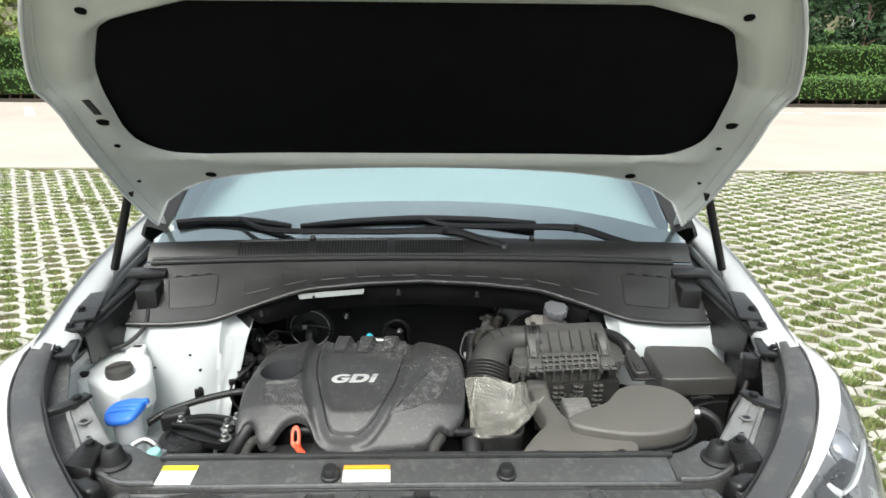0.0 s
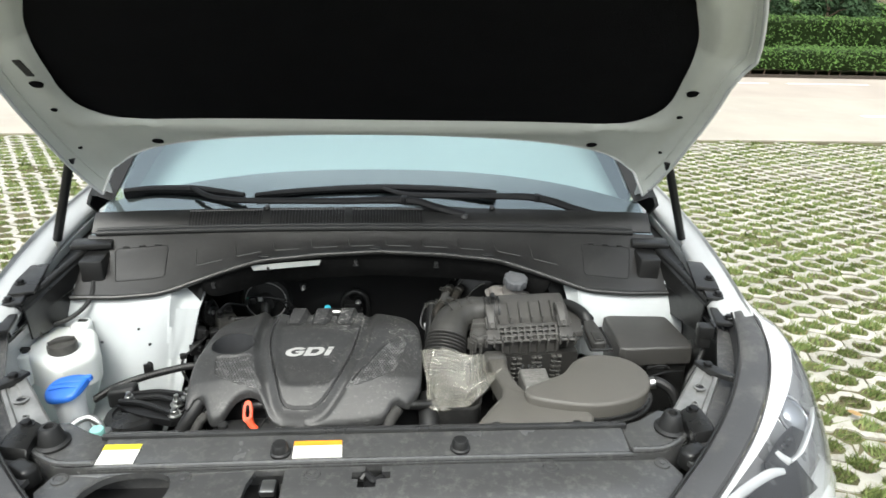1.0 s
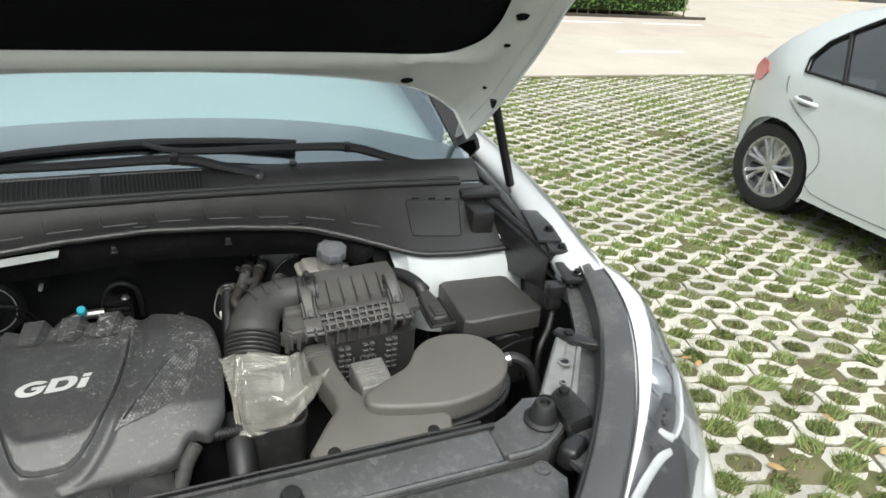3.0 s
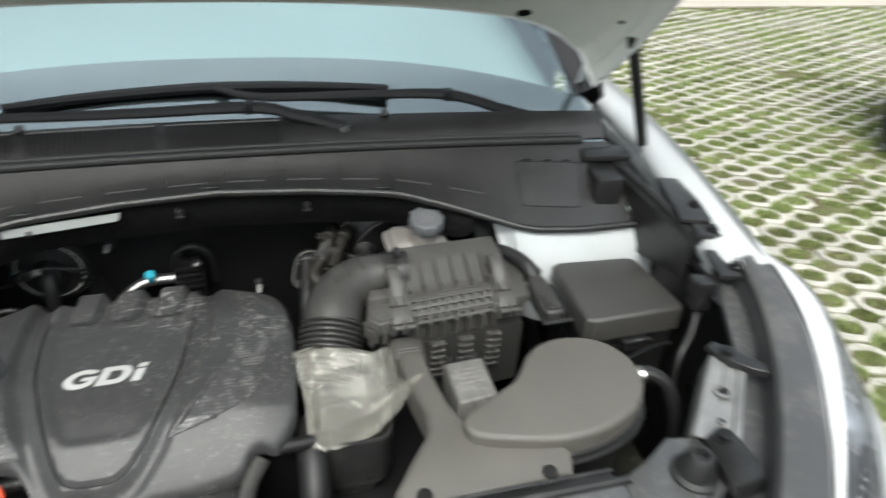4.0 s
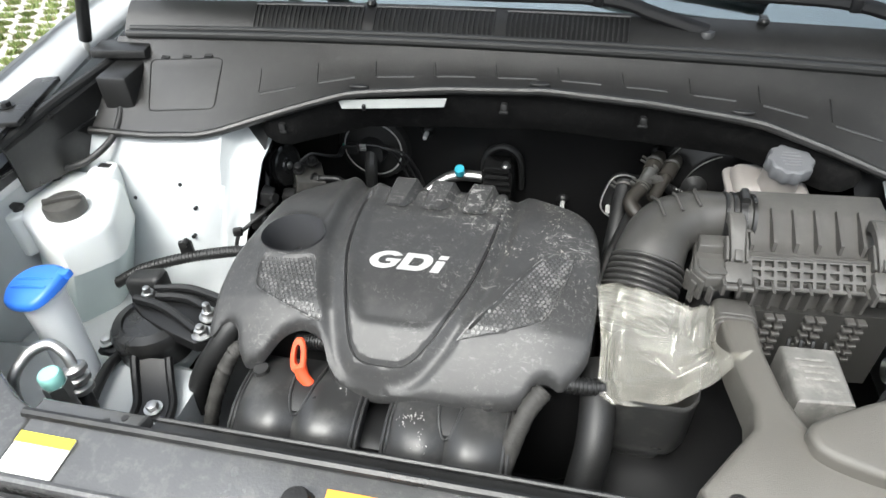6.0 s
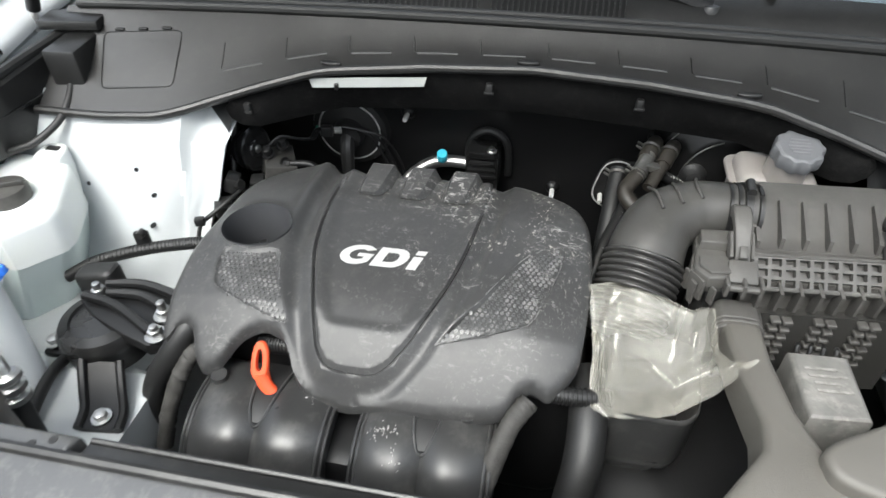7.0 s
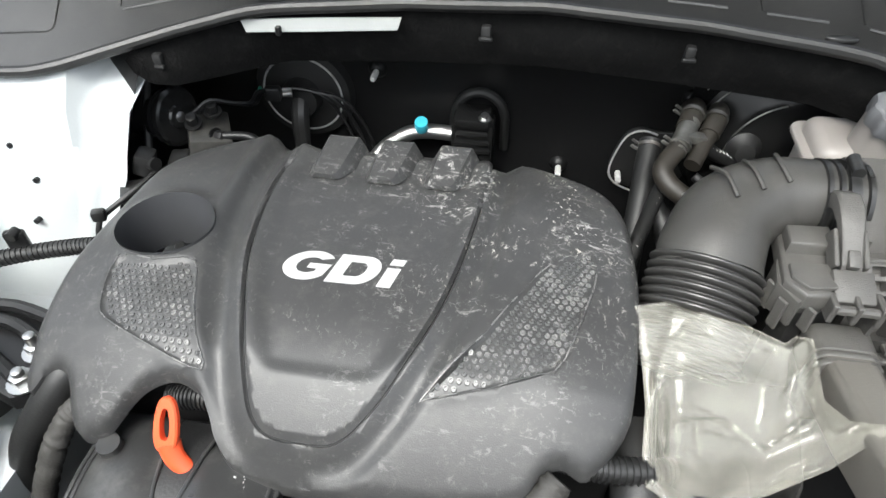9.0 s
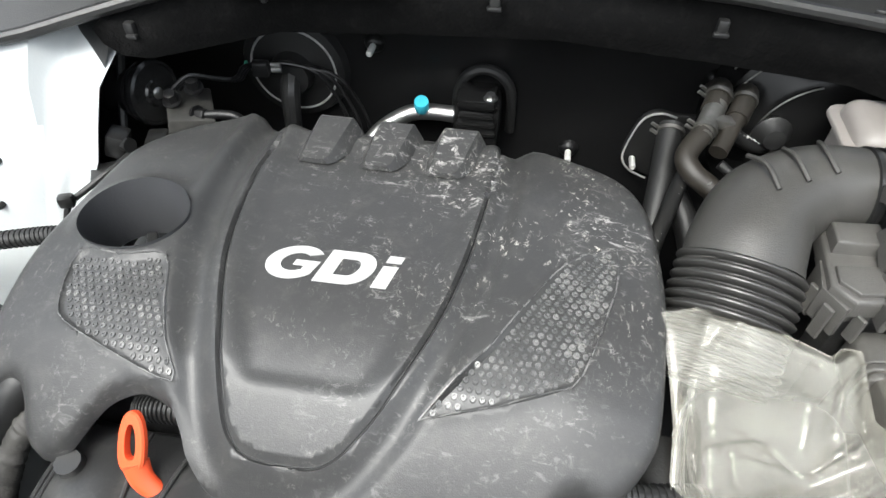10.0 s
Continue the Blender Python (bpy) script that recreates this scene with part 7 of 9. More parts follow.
for nm, q, top, txt in (("yellow", [V(-0.458, -0.036, 0.9722), V(-0.396, -0.036, 0.9722), V(-0.400, -0.076, 0.9722), V(-0.462, -0.076, 0.9722)], YEL, 5), ("orange", [V(-0.135, -0.038, 0.9722), V(-0.052, -0.038, 0.9722), V(-0.050, -0.073, 0.9722), V(-0.135, -0.073, 0.9722)], ORA, 4)):
    q = [V(p.x, p.y, 0.9752 - 0.17 * (-0.014 - p.y)) for p in q]
    st = thing("sticker", q[0], f"white sticker with a {nm} header on the front panel", "sticker")
    bm = B()
    a = ring(bm, q)
    b = ring(bm, [p - V(0, 0, 0.0012) for p in q])
    bm.faces.new(a)
    bridge(bm, a, b)
    part("sheet", bm, PAPER, st, smooth=False)
    bm = B()
    h = [q[0], q[1], q[1].lerp(q[2], 0.27), q[0].lerp(q[3], 0.27)]
    a = ring(bm, [p + V(0, 0, 0.0012) for p in h])
    b = ring(bm, [p + V(0, 0, 0.0002) for p in h])
    bm.faces.new(a)
    bridge(bm, a, b)
    part("header", bm, top, st, smooth=False)
    for k in range(txt):
        bm = B()
        v = 0.38 + 0.5 * k / (txt - 1)
        c = q[0].lerp(q[3], v).lerp(q[1].lerp(q[2], v), 0.52)
        box(bm, c + V(0, 0, 0.0006), ((q[1] - q[0]).length * (0.62 + 0.1 * (k % 2)), 0.0016, 0.0006))
        part("text_bar", bm, mat("label_grey_ink", (0.5, 0.5, 0.48), 0.6, bump=0.0), st, smooth=False)
bm = B()
OUT = [(-0.520, -0.092), (0.520, -0.092), (0.535, -0.13), (0.50, -0.20), (0.42, -0.27), (-0.42, -0.27), (-0.50, -0.20), (-0.535, -0.13)]
TOW = [(-0.192, -0.098), (-0.143, -0.098), (-0.143, -0.165), (-0.205, -0.165), (-0.202, -0.13)]
LAT = [(-0.008, -0.090 - 0.004), (0.020, -0.094), (0.020, -0.108), (0.034, -0.108), (0.034, -0.124), (0.010, -0.124), (0.010, -0.143), (-0.020, -0.143), (-0.020, -0.124), (-0.030, -0.124), (-0.030, -0.108), (-0.008, -0.108)]
SCOOP = [(p.x, p.y) for p in spline([(-0.455, -0.165, 0), (-0.43, -0.118, 0), (-0.37, -0.104, 0), (-0.325, -0.118, 0), (-0.325, -0.165, 0), (-0.38, -0.18, 0)], 4, True)]
CLIPS = ((-0.506, -0.104), (-0.307, -0.112), (-0.096, -0.110), (0.098, -0.110), (0.309, -0.108), (0.508, -0.104))
plate(bm, OUT, [TOW, LAT, SCOOP], lambda x, y: 0.962 - 1.2 * max(0, -0.15 - y) ** 1.5 - 0.10 * max(0, abs(x) - 0.40) ** 1.5 + 0.008 * math.exp(-(dist((x, y), SCOOP) / 0.012) ** 2), 0.012, 0.02)
part("cover_panel", bm, SLAM, front)
bm = B()
box(bm, (0, -0.17, 0.91), (1.0, 0.18, 0.02))
box(bm, (-0.168, -0.12, 0.935), (0.03, 0.03, 0.03), bevel=0.004)
part("lower_tray", bm, BLACK, front)
bm = B()
box(bm, (-0.168, -0.122, 0.946), (0.024, 0.030, 0.012), bevel=0.003)
part("catch_plate", bm, STEEL, front)
bm = B()
tube(bm, [V(-0.014, -0.118, 0.955), V(-0.006, -0.112, 0.962), V(0.006, -0.124, 0.958), V(0.022, -0.116, 0.957)], 0.006, 8, 4)
box(bm, (0.0, -0.13, 0.945), (0.02, 0.03, 0.02), bevel=0.003)
part("hood_latch", bm, BLACK, front)
for x, y in CLIPS:
    bm = B()
    revolve(bm, [(0.014, 0.0), (0.013, 0.003), (0.010, 0.0035), (0.0095, 0.002), (0.005, 0.002), (0.004, 0.004), (0.001, 0.004)], (x, y, 0.962 - 0.10 * max(0, abs(x) - 0.40) ** 1.5), n=18)
    part("push_rivet", bm, SLAM, front)

# corners: stop, rail, brackets
RAILM = mat("dusty_dark_metal", (0.23, 0.23, 0.225), 0.36, metal=0.5, var=0.25, scale=25, dust=DUST, damount=0.35)
for s in (1, -1):
    cn = thing("corner_support", (0.6 * s, 0.0, 0.9), "dusty black metal corner support with bolted brackets", "bracket", "corner supports")
    def m(bm):
        if s < 0:
            for v in bm.verts:
                v.co.x = -v.co.x
        return bm
    bm = B()
    prism(bm, [(0.462, -0.086), (0.520, -0.084), (0.580, -0.052), (0.600, -0.02), (0.590, 0.028), (0.548, 0.034), (0.500, 0.004), (0.462, -0.010)], 0.90, 0.968, 0.004)
    part("corner_plate", m(bm), SLAM, cn)
    for pts, r in (([(0.462, -0.0815), (0.518, -0.079), (0.560, -0.057), (0.574, -0.045)], 0.0055),):
        bm = B()
        tube(bm, [V(x, y, 0.9715) for x, y in pts], r, 8, 5)
        part("plate_lip", m(bm), SLAM, cn)
    bm = B()
    revolve(bm, [(0.028, 0.0), (0.029, 0.006), (0.0225, 0.009), (0.0165, 0.034), (0.0135, 0.038), (0.0085, 0.0385), (0.0065, 0.030), (0.001, 0.030)], (0.552, -0.024, 0.967), n=28)
    part("rubber_stop", m(bm), RUBBER, cn, "conical rubber hood stop")
    bm = B()
    rows = []
    n2 = V(0.795, -0.606, 0)
    for k in range(9):
        t = k / 8
        c = V(0.600, 0.006, 0.976).lerp(V(0.682, 0.112, 1.002), t)
        w = 0.030 - 0.006 * t
        rows.append([c - n2 * (w + 0.004) + V(0, 0, -0.035), c - n2 * w, c - n2 * (w - 0.004) + V(0, 0, 0.003), c - n2 * w * 0.2 + V(0, 0, 0.003), c - n2 * w * 0.05, c + n2 * w * 0.55, c + n2 * w * 0.65 + V(0, 0, 0.004), c + n2 * (w - 0.002) + V(0, 0, 0.004), c + n2 * (w + 0.002) + V(0, 0, -0.04)])
    sheet(bm, rows, 0.003, (0, 0, -1))
    part("rail", m(bm), RAILM, cn)
    for x, y, z, r in ((0.646, 0.068, 0.9935, 0.0125), (0.622, 0.030, 0.9835, 0.006)):
        bm = B()
        turned(bm, [(r, 0.0), (r, 0.0025), (r * 0.62, 0.003), (r * 0.62, 0.0)], (x, y, z), n=18)
        part("rail_collar", m(bm), RAILM, cn)
        bm = B()
        cyl(bm, (x, y, z), (x, y, z + 0.001), r * 0.64, n=16)
        part("rail_hole", m(bm), BLACK, cn)
    bm = B()
    cb = V(0.686, 0.112, 0)
    tip = V(0.58, -0.81, 0)
    sd = V(0.81, 0.58, 0)
    poly = [cb - tip * 0.034 - sd * 0.006, cb - tip * 0.030 + sd * 0.012, cb + sd * 0.014, cb + tip * 0.046 + sd * 0.012, cb + tip * 0.052 - sd * 0.004, cb + tip * 0.030 - sd * 0.012, cb - tip * 0.01 - sd * 0.014]
    prism(bm, [(p.x, p.y) for p in poly], 1.004, lambda x, y: 1.012 + 0.10 * max(0, 0.11 - y), 0.002)
    prism(bm, [(p.x, p.y) for p in (cb - tip * 0.02 - sd * 0.012, cb - tip * 0.02 + sd * 0.012, cb + tip * 0.01 + sd * 0.012, cb + tip * 0.01 - sd * 0.012)], 0.95, 1.005)
    part("upper_bracket", m(bm), PLASTIC, cn)
    bm = B()
    hexbolt(bm, (0.682, 0.117, 1.011), 0.009, 0.007)
    part("bolt", m(bm), BLACK, cn)
    bm = B()
    rows = []
    for k, (y, z, w) in enumerate(((0.018, 0.985, 0.012), (0.008, 0.989, 0.020), (-0.010, 0.991, 0.022), (-0.040, 0.993, 0.024), (-0.062, 0.991, 0.024), (-0.068, 0.984, 0.024), (-0.071, 0.955, 0.024))):
        cx = 0.602 - 0.10 * (0.01 - y)
        rows.append([V(cx - w, y - 0.004, z - 0.014), V(cx - w, y - 0.004, z - 0.002), V(cx - w + 0.003, y - 0.003, z), V(cx + w - 0.003, y + 0.003, z + 0.002), V(cx + w, y + 0.004, z), V(cx + w, y + 0.004, z - 0.014)])
    sheet(bm, rows, 0.003, (0, 0.4, -1))
    part("lower_bracket", m(bm), PLASTIC, cn)
    bm = B()
    hexbolt(bm, (0.604, 0.001, 0.990), 0.009, 0.007)
    part("bolt", m(bm), BLACK, cn)
    bm = B()
    prism(bm, [(q.x + 0.566, q.y - 0.094) for q in (Matrix.Rotation(0.5, 2) @ Vector(p) for p in rrect(0, 0, 0.05, 0.032, 0.012))], 0.95, 0.984, 0.009, 3)
    part("stub_block", m(bm), PLASTIC, cn)
    bm = B()
    FL = [(0.545, -0.098), (0.60, -0.04), (0.625, 0.0), (0.705, 0.11), (0.762, 0.24), (0.79, 0.30), (0.835, 0.29), (0.76, 0.11), (0.66, -0.045), (0.56, -0.16)]
    plate(bm, FL, [], lambda x, y: 0.974 + 0.11 * max(0, y) - 0.02 * max(0, -y), 0.01, 0.03)
    part("splash_panel", m(bm), mat("dusty_splash_panel", (0.055, 0.055, 0.056), 0.4, bump=0.4, dust=(0.4, 0.38, 0.34), dscale=90, damount=0.28), cn)

# seal strips above the headlights, and the lamps
SI_Y, SI_X = (-0.36, -0.215, -0.15, -0.077, 0.0, 0.04, 0.118, 0.257, 0.30), (0.345, 0.481, 0.546, 0.611, 0.672, 0.699, 0.747, 0.803, 0.815)
SO_Y, SO_X = (-0.36, -0.23, -0.18, -0.095, -0.026, 0.057, 0.15, 0.255, 0.30), (0.40, 0.539, 0.589, 0.668, 0.722, 0.777, 0.824, 0.852, 0.858)
def seal_in(y):
    return flow(SI_Y, SI_X, y)
def seal_out(y):
    return flow(SO_Y, SO_X, y)
def lamp_in(y):
    return flow(SO_Y, SO_X, y) + 0.003 if y < 0.2 else lerp((0.2, 0.26, 0.34, 0.43), (flow(SO_Y, SO_X, 0.2) + 0.003, 0.866, 0.898, 0.934), y)
def lamp_out(y):
    return flow((-0.36, -0.30, -0.25, -0.10, 0.02, 0.10, 0.20, 0.30, 0.43), (0.58, 0.66, 0.715, 0.838, 0.903, 0.930, 0.946, 0.950, 0.946), y)
def seal_z(y):
    return 1.018 + 0.10 * max(0, y - 0.0) - 0.04 * max(0, -y)
def lamp_row(y, lift=0.0, n=3):
    """Section across the lamp's clear cover, from the seal down to the bumper."""
    a, b, z = lamp_in(y), lamp_out(y), seal_z(min(y, 0.2)) - 0.010 + lerp((0.08, 0.2, 0.26, 0.34, 0.43), (0.0, 0.016, 0.013, -0.012, -0.032), y) + lift
    w, d = b - a, lerp((-0.3, 0.1, 0.25, 0.43), (0.12, 0.11, 0.09, 0.03), y)
    q = -0.010 * max(0.0, min(1.0, (0.3 - y) / 0.3))
    return spline([V(a, y, z), V(a + w * 0.2, y + q * 0.2, z - d * 0.05), V(a + w * 0.5, y + q * 0.5, z - d * 0.22), V(a + w * 0.8, y + q, z - d * 0.55), V(b - lift * 0.3, y + q, z - d), V(b + 0.004 - lift * 0.5, y + q, z - d * 1.6), V(b - 0.006, y + q, z - d * 1.9)], n)
def lamp_pt(y, j, lift=0.0):
    """A place on the lamp's cover: j runs from the seal (0) to the lower edge (36)."""
    r = lamp_row(y, lift, 6)
    k = min(35, int(j))
    return r[k].lerp(r[k + 1], j - k)
STRIPM = mat("seal_rubber", (0.058, 0.058, 0.06), 0.5, bump=0.25, dust=DUST, damount=0.3, dscale=10)
LAMPGREY = mat("lamp_grey", (0.30, 0.305, 0.315), 0.28, metal=0.4, bump=0.0)
LAMPDARK = mat("lamp_dark", (0.035, 0.035, 0.037), 0.25, bump=0.0)
GUIDE = mat("white_guide", (0.82, 0.83, 0.85), 0.22, var=0.02, bump=0.0)
for s in (1, -1):
    def m(bm):
        if s < 0:
            for v in bm.verts:
                v.co.x = -v.co.x
        return bm
    sl = thing("headlight_seal", (0.72 * s, 0.05, 1.0), "curved dark grey rubber seal over the headlight edge", "seal", "headlight seals")
    bm = B()
    rows = []
    for k in range(25):
        y = -0.30 + 0.585 * k / 24
        a, b, z = seal_in(y), seal_out(y), seal_z(y)
        rows.append([V(a - 0.004, y, z - 0.045), V(a, y, z - 0.008), V(a + 0.006, y, z - 0.002), V((a + b) / 2, y - 0.002, z + 0.004), V(b - 0.008, y - 0.003, z + 0.002), V(b - 0.004, y - 0.004, z - 0.004)])
    sheet(bm, rows)
    part("strip", m(bm), STRIPM, sl)
    for off, r, nm in ((0.0, 0.0022, "outer_lip"), (-0.0065, 0.0018, "bead")):
        bm = B()
        tube(bm, [V(seal_out(y) + off, y - 0.004, seal_z(y) - 0.002) for y in [-0.30 + 0.585 * k / 14 for k in range(15)]], r, 6, 3)
        part(nm, m(bm), STRIPM, sl)
    bm = B()
    tube(bm, [V(seal_in(y) - 0.002, y, seal_z(y) - 0.004) for y in [-0.30 + 0.585 * k / 14 for k in range(15)]], 0.0022, 6, 3)
    part("inner_lip", m(bm), RUBBER, sl)
    hl = thing("headlight", (0.78 * s, 0.0, 0.85), "clear headlight with a projector lamp and white light guide", "headlight", "headlights")
    bm = B()
    sheet(bm, [lamp_row(-0.30 + 0.73 * k / 36) for k in range(37)])
    ln = part("lens", m(bm), LENS, hl)
    ln.visible_shadow = False
    # white guide under the cover's upper edge, wide at the back
    bm = B()
    rows = []
    for k in range(31):
        y = -0.285 + 0.70 * k / 30
        r = lamp_row(y, -0.006, 6)
        f = lerp((-0.285, -0.2, -0.1, 0.0, 0.08, 0.16, 0.26, 0.42), (0.05, 0.09, 0.17, 0.27, 0.38, 0.50, 0.75, 0.9), y)
        pick = [f * 24 * q / 6 for q in range(7)]
        rows.append([r[int(g)].lerp(r[int(g) + 1], g - int(g)) for g in pick])
    sheet(bm, rows, 0.003, (0, 0, -1))
    part("light_guide", m(bm), GUIDE, hl, "milky white light guide")
    # grey inner wall, hollowed round projector and daytime lamp
    bm = B()
    rows = []
    for k in range(37):
        y = -0.295 + 0.71 * k / 36
        r = lamp_row(y, -0.012, 6)
        dp = 0.034 * math.exp(-((y + 0.10) / 0.15) ** 2)
        rows.append([r[j] + V(-0.5, 0.2, -0.8) * dp * math.sin(math.pi * min(1, j / 28)) ** 0.7 for j in range(0, 37, 3)])
    sheet(bm, rows, 0.003, (-0.3, 0, -1))
    part("housing", m(bm), LAMPGREY, hl)
    c, d = V(0.815, 0.012, 0.962), V(0.35, -0.50, 0.80).normalized()
    bm = B()
    turned(bm, [(0.044, -0.02), (0.047, -0.006), (0.043, 0.003), (0.038, -0.004), (0.036, -0.02)], c, d, 32)
    part("bezel", m(bm), CHROME, hl, "chrome lamp ring")
    bm = B()
    revolve(bm, [(0.037, -0.02), (0.036, -0.010), (0.032, 0.0), (0.023, 0.009), (0.011, 0.013), (0.001, 0.014)], c, d, 32)
    part("projector", m(bm), mat("lamp_glass", (0.35, 0.37, 0.40), 0.06, metal=0.5, bump=0.0), hl)
    DRL = mat("drl_white", (0.50, 0.515, 0.53), 0.2, bump=0.0)
    for line, r in ((((0.05, 16), (0.0, 14.5), (-0.05, 13.2), (-0.095, 12.2), (-0.124, 10.8)), [0.004, 0.0065, 0.008, 0.0085, 0.007]), (((-0.124, 10.8), (-0.120, 9.2), (-0.112, 7.6)), [0.007, 0.006, 0.004]),
                    (((-0.146, 10.4), (-0.160, 8.2), (-0.19, 5.8), (-0.225, 3.6), (-0.27, 2.2)), [0.005, 0.008, 0.0085, 0.008, 0.006])):
        bm = B()
        tube(bm, [lamp_pt(y, j, -0.006) for y, j in line], r, 10, 5, squash=0.35)
        part("daytime_strip", m(bm), DRL, hl)
    # dark panel between the strips
    bm = B()
    sheet(bm, [[lamp_pt(y, j0 + (j1 - j0) * k / 4, -0.0095) for k in range(5)] for y, j0, j1 in ((-0.035, 9.5, 13.5), (-0.06, 8.0, 13.0), (-0.085, 6.8, 12.4), (-0.11, 6.4, 12.0), (-0.135, 5.8, 18.0), (-0.165, 8.0, 18.0), (-0.20, 6.5, 17.0), (-0.24, 5.5, 16.0), (-0.285, 4.5, 15.0))], 0.003, (-0.3, 0, -1))
    part("dark_bezel", m(bm), LAMPDARK, hl)
    for k in range(3):
        bm = B()
        p = lamp_pt(-0.075 - 0.012 * k, 9.6 - 0.5 * k, -0.007)
        cyl(bm, p, p + d * 0.004, 0.006, 0.005, 10)
        part("reflector", m(bm), CHROME, hl)

# bumper below the lamps
bm = B()
rows = []
for k in range(41):
    t = -1 + 2 * k / 40
    at = abs(t)
    x = math.copysign(lerp((0, 0.3, 0.6, 0.8, 0.92, 1.0), (0, 0.30, 0.58, 0.77, 0.892, 0.945), at), t)
    y = lerp((0, 0.3, 0.6, 0.8, 0.92, 1.0), (-0.42, -0.40, -0.33, -0.20, -0.035, 0.30), at)
    zt = lerp((0, 0.5, 0.62, 0.75, 0.867, 0.95, 1.0), (0.89, 0.90, 0.950, 0.955, 0.927, 0.872, 0.89), at)
    n2 = V(x, y - 0.5, 0).normalized()
    inn = lerp((0, 0.62, 0.75, 0.87, 1.0), (0.02, 0.05, 0.058, 0.03, 0.006), at)
    rows.append([V(x, y, zt - 0.02) - n2 * (inn + 0.01), V(x, y, zt) - n2 * inn, V(x, y, zt - 0.25 * inn) - n2 * inn * 0.4, V(x, y, zt - inn) + n2 * 0.004, V(x, y, 0.72) + n2 * 0.02, V(x, y, 0.55) + n2 * 0.015, V(x, y, 0.36) + n2 * 0.01, V(x, y, 0.27) - n2 * 0.03])
sheet(bm, rows, 0.006, (0, 1, 0))
part("bumper", bm, WHITE, car)
bm = B()
for k in range(5):
    box(bm, (0, -0.405 + 0.004 * k, 0.84 - 0.05 * k), (0.80 - 0.02 * k, 0.03, 0.022), bevel=0.006)
part("radiator_grille", bm, BLACK, car)

# plastic side rails beside the fenders
for s in (1, -1):
    rl = thing("side_rail", (0.77 * s, 0.5, 0.95), "black plastic rail with bolted tabs along the fender", "rail", "fender rails")
    def m(bm):
        if s < 0:
            for v in bm.verts:
                v.co.x = -v.co.x
        return bm
    bm = B()
    rows = []
    for t in [k / 10 for k in range(11)]:
        c = V(0.768, 0.625, 1.052).lerp(V(0.798, 0.365, 1.026), t)
        rows.append([c + V(-0.016, 0, -0.15 + 0.07 * t), c + V(-0.014, 0, -0.008), c + V(-0.006, 0, 0.002), c + V(0.006, 0, 0.0), c + V(0.016, 0, -0.012)])
    sheet(bm, rows, 0.004, (1, 0, 0))
    part("channel", m(bm), PLASTIC, rl)
    bm = B()
    tube(bm, [V(0.764, 0.625, 1.050), V(0.782, 0.49, 1.040), V(0.796, 0.362, 1.025)], 0.009, 10, 5)
    part("rolled_edge", m(bm), RUBBER, rl)
    for cx, cy, cz, w, l, a in ((0.822, 0.470, 1.047, 0.056, 0.16, -15), (0.812, 0.378, 1.040, 0.046, 0.055, -14), (0.796, 0.290, 1.027, 0.05, 0.075, -14)):
        bm = B()
        box(bm, (cx, cy, cz), (w, l, 0.010), (0, 2, a), 0.003)
        part("tab", m(bm), PLASTIC, rl)
        bm = B()
        hexbolt(bm, (cx + 0.004, cy - l * 0.18, cz + 0.005), 0.008, 0.007)
        part("bolt", m(bm), BLACK, rl)
relay = thing("relay", (0.765, 0.29, 0.97), "small black relay box clipped beside the fuse box", "relay")
bm = B()
box(bm, (0.748, 0.272, 1.004), (0.034, 0.030, 0.030), (0, 0, -10), 0.004)
box(bm, (0.748, 0.272, 0.978), (0.028, 0.025, 0.03), (0, 0, -10), 0.003)
part("case", bm, PLASTIC, relay)
bm = B()
tube(bm, [V(0.80, 0.305, 1.0), V(0.785, 0.30, 1.012), V(0.792, 0.275, 1.005), V(0.80, 0.262, 0.97)], 0.006, 8, 4)
part("clip", bm, BLACK, relay)
cab = thing("wiring_cable", (0.72, 0.2, 0.85), "grey and black cables dropping behind the resonator", "cable")
for pts, r, mt in (([V(0.755, 0.275, 0.955), V(0.73, 0.245, 0.93), V(0.70, 0.22, 0.90), V(0.69, 0.20, 0.82)], 0.006, RUBBER), ([V(0.592, 0.175, 0.93), V(0.612, 0.172, 0.935), V(0.64, 0.155, 0.915), V(0.65, 0.13, 0.86), V(0.64, 0.11, 0.78)], 0.011, RUBBER), ([V(0.62, 0.24, 0.90), V(0.66, 0.25, 0.905), V(0.71, 0.262, 0.90)], 0.003, BLACK)):
    bm = B()
    tube(bm, pts, r, 10, 6)
    part("cable", bm, mt, cab)
bm = B()
cyl(bm, (0.588, 0.176, 0.929), (0.604, 0.173, 0.934), 0.013, n=14)
part("ferrule", bm, STEEL, cab)

# ---- yard: far side ----
rnd = random.Random(7)
LEAF = mat("hedge_leaf", (0.075, 0.145, 0.03), 0.6, var=0.5, scale=5, bump=0.0, spec=0.3)
LEAF2 = mat("lime_leaf", (0.17, 0.22, 0.05), 0.6, var=0.35, scale=2, bump=0.0, spec=0.3)
DARKLEAF = mat("dark_conifer", (0.03, 0.06, 0.025), 0.7, var=0.5, scale=2, bump=0.0, spec=0.2)
REDLEAF = mat("red_leaf", (0.20, 0.035, 0.045), 0.6, var=0.4, scale=2, bump=0.0, spec=0.2)
BARK = mat("bark", (0.12, 0.085, 0.06), 0.9, bump=0.8, bscale=60)
# filler body for hedges: shade between the leaves is put into its near-black green
CORE = mat("hedge_inner_shade", (0.015, 0.025, 0.008), 0.95, var=0.4, scale=6, bump=0.5, bscale=30, spec=0.05)


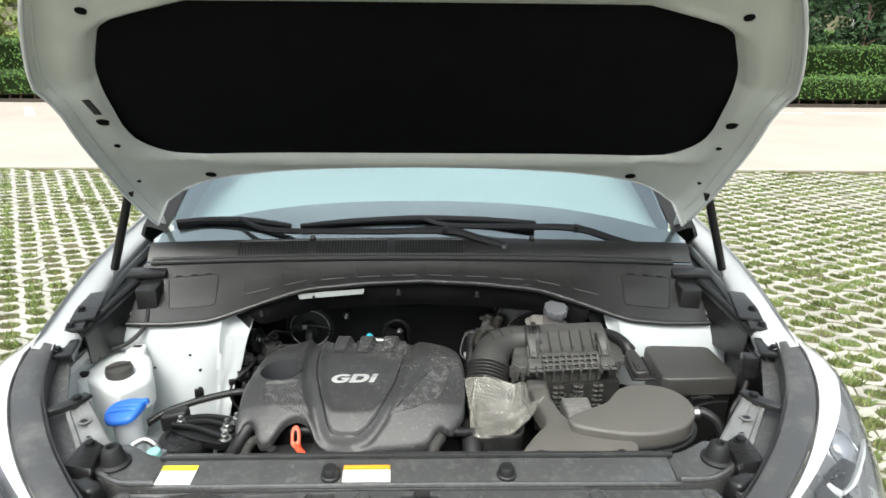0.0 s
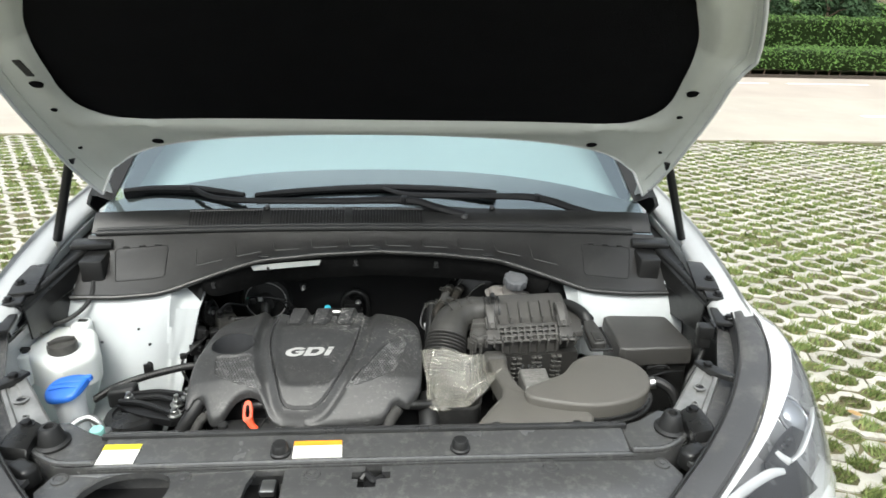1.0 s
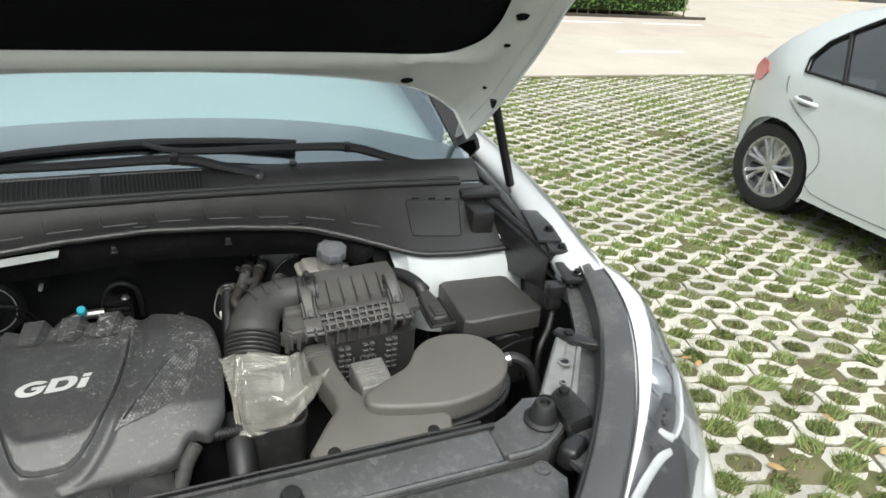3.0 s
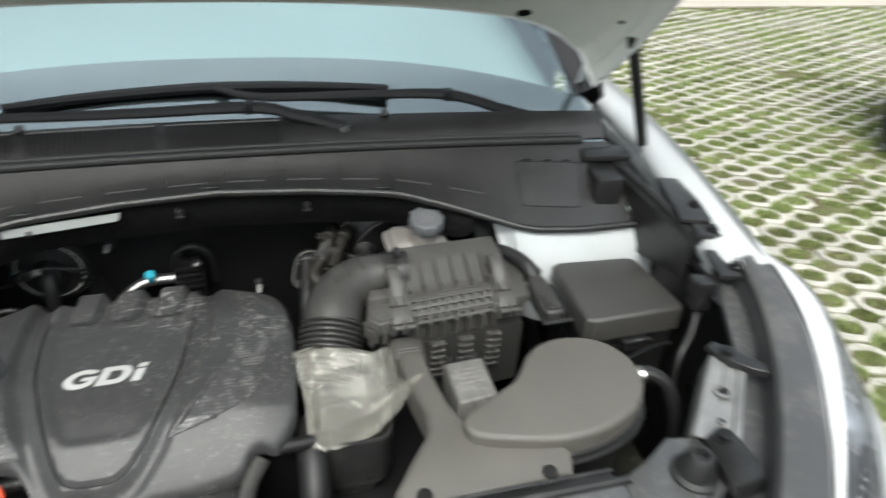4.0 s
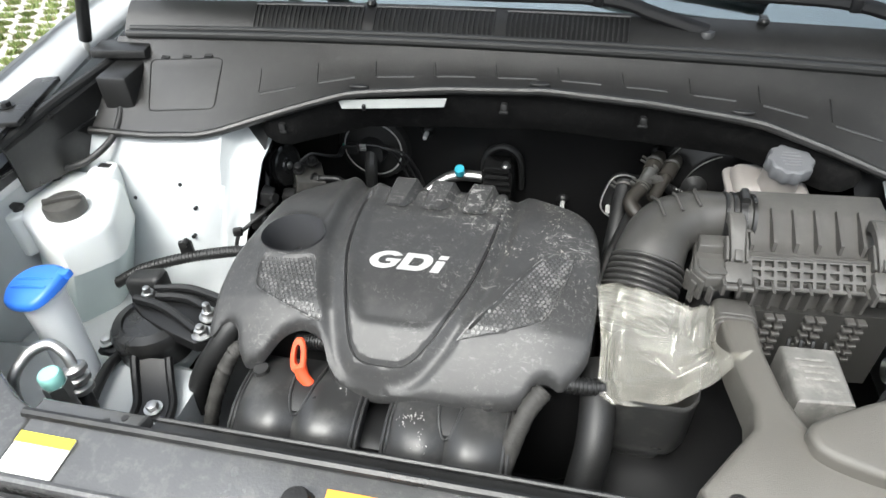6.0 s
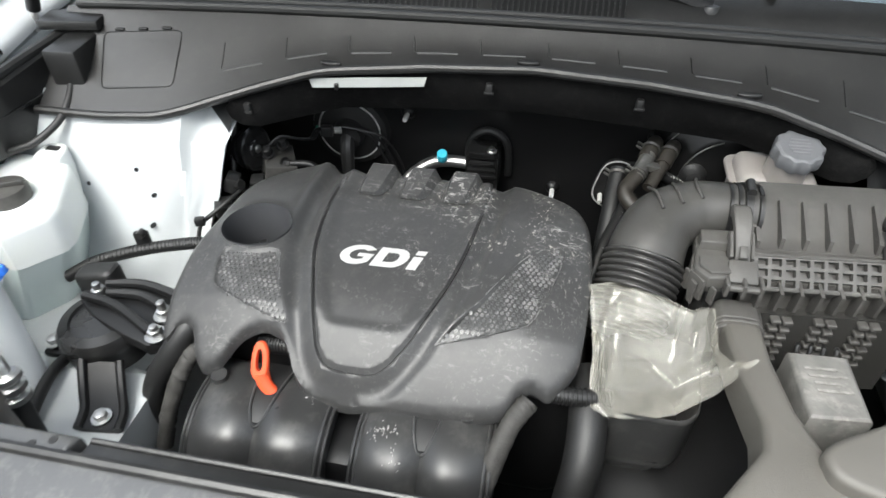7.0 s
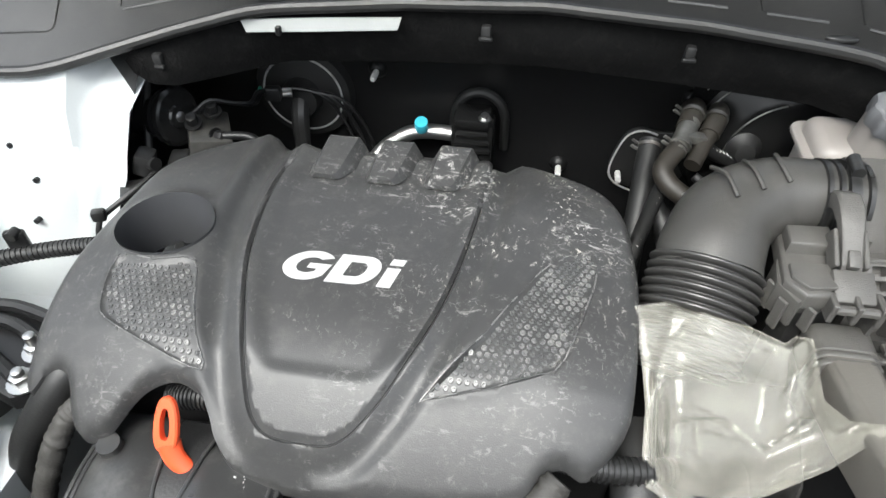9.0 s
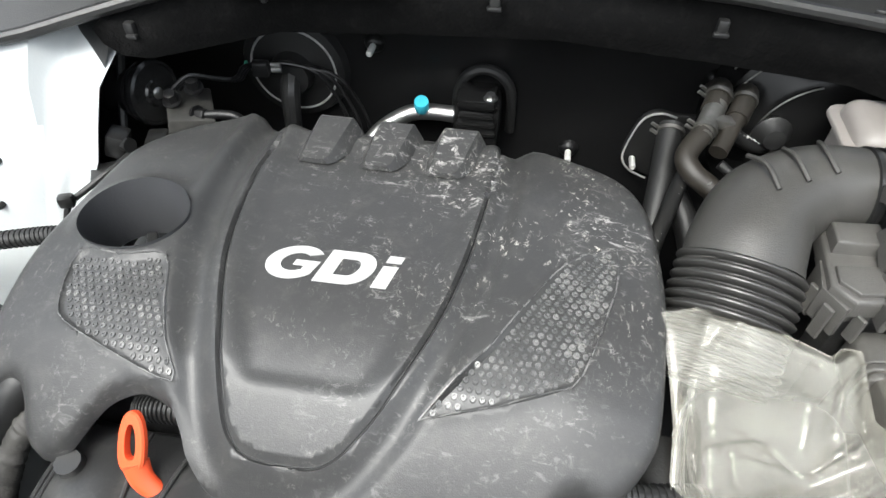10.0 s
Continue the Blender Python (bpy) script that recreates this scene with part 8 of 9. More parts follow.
def leaves(verts, faces, p, n, size, turn):
    """One leaf: a folded quad at p, facing n."""
    n = Vector(n).normalized()
    u = n.orthogonal().normalized()
    u.rotate(Matrix.Rotation(turn, 3, n))
    w = n.cross(u)
    b = len(verts)
    verts += [p - u * size, p + w * size * 0.45 + n * size * 0.2, p + u * size, p - w * size * 0.45 + n * size * 0.2]
    faces.append((b, b + 1, b + 2, b + 3))


def leaf_part(name, verts, faces, material, parent):
    base = root_of(parent).location
    me = bpy.data.meshes.new(name)
    me.from_pydata([v - base for v in verts], [], faces)
    me.materials.append(material)
    ob = new(name, me)
    ob.parent = parent
    return tagged(ob, kind="stuff")


def hedge(x0, x1, y0, y1, z0, z1, label, dense, size, stems=False):
    h = thing("hedge", ((x0 + x1) / 2, (y0 + y1) / 2, 0), label, "hedge", "clipped hedges")
    bm = B()
    nx = int((x1 - x0) / 0.5)
    rows = []
    for i in range(nx + 1):
        x = x0 + (x1 - x0) * i / nx
        e = min(1.0, 0.55 + 2.0 * min(x - x0, x1 - x) / (y1 - y0))
        yc, hw = (y0 + y1) / 2, (y1 - y0) / 2 * min(1, e)
        wob = 0.03 * noise.noise(V(x * 1.3, y0, 0))
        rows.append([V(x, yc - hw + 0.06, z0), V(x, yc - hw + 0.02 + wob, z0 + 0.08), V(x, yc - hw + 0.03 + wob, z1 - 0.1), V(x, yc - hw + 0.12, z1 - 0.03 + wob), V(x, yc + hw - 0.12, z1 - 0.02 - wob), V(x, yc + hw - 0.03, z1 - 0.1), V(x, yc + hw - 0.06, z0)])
    # added solid whose dark colour stands for the shaded inside
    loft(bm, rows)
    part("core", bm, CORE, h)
    vs, fs = [], []
    count = int((x1 - x0) * ((z1 - z0) + (y1 - y0) * 0.8) * dense)
    for _ in range(count):
        x = rnd.uniform(x0, x1)
        e = min(1.0, 0.55 + 2.0 * min(x - x0, x1 - x) / (y1 - y0))
        yc, hw = (y0 + y1) / 2, (y1 - y0) / 2 * e
        if rnd.random() < (z1 - z0) / ((z1 - z0) + (y1 - y0) * 0.8):
            z = rnd.uniform(z0, z1)
            p = V(x, yc - hw + rnd.uniform(-0.03, 0.05) + 0.04 * noise.noise(V(x * 3, z * 3, 1)), z)
            n = V(rnd.gauss(0, 0.5), -1, rnd.gauss(0.3, 0.5))
        else:
            p = V(x, rnd.uniform(yc - hw, yc + hw), z1 + rnd.uniform(-0.05, 0.03) + 0.04 * noise.noise(V(x * 2, y0, 5)))
            n = V(rnd.gauss(0, 0.5), rnd.gauss(-0.2, 0.5), 1)
        leaves(vs, fs, p, n, size * rnd.uniform(0.6, 1.3), rnd.uniform(0, 6.28))
    for xe in (x1,):
        for _ in range(int((y1 - y0) * (z1 - z0) * dense)):
            y, z = rnd.uniform(y0 + 0.2, y1 - 0.2), rnd.uniform(z0, z1)
            leaves(vs, fs, V(xe + rnd.uniform(-0.05, 0.08), y, z), V(1, rnd.gauss(0, 0.5), rnd.gauss(0.2, 0.5)), size * rnd.uniform(0.6, 1.3), rnd.uniform(0, 6.28))
    leaf_part("leaves", vs, fs, LEAF, h)
    if stems:
        x = x0 + 0.1
        while x < x1:
            bm = B()
            y = y0 + 0.12 + rnd.uniform(0, 0.1)
            cyl(bm, (x, y, -0.02), (x + rnd.uniform(-0.04, 0.04), y + 0.03, z0 + 0.12), 0.022, 0.014, 6)
            part("stem", bm, BARK, h)
            x += rnd.uniform(0.22, 0.4)
    return h


hedge(-16, 11.6, 11.75, 12.95, 0.16, 0.52, "low clipped green hedge on thin stems beside the road", 420, 0.032, True)
hedge(-16, 12.0, 13.1, 14.2, 0.0, 1.06, "taller clipped dark green hedge behind the low one", 300, 0.036)


def tree(x, y, h, r, material, label, clumps, per, size, kind="tree", cone=0.0, trunk=0.1):
    t = thing(kind, (x, y, 0), label, kind)
    bm = B()
    tube(bm, [V(x, y, -0.05), V(x + 0.05 * h * rnd.uniform(-1, 1), y, h * 0.4), V(x, y, h * 0.85)], [trunk, trunk * 0.7, trunk * 0.2], 8, 4)
    tr = part("trunk", bm, BARK, t)
    vs, fs = [], []
    for k in range(clumps):
        a, f = rnd.uniform(0, 6.28), rnd.uniform(0.04, 1.0)
        rr = r * ((1 - f) ** 0.7 if cone else math.sin(math.pi * min(0.98, 0.12 + 0.88 * f)) ** 0.6) * rnd.uniform(0.35, 1.0)
        c = V(x + rr * math.cos(a), y + rr * math.sin(a), h * (0.06 + 0.94 * f) if cone else h * (0.22 + 0.78 * f))
        if k % 7 == 0:
            bm = B()
            tube(bm, [V(x, y, c.z * 0.8), V(x, y, c.z * 0.8).lerp(c, 0.6) + V(0, 0, 0.05), c], [trunk * 0.3, trunk * 0.2, 0.006], 5, 2)
            part("limb", bm, BARK, t)
        cr = r * rnd.uniform(0.16, 0.30)
        for _ in range(per):
            d = V(rnd.gauss(0, 1), rnd.gauss(0, 1), rnd.gauss(0, 1)).normalized()
            q = c + Vector((d.x, d.y, d.z * (1.7 if cone else 0.9))) * cr * rnd.uniform(0.5, 1.0)
            leaves(vs, fs, q, d + V(0, -0.2, 0.5), size * rnd.uniform(0.6, 1.4), rnd.uniform(0, 6.28))
    leaf_part("crown", vs, fs, material, t)
    return t


for x, y, h, r in ((6.8, 16.0, 3.4, 1.0), (8.3, 15.4, 3.2, 0.9), (9.6, 16.3, 3.8, 1.0), (10.9, 15.6, 3.3, 0.9), (12.2, 16.6, 3.9, 1.1), (7.5, 17.4, 4.6, 1.2), (10.2, 17.8, 5.0, 1.3), (12.8, 18.2, 4.8, 1.3), (5.4, 16.6, 3.2, 1.0), (4.0, 17.2, 3.8, 1.1), (14.2, 16.4, 3.0, 0.9)):
    tree(x, y, h, r, DARKLEAF, "dense dark green conifer behind the hedges", 46, 42, 0.085, cone=1.0)
for x, y, h, r in ((-8.6, 16.0, 1.45, 0.8), (-10.0, 16.4, 1.5, 0.9), (-11.4, 16.2, 1.4, 0.8), (-7.2, 16.3, 1.4, 0.8), (-12.8, 16.8, 1.6, 0.9), (-5.6, 16.4, 1.4, 0.8)):
    tree(x, y, h, r, LEAF2, "yellow-green rounded shrub behind the hedges", 26, 40, 0.06, kind="shrub", trunk=0.03)
for x, y, h, r in ((-13.5, 21.0, 2.4, 1.3), (-16.5, 22.0, 2.6, 1.4)):
    tree(x, y, h, r, LEAF2, "pale green young tree far behind the hedges", 40, 40, 0.09, trunk=0.06)
# far side of the crossing road
VERGE = mat("verge_grass", (0.10, 0.13, 0.035), 0.95, var=0.35, scale=1.5, bump=0.7, bscale=30, spec=0.1)
bm = B()
sheet(bm, [[V(11.9 + 60 * k / 12, 11.7 + 0.0 * k, -0.004), V(13 + 60 * k / 12, 19.8 - 0.28 * 0 * k, -0.004)] for k in range(13)])
for f in bm.faces:
    f.normal_update()
solo("road_branch", bm, ROADM, "pale concrete branch road past the hedge end", "road", "structure", smooth=False)
bm = B()
loft(bm, [[V(12.2 + 50 * k / 10, 19.6 - 0.55 * k * 0.6, z) for z in (-0.02, 0.10)] + [V(12.2 + 50 * k / 10, 40, z) for z in (0.10, -0.02)] for k in range(11)])
solo("verge", bm, VERGE, "mown grass verge across the branch road", "verge", "structure", smooth=False)
KERBY, KERBB = mat("yellow_kerb", (0.30, 0.25, 0.12), 0.8, var=0.2), mat("black_kerb", (0.05, 0.05, 0.05), 0.8)
for k in range(40):
    x = 12.4 + 0.9 * k
    y = 19.6 - 0.066 * (x - 12.2) - 0.08
    kb = thing("kerb_stone", (x, y, 0), "painted kerb stone along the grass verge", "kerb", "kerb stones")
    bm = B()
    box(bm, (x, y, 0.055), (0.88, 0.14, 0.13), (0, 0, -3.8), 0.015)
    part("stone", bm, KERBY if (k // 2) % 2 else KERBB, kb)
for x, y, h, r, mt, lb in ((28.5, 23.5, 1.8, 1.6, REDLEAF, "dark red shrub on the verge"), (33, 25, 2.2, 1.9, REDLEAF, "dark red shrub on the verge"), (18, 24.5, 1.0, 1.0, LEAF2, "pale green shrub on the verge"), (22.5, 24, 1.2, 1.1, LEAF, "green shrub on the verge"), (26, 25, 1.1, 1.0, LEAF2, "pale green shrub on the verge")):
    tree(x, y, h, r, mt, lb, 24, 36, 0.10, kind="shrub", trunk=0.04)
for x, y, h, r in ((13, 28, 6.0, 2.6), (17, 29, 6.5, 2.8), (21, 28.5, 6.2, 2.7), (25, 29.5, 6.8, 2.9), (29.5, 29, 6.5, 2.8), (34, 30, 7.0, 3.0), (39, 30, 7.0, 3.0)):
    tree(x, y, h, r, DARKLEAF, "dark broad tree at the back of the verge", 60, 46, 0.16, trunk=0.16)
POLE = mat("pale_pole", (0.55, 0.55, 0.53), 0.6)
for x, y, h, r in ((21.6, 19.6, 6.0, 0.10), (17.6, 21.5, 5.0, 0.05), (14.6, 22.0, 3.0, 0.05), (27.8, 21.0, 2.6, 0.04), (28.6, 21.0, 2.6, 0.04)):
    pl = thing("lamp_post", (x, y, 0), "pale grey metal post on the grass verge", "post", "verge posts")
    bm = B()
    cyl(bm, (x, y, 0), (x, y, h), r, r * 0.7, 12)
    part("shaft", bm, POLE, pl)
    bm = B()
    cyl(bm, (x, y, 0.05), (x, y, 0.35), r * 1.6, r * 1.4, 12)
    part("foot", bm, POLE, pl)
hedge(13.2, 42.0, 20.6, 22.4, 0.05, 1.15, "dark green hedge along the far verge", 90, 0.10)
# painted marks on the road
PAINT = mat("road_paint", (0.66, 0.65, 0.62), 0.8, var=0.12, scale=6, bump=0.2)
for x0, x1, y in ((6.75, 8.05, 7.9), (4.2, 4.75, 8.2), (5.9, 7.0, 10.95), (7.4, 9.0, 10.95), (-3.0, -1.7, 7.9), (9.6, 11.2, 10.95)):
    bm = B()
    box(bm, ((x0 + x1) / 2, y, 0.0055), (x1 - x0, 0.11, 0.003))
    tagged(solo("road_mark", bm, PAINT, "white painted dash on the concrete road", "road marking", smooth=False), kind="structure")
bm = B()
sheet(bm, [[V(-7.35, 11.1, 0.007), V(-7.2, 11.1, 0.007)], [V(-6.75, 10.1, 0.007), V(-6.58, 10.1, 0.007)]])
tagged(solo("road_mark", bm, PAINT, "slanted white painted line by the hedge", "road marking", smooth=False), kind="structure")
bm = B()
REDDISH = mat("reddish_concrete", (0.36, 0.315, 0.27), 0.9, var=0.08, scale=1.2, bump=0.3)
sheet(bm, [[V(x, y, 0.0052) for y in (9.4, 11.72)] for x in (-30, 0, 11.8)])
solo("road_band", bm, REDDISH, "faded reddish strip of concrete before the hedge", "road", "structure", smooth=False)
bm = B()
box(bm, (-2, 11.73, 0.03), (28, 0.06, 0.07))
solo("hedge_edging", bm, mat("soil_edge", (0.05, 0.04, 0.03), 0.95), "low dark soil edging below the hedge", "edging", "structure", smooth=False)

# ---- silver car parked alongside ----
SILVER = mat("silver_paint", (0.60, 0.635, 0.625), 0.38, metal=0.15, var=0.01, bump=0.0, coat=0.5, rvar=0.0)
TINT = glass("tinted_glass", (0.55, 0.56, 0.58), 0.02, 2.3)
SX, SY = 3.79, 2.34
car2 = thing("car", (4.69, 0.9, 0), "silver hatchback parked on the grass pavers alongside", "car")


def side_x(y, z):
    t = (z - 0.62) / 0.5
    x = SX + 0.02 * t * t + 0.25 * max(0.0, z - 0.93) ** 1.15
    x += 0.75 * max(0.0, y - 2.36) ** 1.6 + 0.6 * max(0.0, -0.7 - y) ** 1.8
    return x + 0.010 * math.exp(-((z - 0.80) / 0.035) ** 2)


YS2 = (-1.22, -1.10, -0.60, 0.0, 0.55, 1.0, 1.5, 1.9, 2.2, 2.5, 2.72, 2.80)
top2 = lambda y: lerp(YS2, (0.62, 0.74, 0.88, 0.96, 1.24, 1.40, 1.46, 1.43, 1.34, 1.14, 0.97, 0.90), y)
arch = lambda cy: [(cy + 0.345 * math.cos(t), 0.31 + 0.345 * math.sin(t)) for t in [math.pi * (-0.12 + 1.24 * k / 16) for k in range(17)]]
outl = [(y, lerp((-1.22, -0.9, 2.4, 2.8), (0.30, 0.22, 0.22, 0.34), y)) for y in (-1.22, -1.0)]
for cy in (SY - 2.71, SY):
    a = list(reversed(arch(cy)))
    outl += [(a[0][0] - 0.005, 0.22)] + a + [(a[-1][0] + 0.005, 0.22)]
outl += [(2.74, 0.34), (2.80, 0.5), (2.80, 0.8), (2.76, 0.93)]
outl += [(y, top2(y)) for y in (2.6, 2.5, 2.35, 2.2, 2.05, 1.9, 1.7, 1.5, 1.2, 1.0, 0.75, 0.55, 0.3, 0.0, -0.3, -0.6, -0.9, -1.1, -1.22)]
belt = lambda y: 0.955 + 0.02 * (y - 1.0)
def wtop(y):
    return top2(y) - 0.07
WIN = [[(y, belt(y)) for y in (1.50, 2.0, 2.26)] + [(2.27, 1.06), (2.20, 1.17), (2.08, 1.26)] + [(y, wtop(y)) for y in (1.95, 1.75, 1.50)],
       [(y, belt(y)) for y in (0.42, 0.9, 1.40)] + [(y, wtop(y)) for y in (1.40, 1.2, 1.0, 0.8, 0.6)]]
for s in (1, -1):
    def place(bm):
        for v in bm.verts:
            y, z = v.co.x, v.co.y
            x = side_x(y, z) + v.co.z
            v.co = V(x if s > 0 else 9.38 - x, y, z)
        return bm
    bm = B()
    plate(bm, outl, WIN, 0.0, -0.03, 0.09)
    side = part("side_panel", place(bm), SILVER, car2, angle=50)
    for w in WIN:
        bm = B()
        plate(bm, w, [], 0.012, 0.0, 0.12)
        part("window", place(bm), TINT, car2)
        bm = B()
        tube(bm, [V(p[0], p[1], -0.004) for p in w + w[:1]], 0.010, 6, 0)
        part("window_trim", place(bm), BLACK, car2)
    bm = B()
    tube(bm, [V(1.98, 0.96, 0.0), V(2.10, 1.24, 0.0)], 0.012, 6, 1)
    part("window_post", place(bm), BLACK, car2)
    for y in (2.18, 1.10):
        bm = B()
        tube(bm, [V(y - 0.085, 0.800, 0.0), V(y - 0.04, 0.808, -0.032), V(y + 0.04, 0.812, -0.032), V(y + 0.085, 0.812, 0.0)], 0.013, 8, 4)
        part("door_handle", place(bm), SILVER, car2)
        bm = B()
        plate(bm, oval(y + 0.01, 0.808, 0.075, 0.034, 16), [], 0.0 - 0.002, 0.0)
        part("handle_recess", place(bm), mat("recess_grey", (0.12, 0.12, 0.12), 0.4), car2)
    for line in ([(2.36, 0.93), (2.33, 0.82), (2.20, 0.72), (2.02, 0.62), (1.95, 0.48), (1.93, 0.28), (1.0, 0.28), (0.45, 0.28)], [(1.45, 0.95), (1.43, 0.6), (1.40, 0.28)], [(0.40, 0.94), (0.36, 0.6), (0.42, 0.28)]):
        bm = B()
        tube(bm, [V(p[0], p[1], 0.001) for p in line], 0.005, 6, 4)
        part("door_seam", place(bm), mat("seam_grey", (0.18, 0.19, 0.19), 0.5), car2)
    bm = B()
    rows = [[V(y, z + 0.045 * math.sin(math.pi * k / 6), -0.012) for y, z in ((2.66, 0.80), (2.73, 0.82), (2.78, 0.84))] for k in range(7)]
    plate(bm, [(2.58, 0.905), (2.66, 0.83), (2.79, 0.80), (2.80, 0.90), (2.72, 0.975), (2.62, 0.96)], [], -0.008, -0.01)
    part("tail_lamp", place(bm), mat("red_lens", (0.5, 0.02, 0.03), 0.15, bump=0.0, coat=0.5), car2)
    for cy in (SY - 2.71, SY):
        cx = 3.94 if s > 0 else 9.38 - 3.94
        bm = B()
        tyre(bm, (cx, cy, 0.31), 0.31, 0.205)
        wh = part("wheel", bm, RUBBER, car2)
        bm = B()
        rim(bm, (cx, cy, 0.31), -s, 0.215, 0.19, 7)
        part("rim", bm, RIMM, wh)
        bm = B()
        cyl(bm, (cx + 0.03 * s, cy, 0.31), (cx + 0.13 * s, cy, 0.31), 0.345, n=32)
        part("wheel_well", bm, BLACK, car2)
bm = B()
ys = (-1.22, -1.10, -0.85, -0.6, -0.3, 0.0, 0.3, 0.55, 0.75, 1.0, 1.2, 1.5, 1.7, 1.9, 2.05, 2.2, 2.35, 2.5, 2.6, 2.76)
rows = []
for y in ys:
    z = top2(y) if y < 2.7 else 0.93
    a = side_x(y, z) + 0.002
    w = 4.69 - a
    rows.append([V(a + w * 2 * k / 10, y + 0.28 * math.sin(math.pi * k / 10) * step(2.0, 2.8, y) - 0.15 * math.sin(math.pi * k / 10) * step(-0.6, -1.2, y), z + 0.05 * math.sin(math.pi * k / 10) ** 0.6) for k in range(11)])
a = side_x(2.80, 0.6)
rows += [[V(a + (4.69 - a) * 2 * k / 10, 2.80 + 0.30 * math.sin(math.pi * k / 10), z) for k in range(11)] for z in (0.80, 0.55, 0.34)]
sheet(bm, rows, 0.02, (0, 0, -1))
part("roof_and_rear", bm, SILVER, car2)
bm = B()
a = side_x(-1.22, 0.5)
sheet(bm, [[V(a + (4.69 - a) * 2 * k / 10, -1.22 - 0.15 * math.sin(math.pi * k / 10), z) for k in range(11)] for z in (0.62, 0.45, 0.28)], 0.02, (0, 1, 0))
part("front_bumper", bm, SILVER, car2)
bm = B()
box(bm, (4.69, 0.8, 0.24), (1.6, 3.7, 0.08), bevel=0.02)
box(bm, (4.69, 0.9, 0.75), (1.3, 2.4, 0.35), bevel=0.1)
part("underbody", bm, BLACK, car2)

# ---- grass pavers ----
CONC = mat("paver_concrete", (0.385, 0.37, 0.325), 0.92, var=0.22, scale=5, bump=0.8, bscale=120, dust=(0.13, 0.115, 0.07), dscale=11, damount=0.75, island=0.16)
U, W = Vector((0.951, -0.310, 0)), Vector((0.310, 0.951, 0))
PU, PW = 0.2115, 0.181
ground_pave = thing("paving", (0, 0, 0), "weathered concrete grass pavers with grass growing through", "paving", kind="structure")
L = PU / 2


def paver(seed):
    """One worn two-hole block; edges are chipped a little differently by seed."""
    r = random.Random(seed)
    j = lambda k=0.003: r.uniform(-k, k)
    def hole(cx):
        return [(cx + x + j(), y + j()) for x, y in ((-0.068, -0.010), (-0.048, -0.042), (0.0, -0.047), (0.046, -0.043), (0.067, -0.012), (0.068, 0.010), (0.048, 0.042), (0.0, 0.047), (-0.046, 0.043), (-0.067, 0.012))]
    half = [(-1.97 * L, 0.036), (-1.68 * L, 0.049), (-1.42 * L, 0.080), (-1.0 * L, 0.086), (-0.58 * L, 0.080), (-0.34 * L, 0.050), (0.0, 0.040), (0.34 * L, 0.050), (0.58 * L, 0.080), (1.0 * L, 0.086), (1.42 * L, 0.080), (1.68 * L, 0.049), (1.97 * L, 0.036)]
    rim = [(x + j(), y + j()) for x, y in half] + [(-x + j(), -y + j()) for x, y in half]
    bm = B()
    plate(bm, ccw(rim), [hole(-L), hole(L)], lambda x, y: j(0.0025), 0.035)
    return finish(bm, "paver", CONC, smooth=False)


kinds = [paver(k) for k in range(6)]
turn = Matrix.Rotation(math.atan2(U.y, U.x), 4, "Z")
cells = []
for i in range(-60, 61):
    for j in range(-60, 61):
        c = U * (2 * PU * i + (PU if j % 2 else 0)) + W * (PW * j) + U * 0.022 + W * 0.101
        if c.y > EDGE - 0.1 or c.y < -3.5 or abs(c.x) > 14 or (abs(c.x) < 0.86 and -0.3 < c.y < 4.2):
            continue
        cells.append(c)
cells.sort(key=lambda c: (abs(c.x - 1.9) ** 2 + (c.y - 0.6) ** 2))
near, far = cells[:300], cells[300:]


def sunk(c):
    """Blocks lie a little uneven; in a few spots soil has washed over them."""
    return -0.003 + rnd.uniform(-0.004, 0.004) - 0.018 * max(0.0, noise.noise(V(c.x * 1.7, c.y * 1.7, 9)) - 0.25)


for c in near:
    p = new("paver", kinds[rnd.randrange(6)])
    p.parent = ground_pave
    p.matrix_basis = Matrix.Translation(c + V(0, 0, sunk(c))) @ turn @ Matrix.Rotation(rnd.uniform(-0.03, 0.03), 4, "Z") @ Matrix.Rotation(rnd.uniform(-0.03, 0.03), 4, "X") @ Matrix.Rotation(rnd.uniform(-0.02, 0.02), 4, "Y")
shapes = [([v.co.copy() for v in k.vertices], [tuple(f.vertices) for f in k.polygons]) for k in kinds]
vs, fs = [], []
for c in far:
    src, fac = shapes[rnd.randrange(6)]
    m = Matrix.Translation(c + V(0, 0, sunk(c))) @ turn @ Matrix.Rotation(rnd.uniform(-0.03, 0.03), 4, "Z")
    b = len(vs)
    vs += [m @ v for v in src]
    fs += [tuple(b + i for i in f) for f in fac]
leaf_part("far_pavers", vs, fs, CONC, ground_pave)


def blade_mat(name, lo, hi):
    m = mat(name, lo, 0.7, var=0.2, scale=3, bump=0.0, spec=0.3)
    n, l = m.node_tree.nodes, m.node_tree.links
    g = n.new("ShaderNodeNewGeometry")
    r = n.new("ShaderNodeValToRGB")
    r.color_ramp.elements[0].color, r.color_ramp.elements[1].color = (*lo, 1), (*hi, 1)
    l.new(g.outputs["Random Per Island"], r.inputs["Fac"])
    l.new(r.outputs["Color"], n["Principled BSDF"].inputs["Base Color"])
    return m


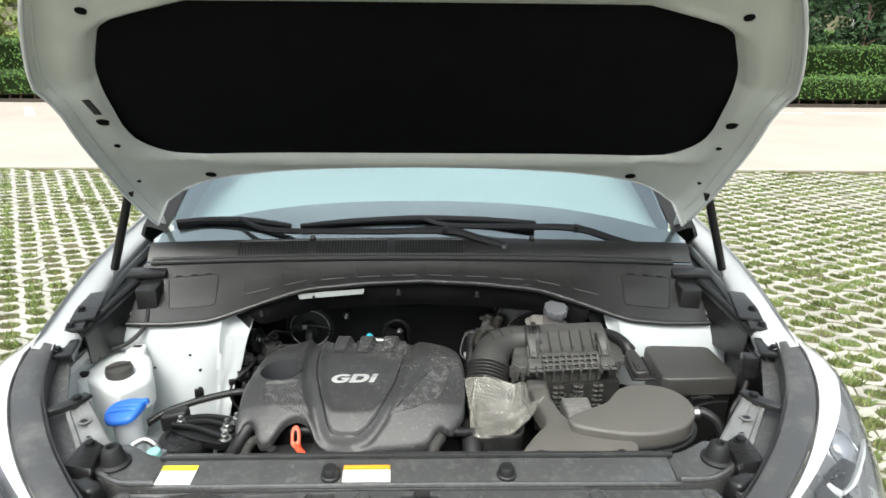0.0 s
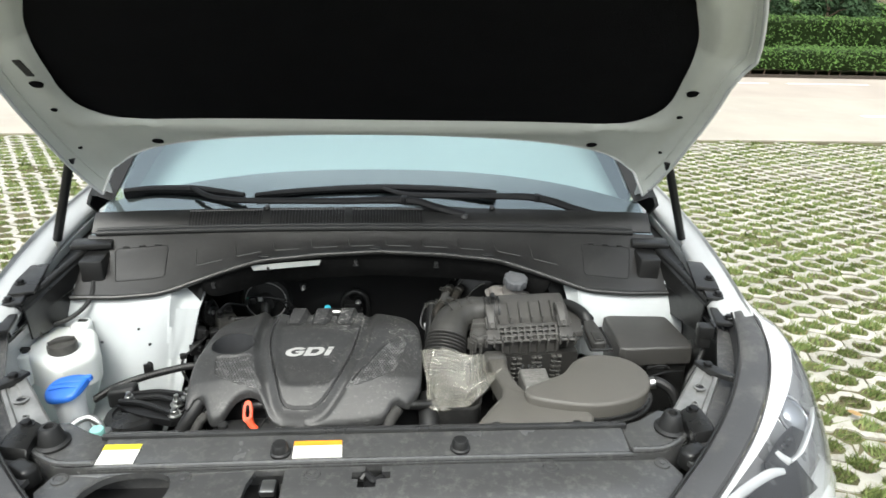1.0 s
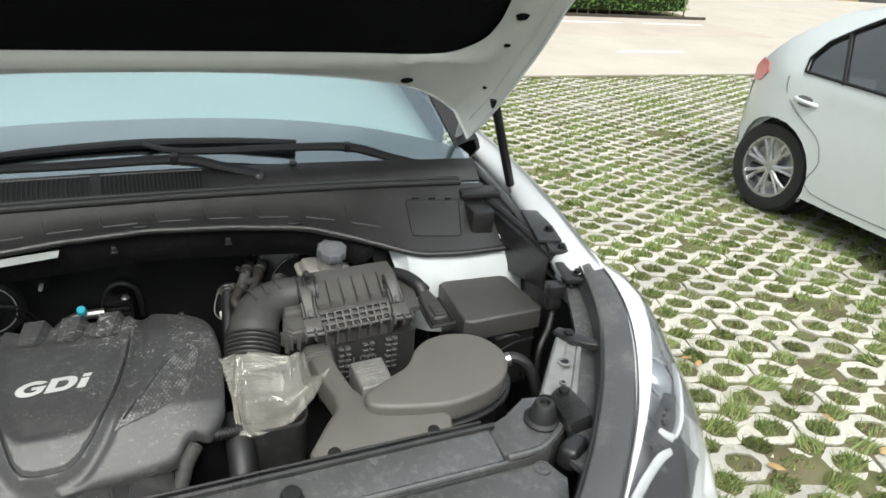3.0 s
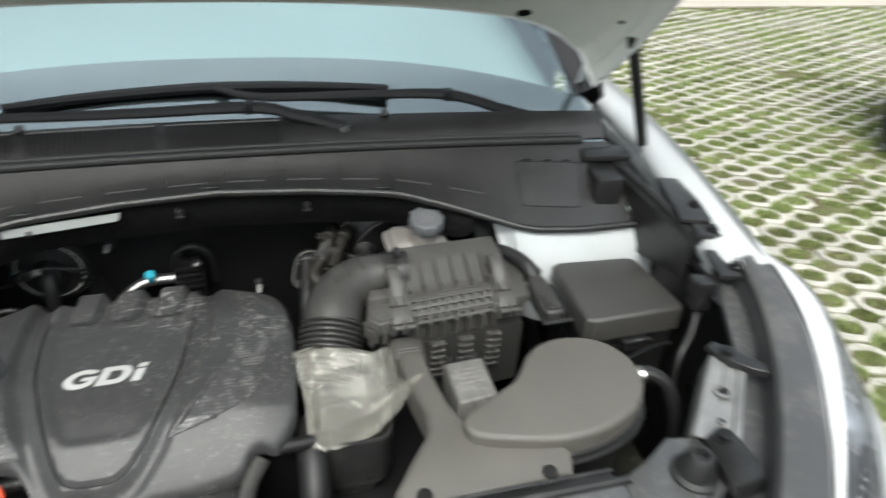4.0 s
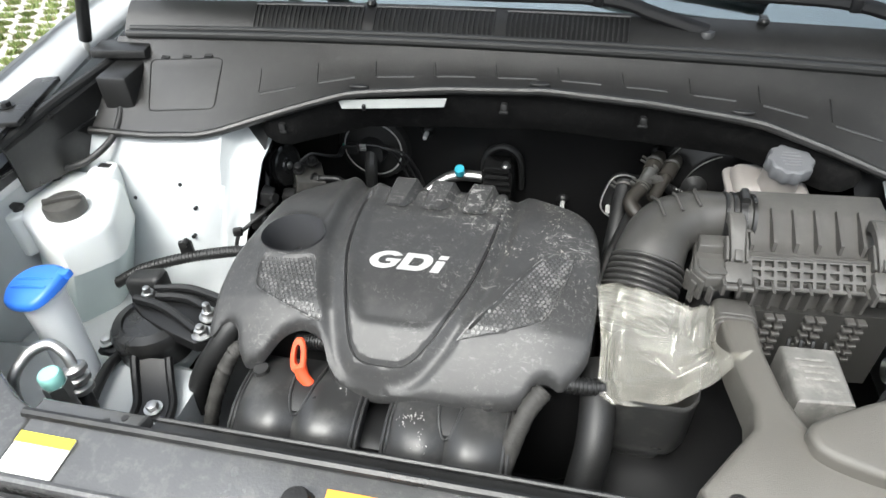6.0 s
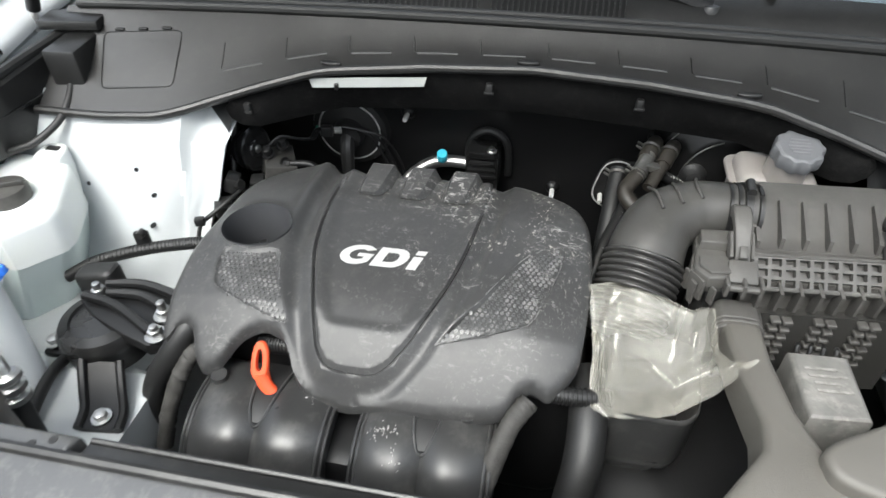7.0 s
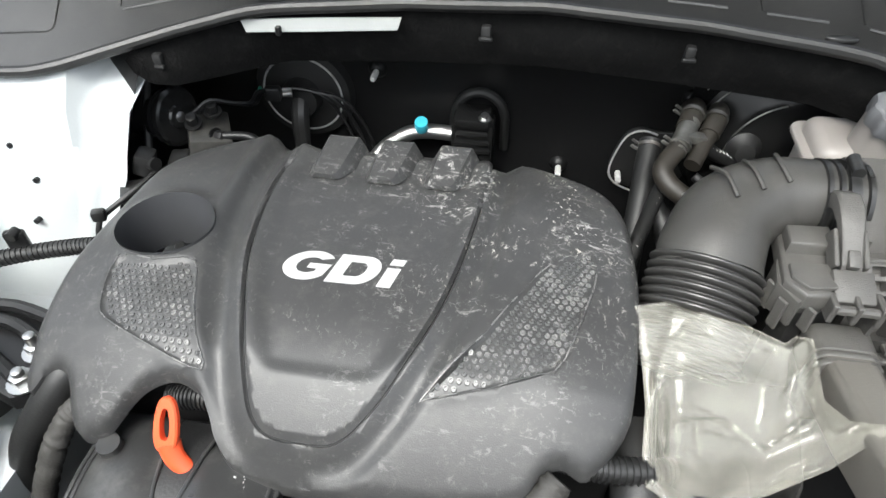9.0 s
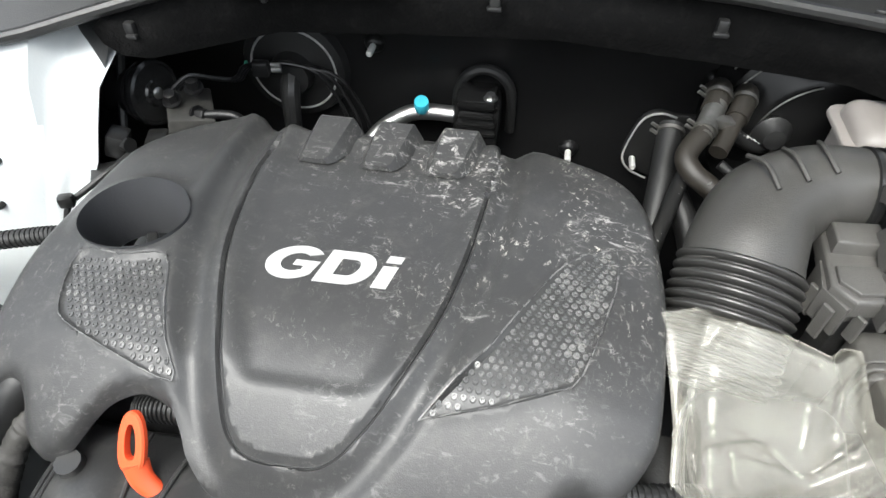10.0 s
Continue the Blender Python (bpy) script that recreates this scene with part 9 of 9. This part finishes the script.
scuffs(CONC, (0.115, 0.10, 0.06), 2.5, 22.0, 0.85, (1, 1, 1))
GRASS = blade_mat("grass_blade", (0.105, 0.16, 0.042), (0.26, 0.305, 0.11))
STRAW = blade_mat("dry_grass", (0.16, 0.13, 0.06), (0.36, 0.31, 0.16))
vs, fs, vd, fd = [], [], [], []
for c in cells:
    d = math.hypot(c.x - 0.9 * math.copysign(1, c.x), c.y - 0.2)
    wide = 0.0026 + 0.0009 * d
    n = 235 / (1 + 0.55 * d)
    tall = 1.0 / (1 + 0.14 * max(0.0, d - 1.2))
    for hx, hy, rx, ry, k in ((-L, 0, 0.062, 0.042, 1.0), (L, 0, 0.062, 0.042, 1.0), (0, PW / 2, 0.059, 0.042, 1.0), (2 * L, PW / 2, 0.059, 0.042, 1.0)):
        q0 = c + U * hx + W * hy
        lush = 0.80 + 0.75 * noise.noise(V(q0.x * 1.3, q0.y * 1.3, 3)) + rnd.gauss(0, 0.28)
        side = V(rnd.gauss(0, 0.3), rnd.gauss(0, 0.3), 0)
        for _ in range(int(n * k * max(0.1, min(1.25, lush)))):
            a, q = rnd.uniform(0, 6.28), math.sqrt(rnd.random())
            p = q0 + U * (rx * q * math.cos(a)) + W * (ry * q * math.sin(a)) + V(0, 0, -0.010)
            h = rnd.uniform(0.016, 0.052) * tall * (0.7 + 0.4 * max(0, lush))
            lean = (V(rnd.gauss(0, 0.40), rnd.gauss(0, 0.40), 1) + side) * h
            t = rnd.uniform(0, 6.28)
            sd = V(math.cos(t), math.sin(t), 0) * wide
            dry = rnd.random() < 0.16
            av, af = (vd, fd) if dry else (vs, fs)
            b = len(av)
            av += [p - sd, p + sd, p + lean * (0.6 if dry else 1.0)]
            af.append((b, b + 1, b + 2))
grass = thing("grass", (0, 0, 0), "short green grass tufts growing in the paver holes", "grass", kind="stuff")
leaf_part("blades", vs, fs, GRASS, grass)
leaf_part("dry_blades", vd, fd, STRAW, grass)
DRY = mat("dry_leaf", (0.35, 0.22, 0.09), 0.8, var=0.3, scale=20, bump=0.0)
for k in range(16):
    bm = B()
    p = V(rnd.uniform(1.0, 2.6), rnd.uniform(-0.6, 1.4), 0.02)
    a = rnd.uniform(0, 6.28)
    u, w = V(math.cos(a), math.sin(a), 0.1), V(-math.sin(a), math.cos(a), 0.15)
    sheet(bm, [[p - u * 0.03, p - u * 0.015 + w * 0.012, p + u * 0.01 + w * 0.014, p + u * 0.035], [p - u * 0.03 + V(0, 0, 0.001), p - u * 0.012 + V(0, 0, 0.004), p + u * 0.012 + V(0, 0, 0.004), p + u * 0.035 + V(0, 0, 0.001)], [p - u * 0.03, p - u * 0.015 - w * 0.012, p + u * 0.01 - w * 0.014, p + u * 0.035]])
    tagged(solo("fallen_leaf", bm, DRY, "dry tan fallen leaf lying on the pavers", "leaf", group="fallen leaves"))
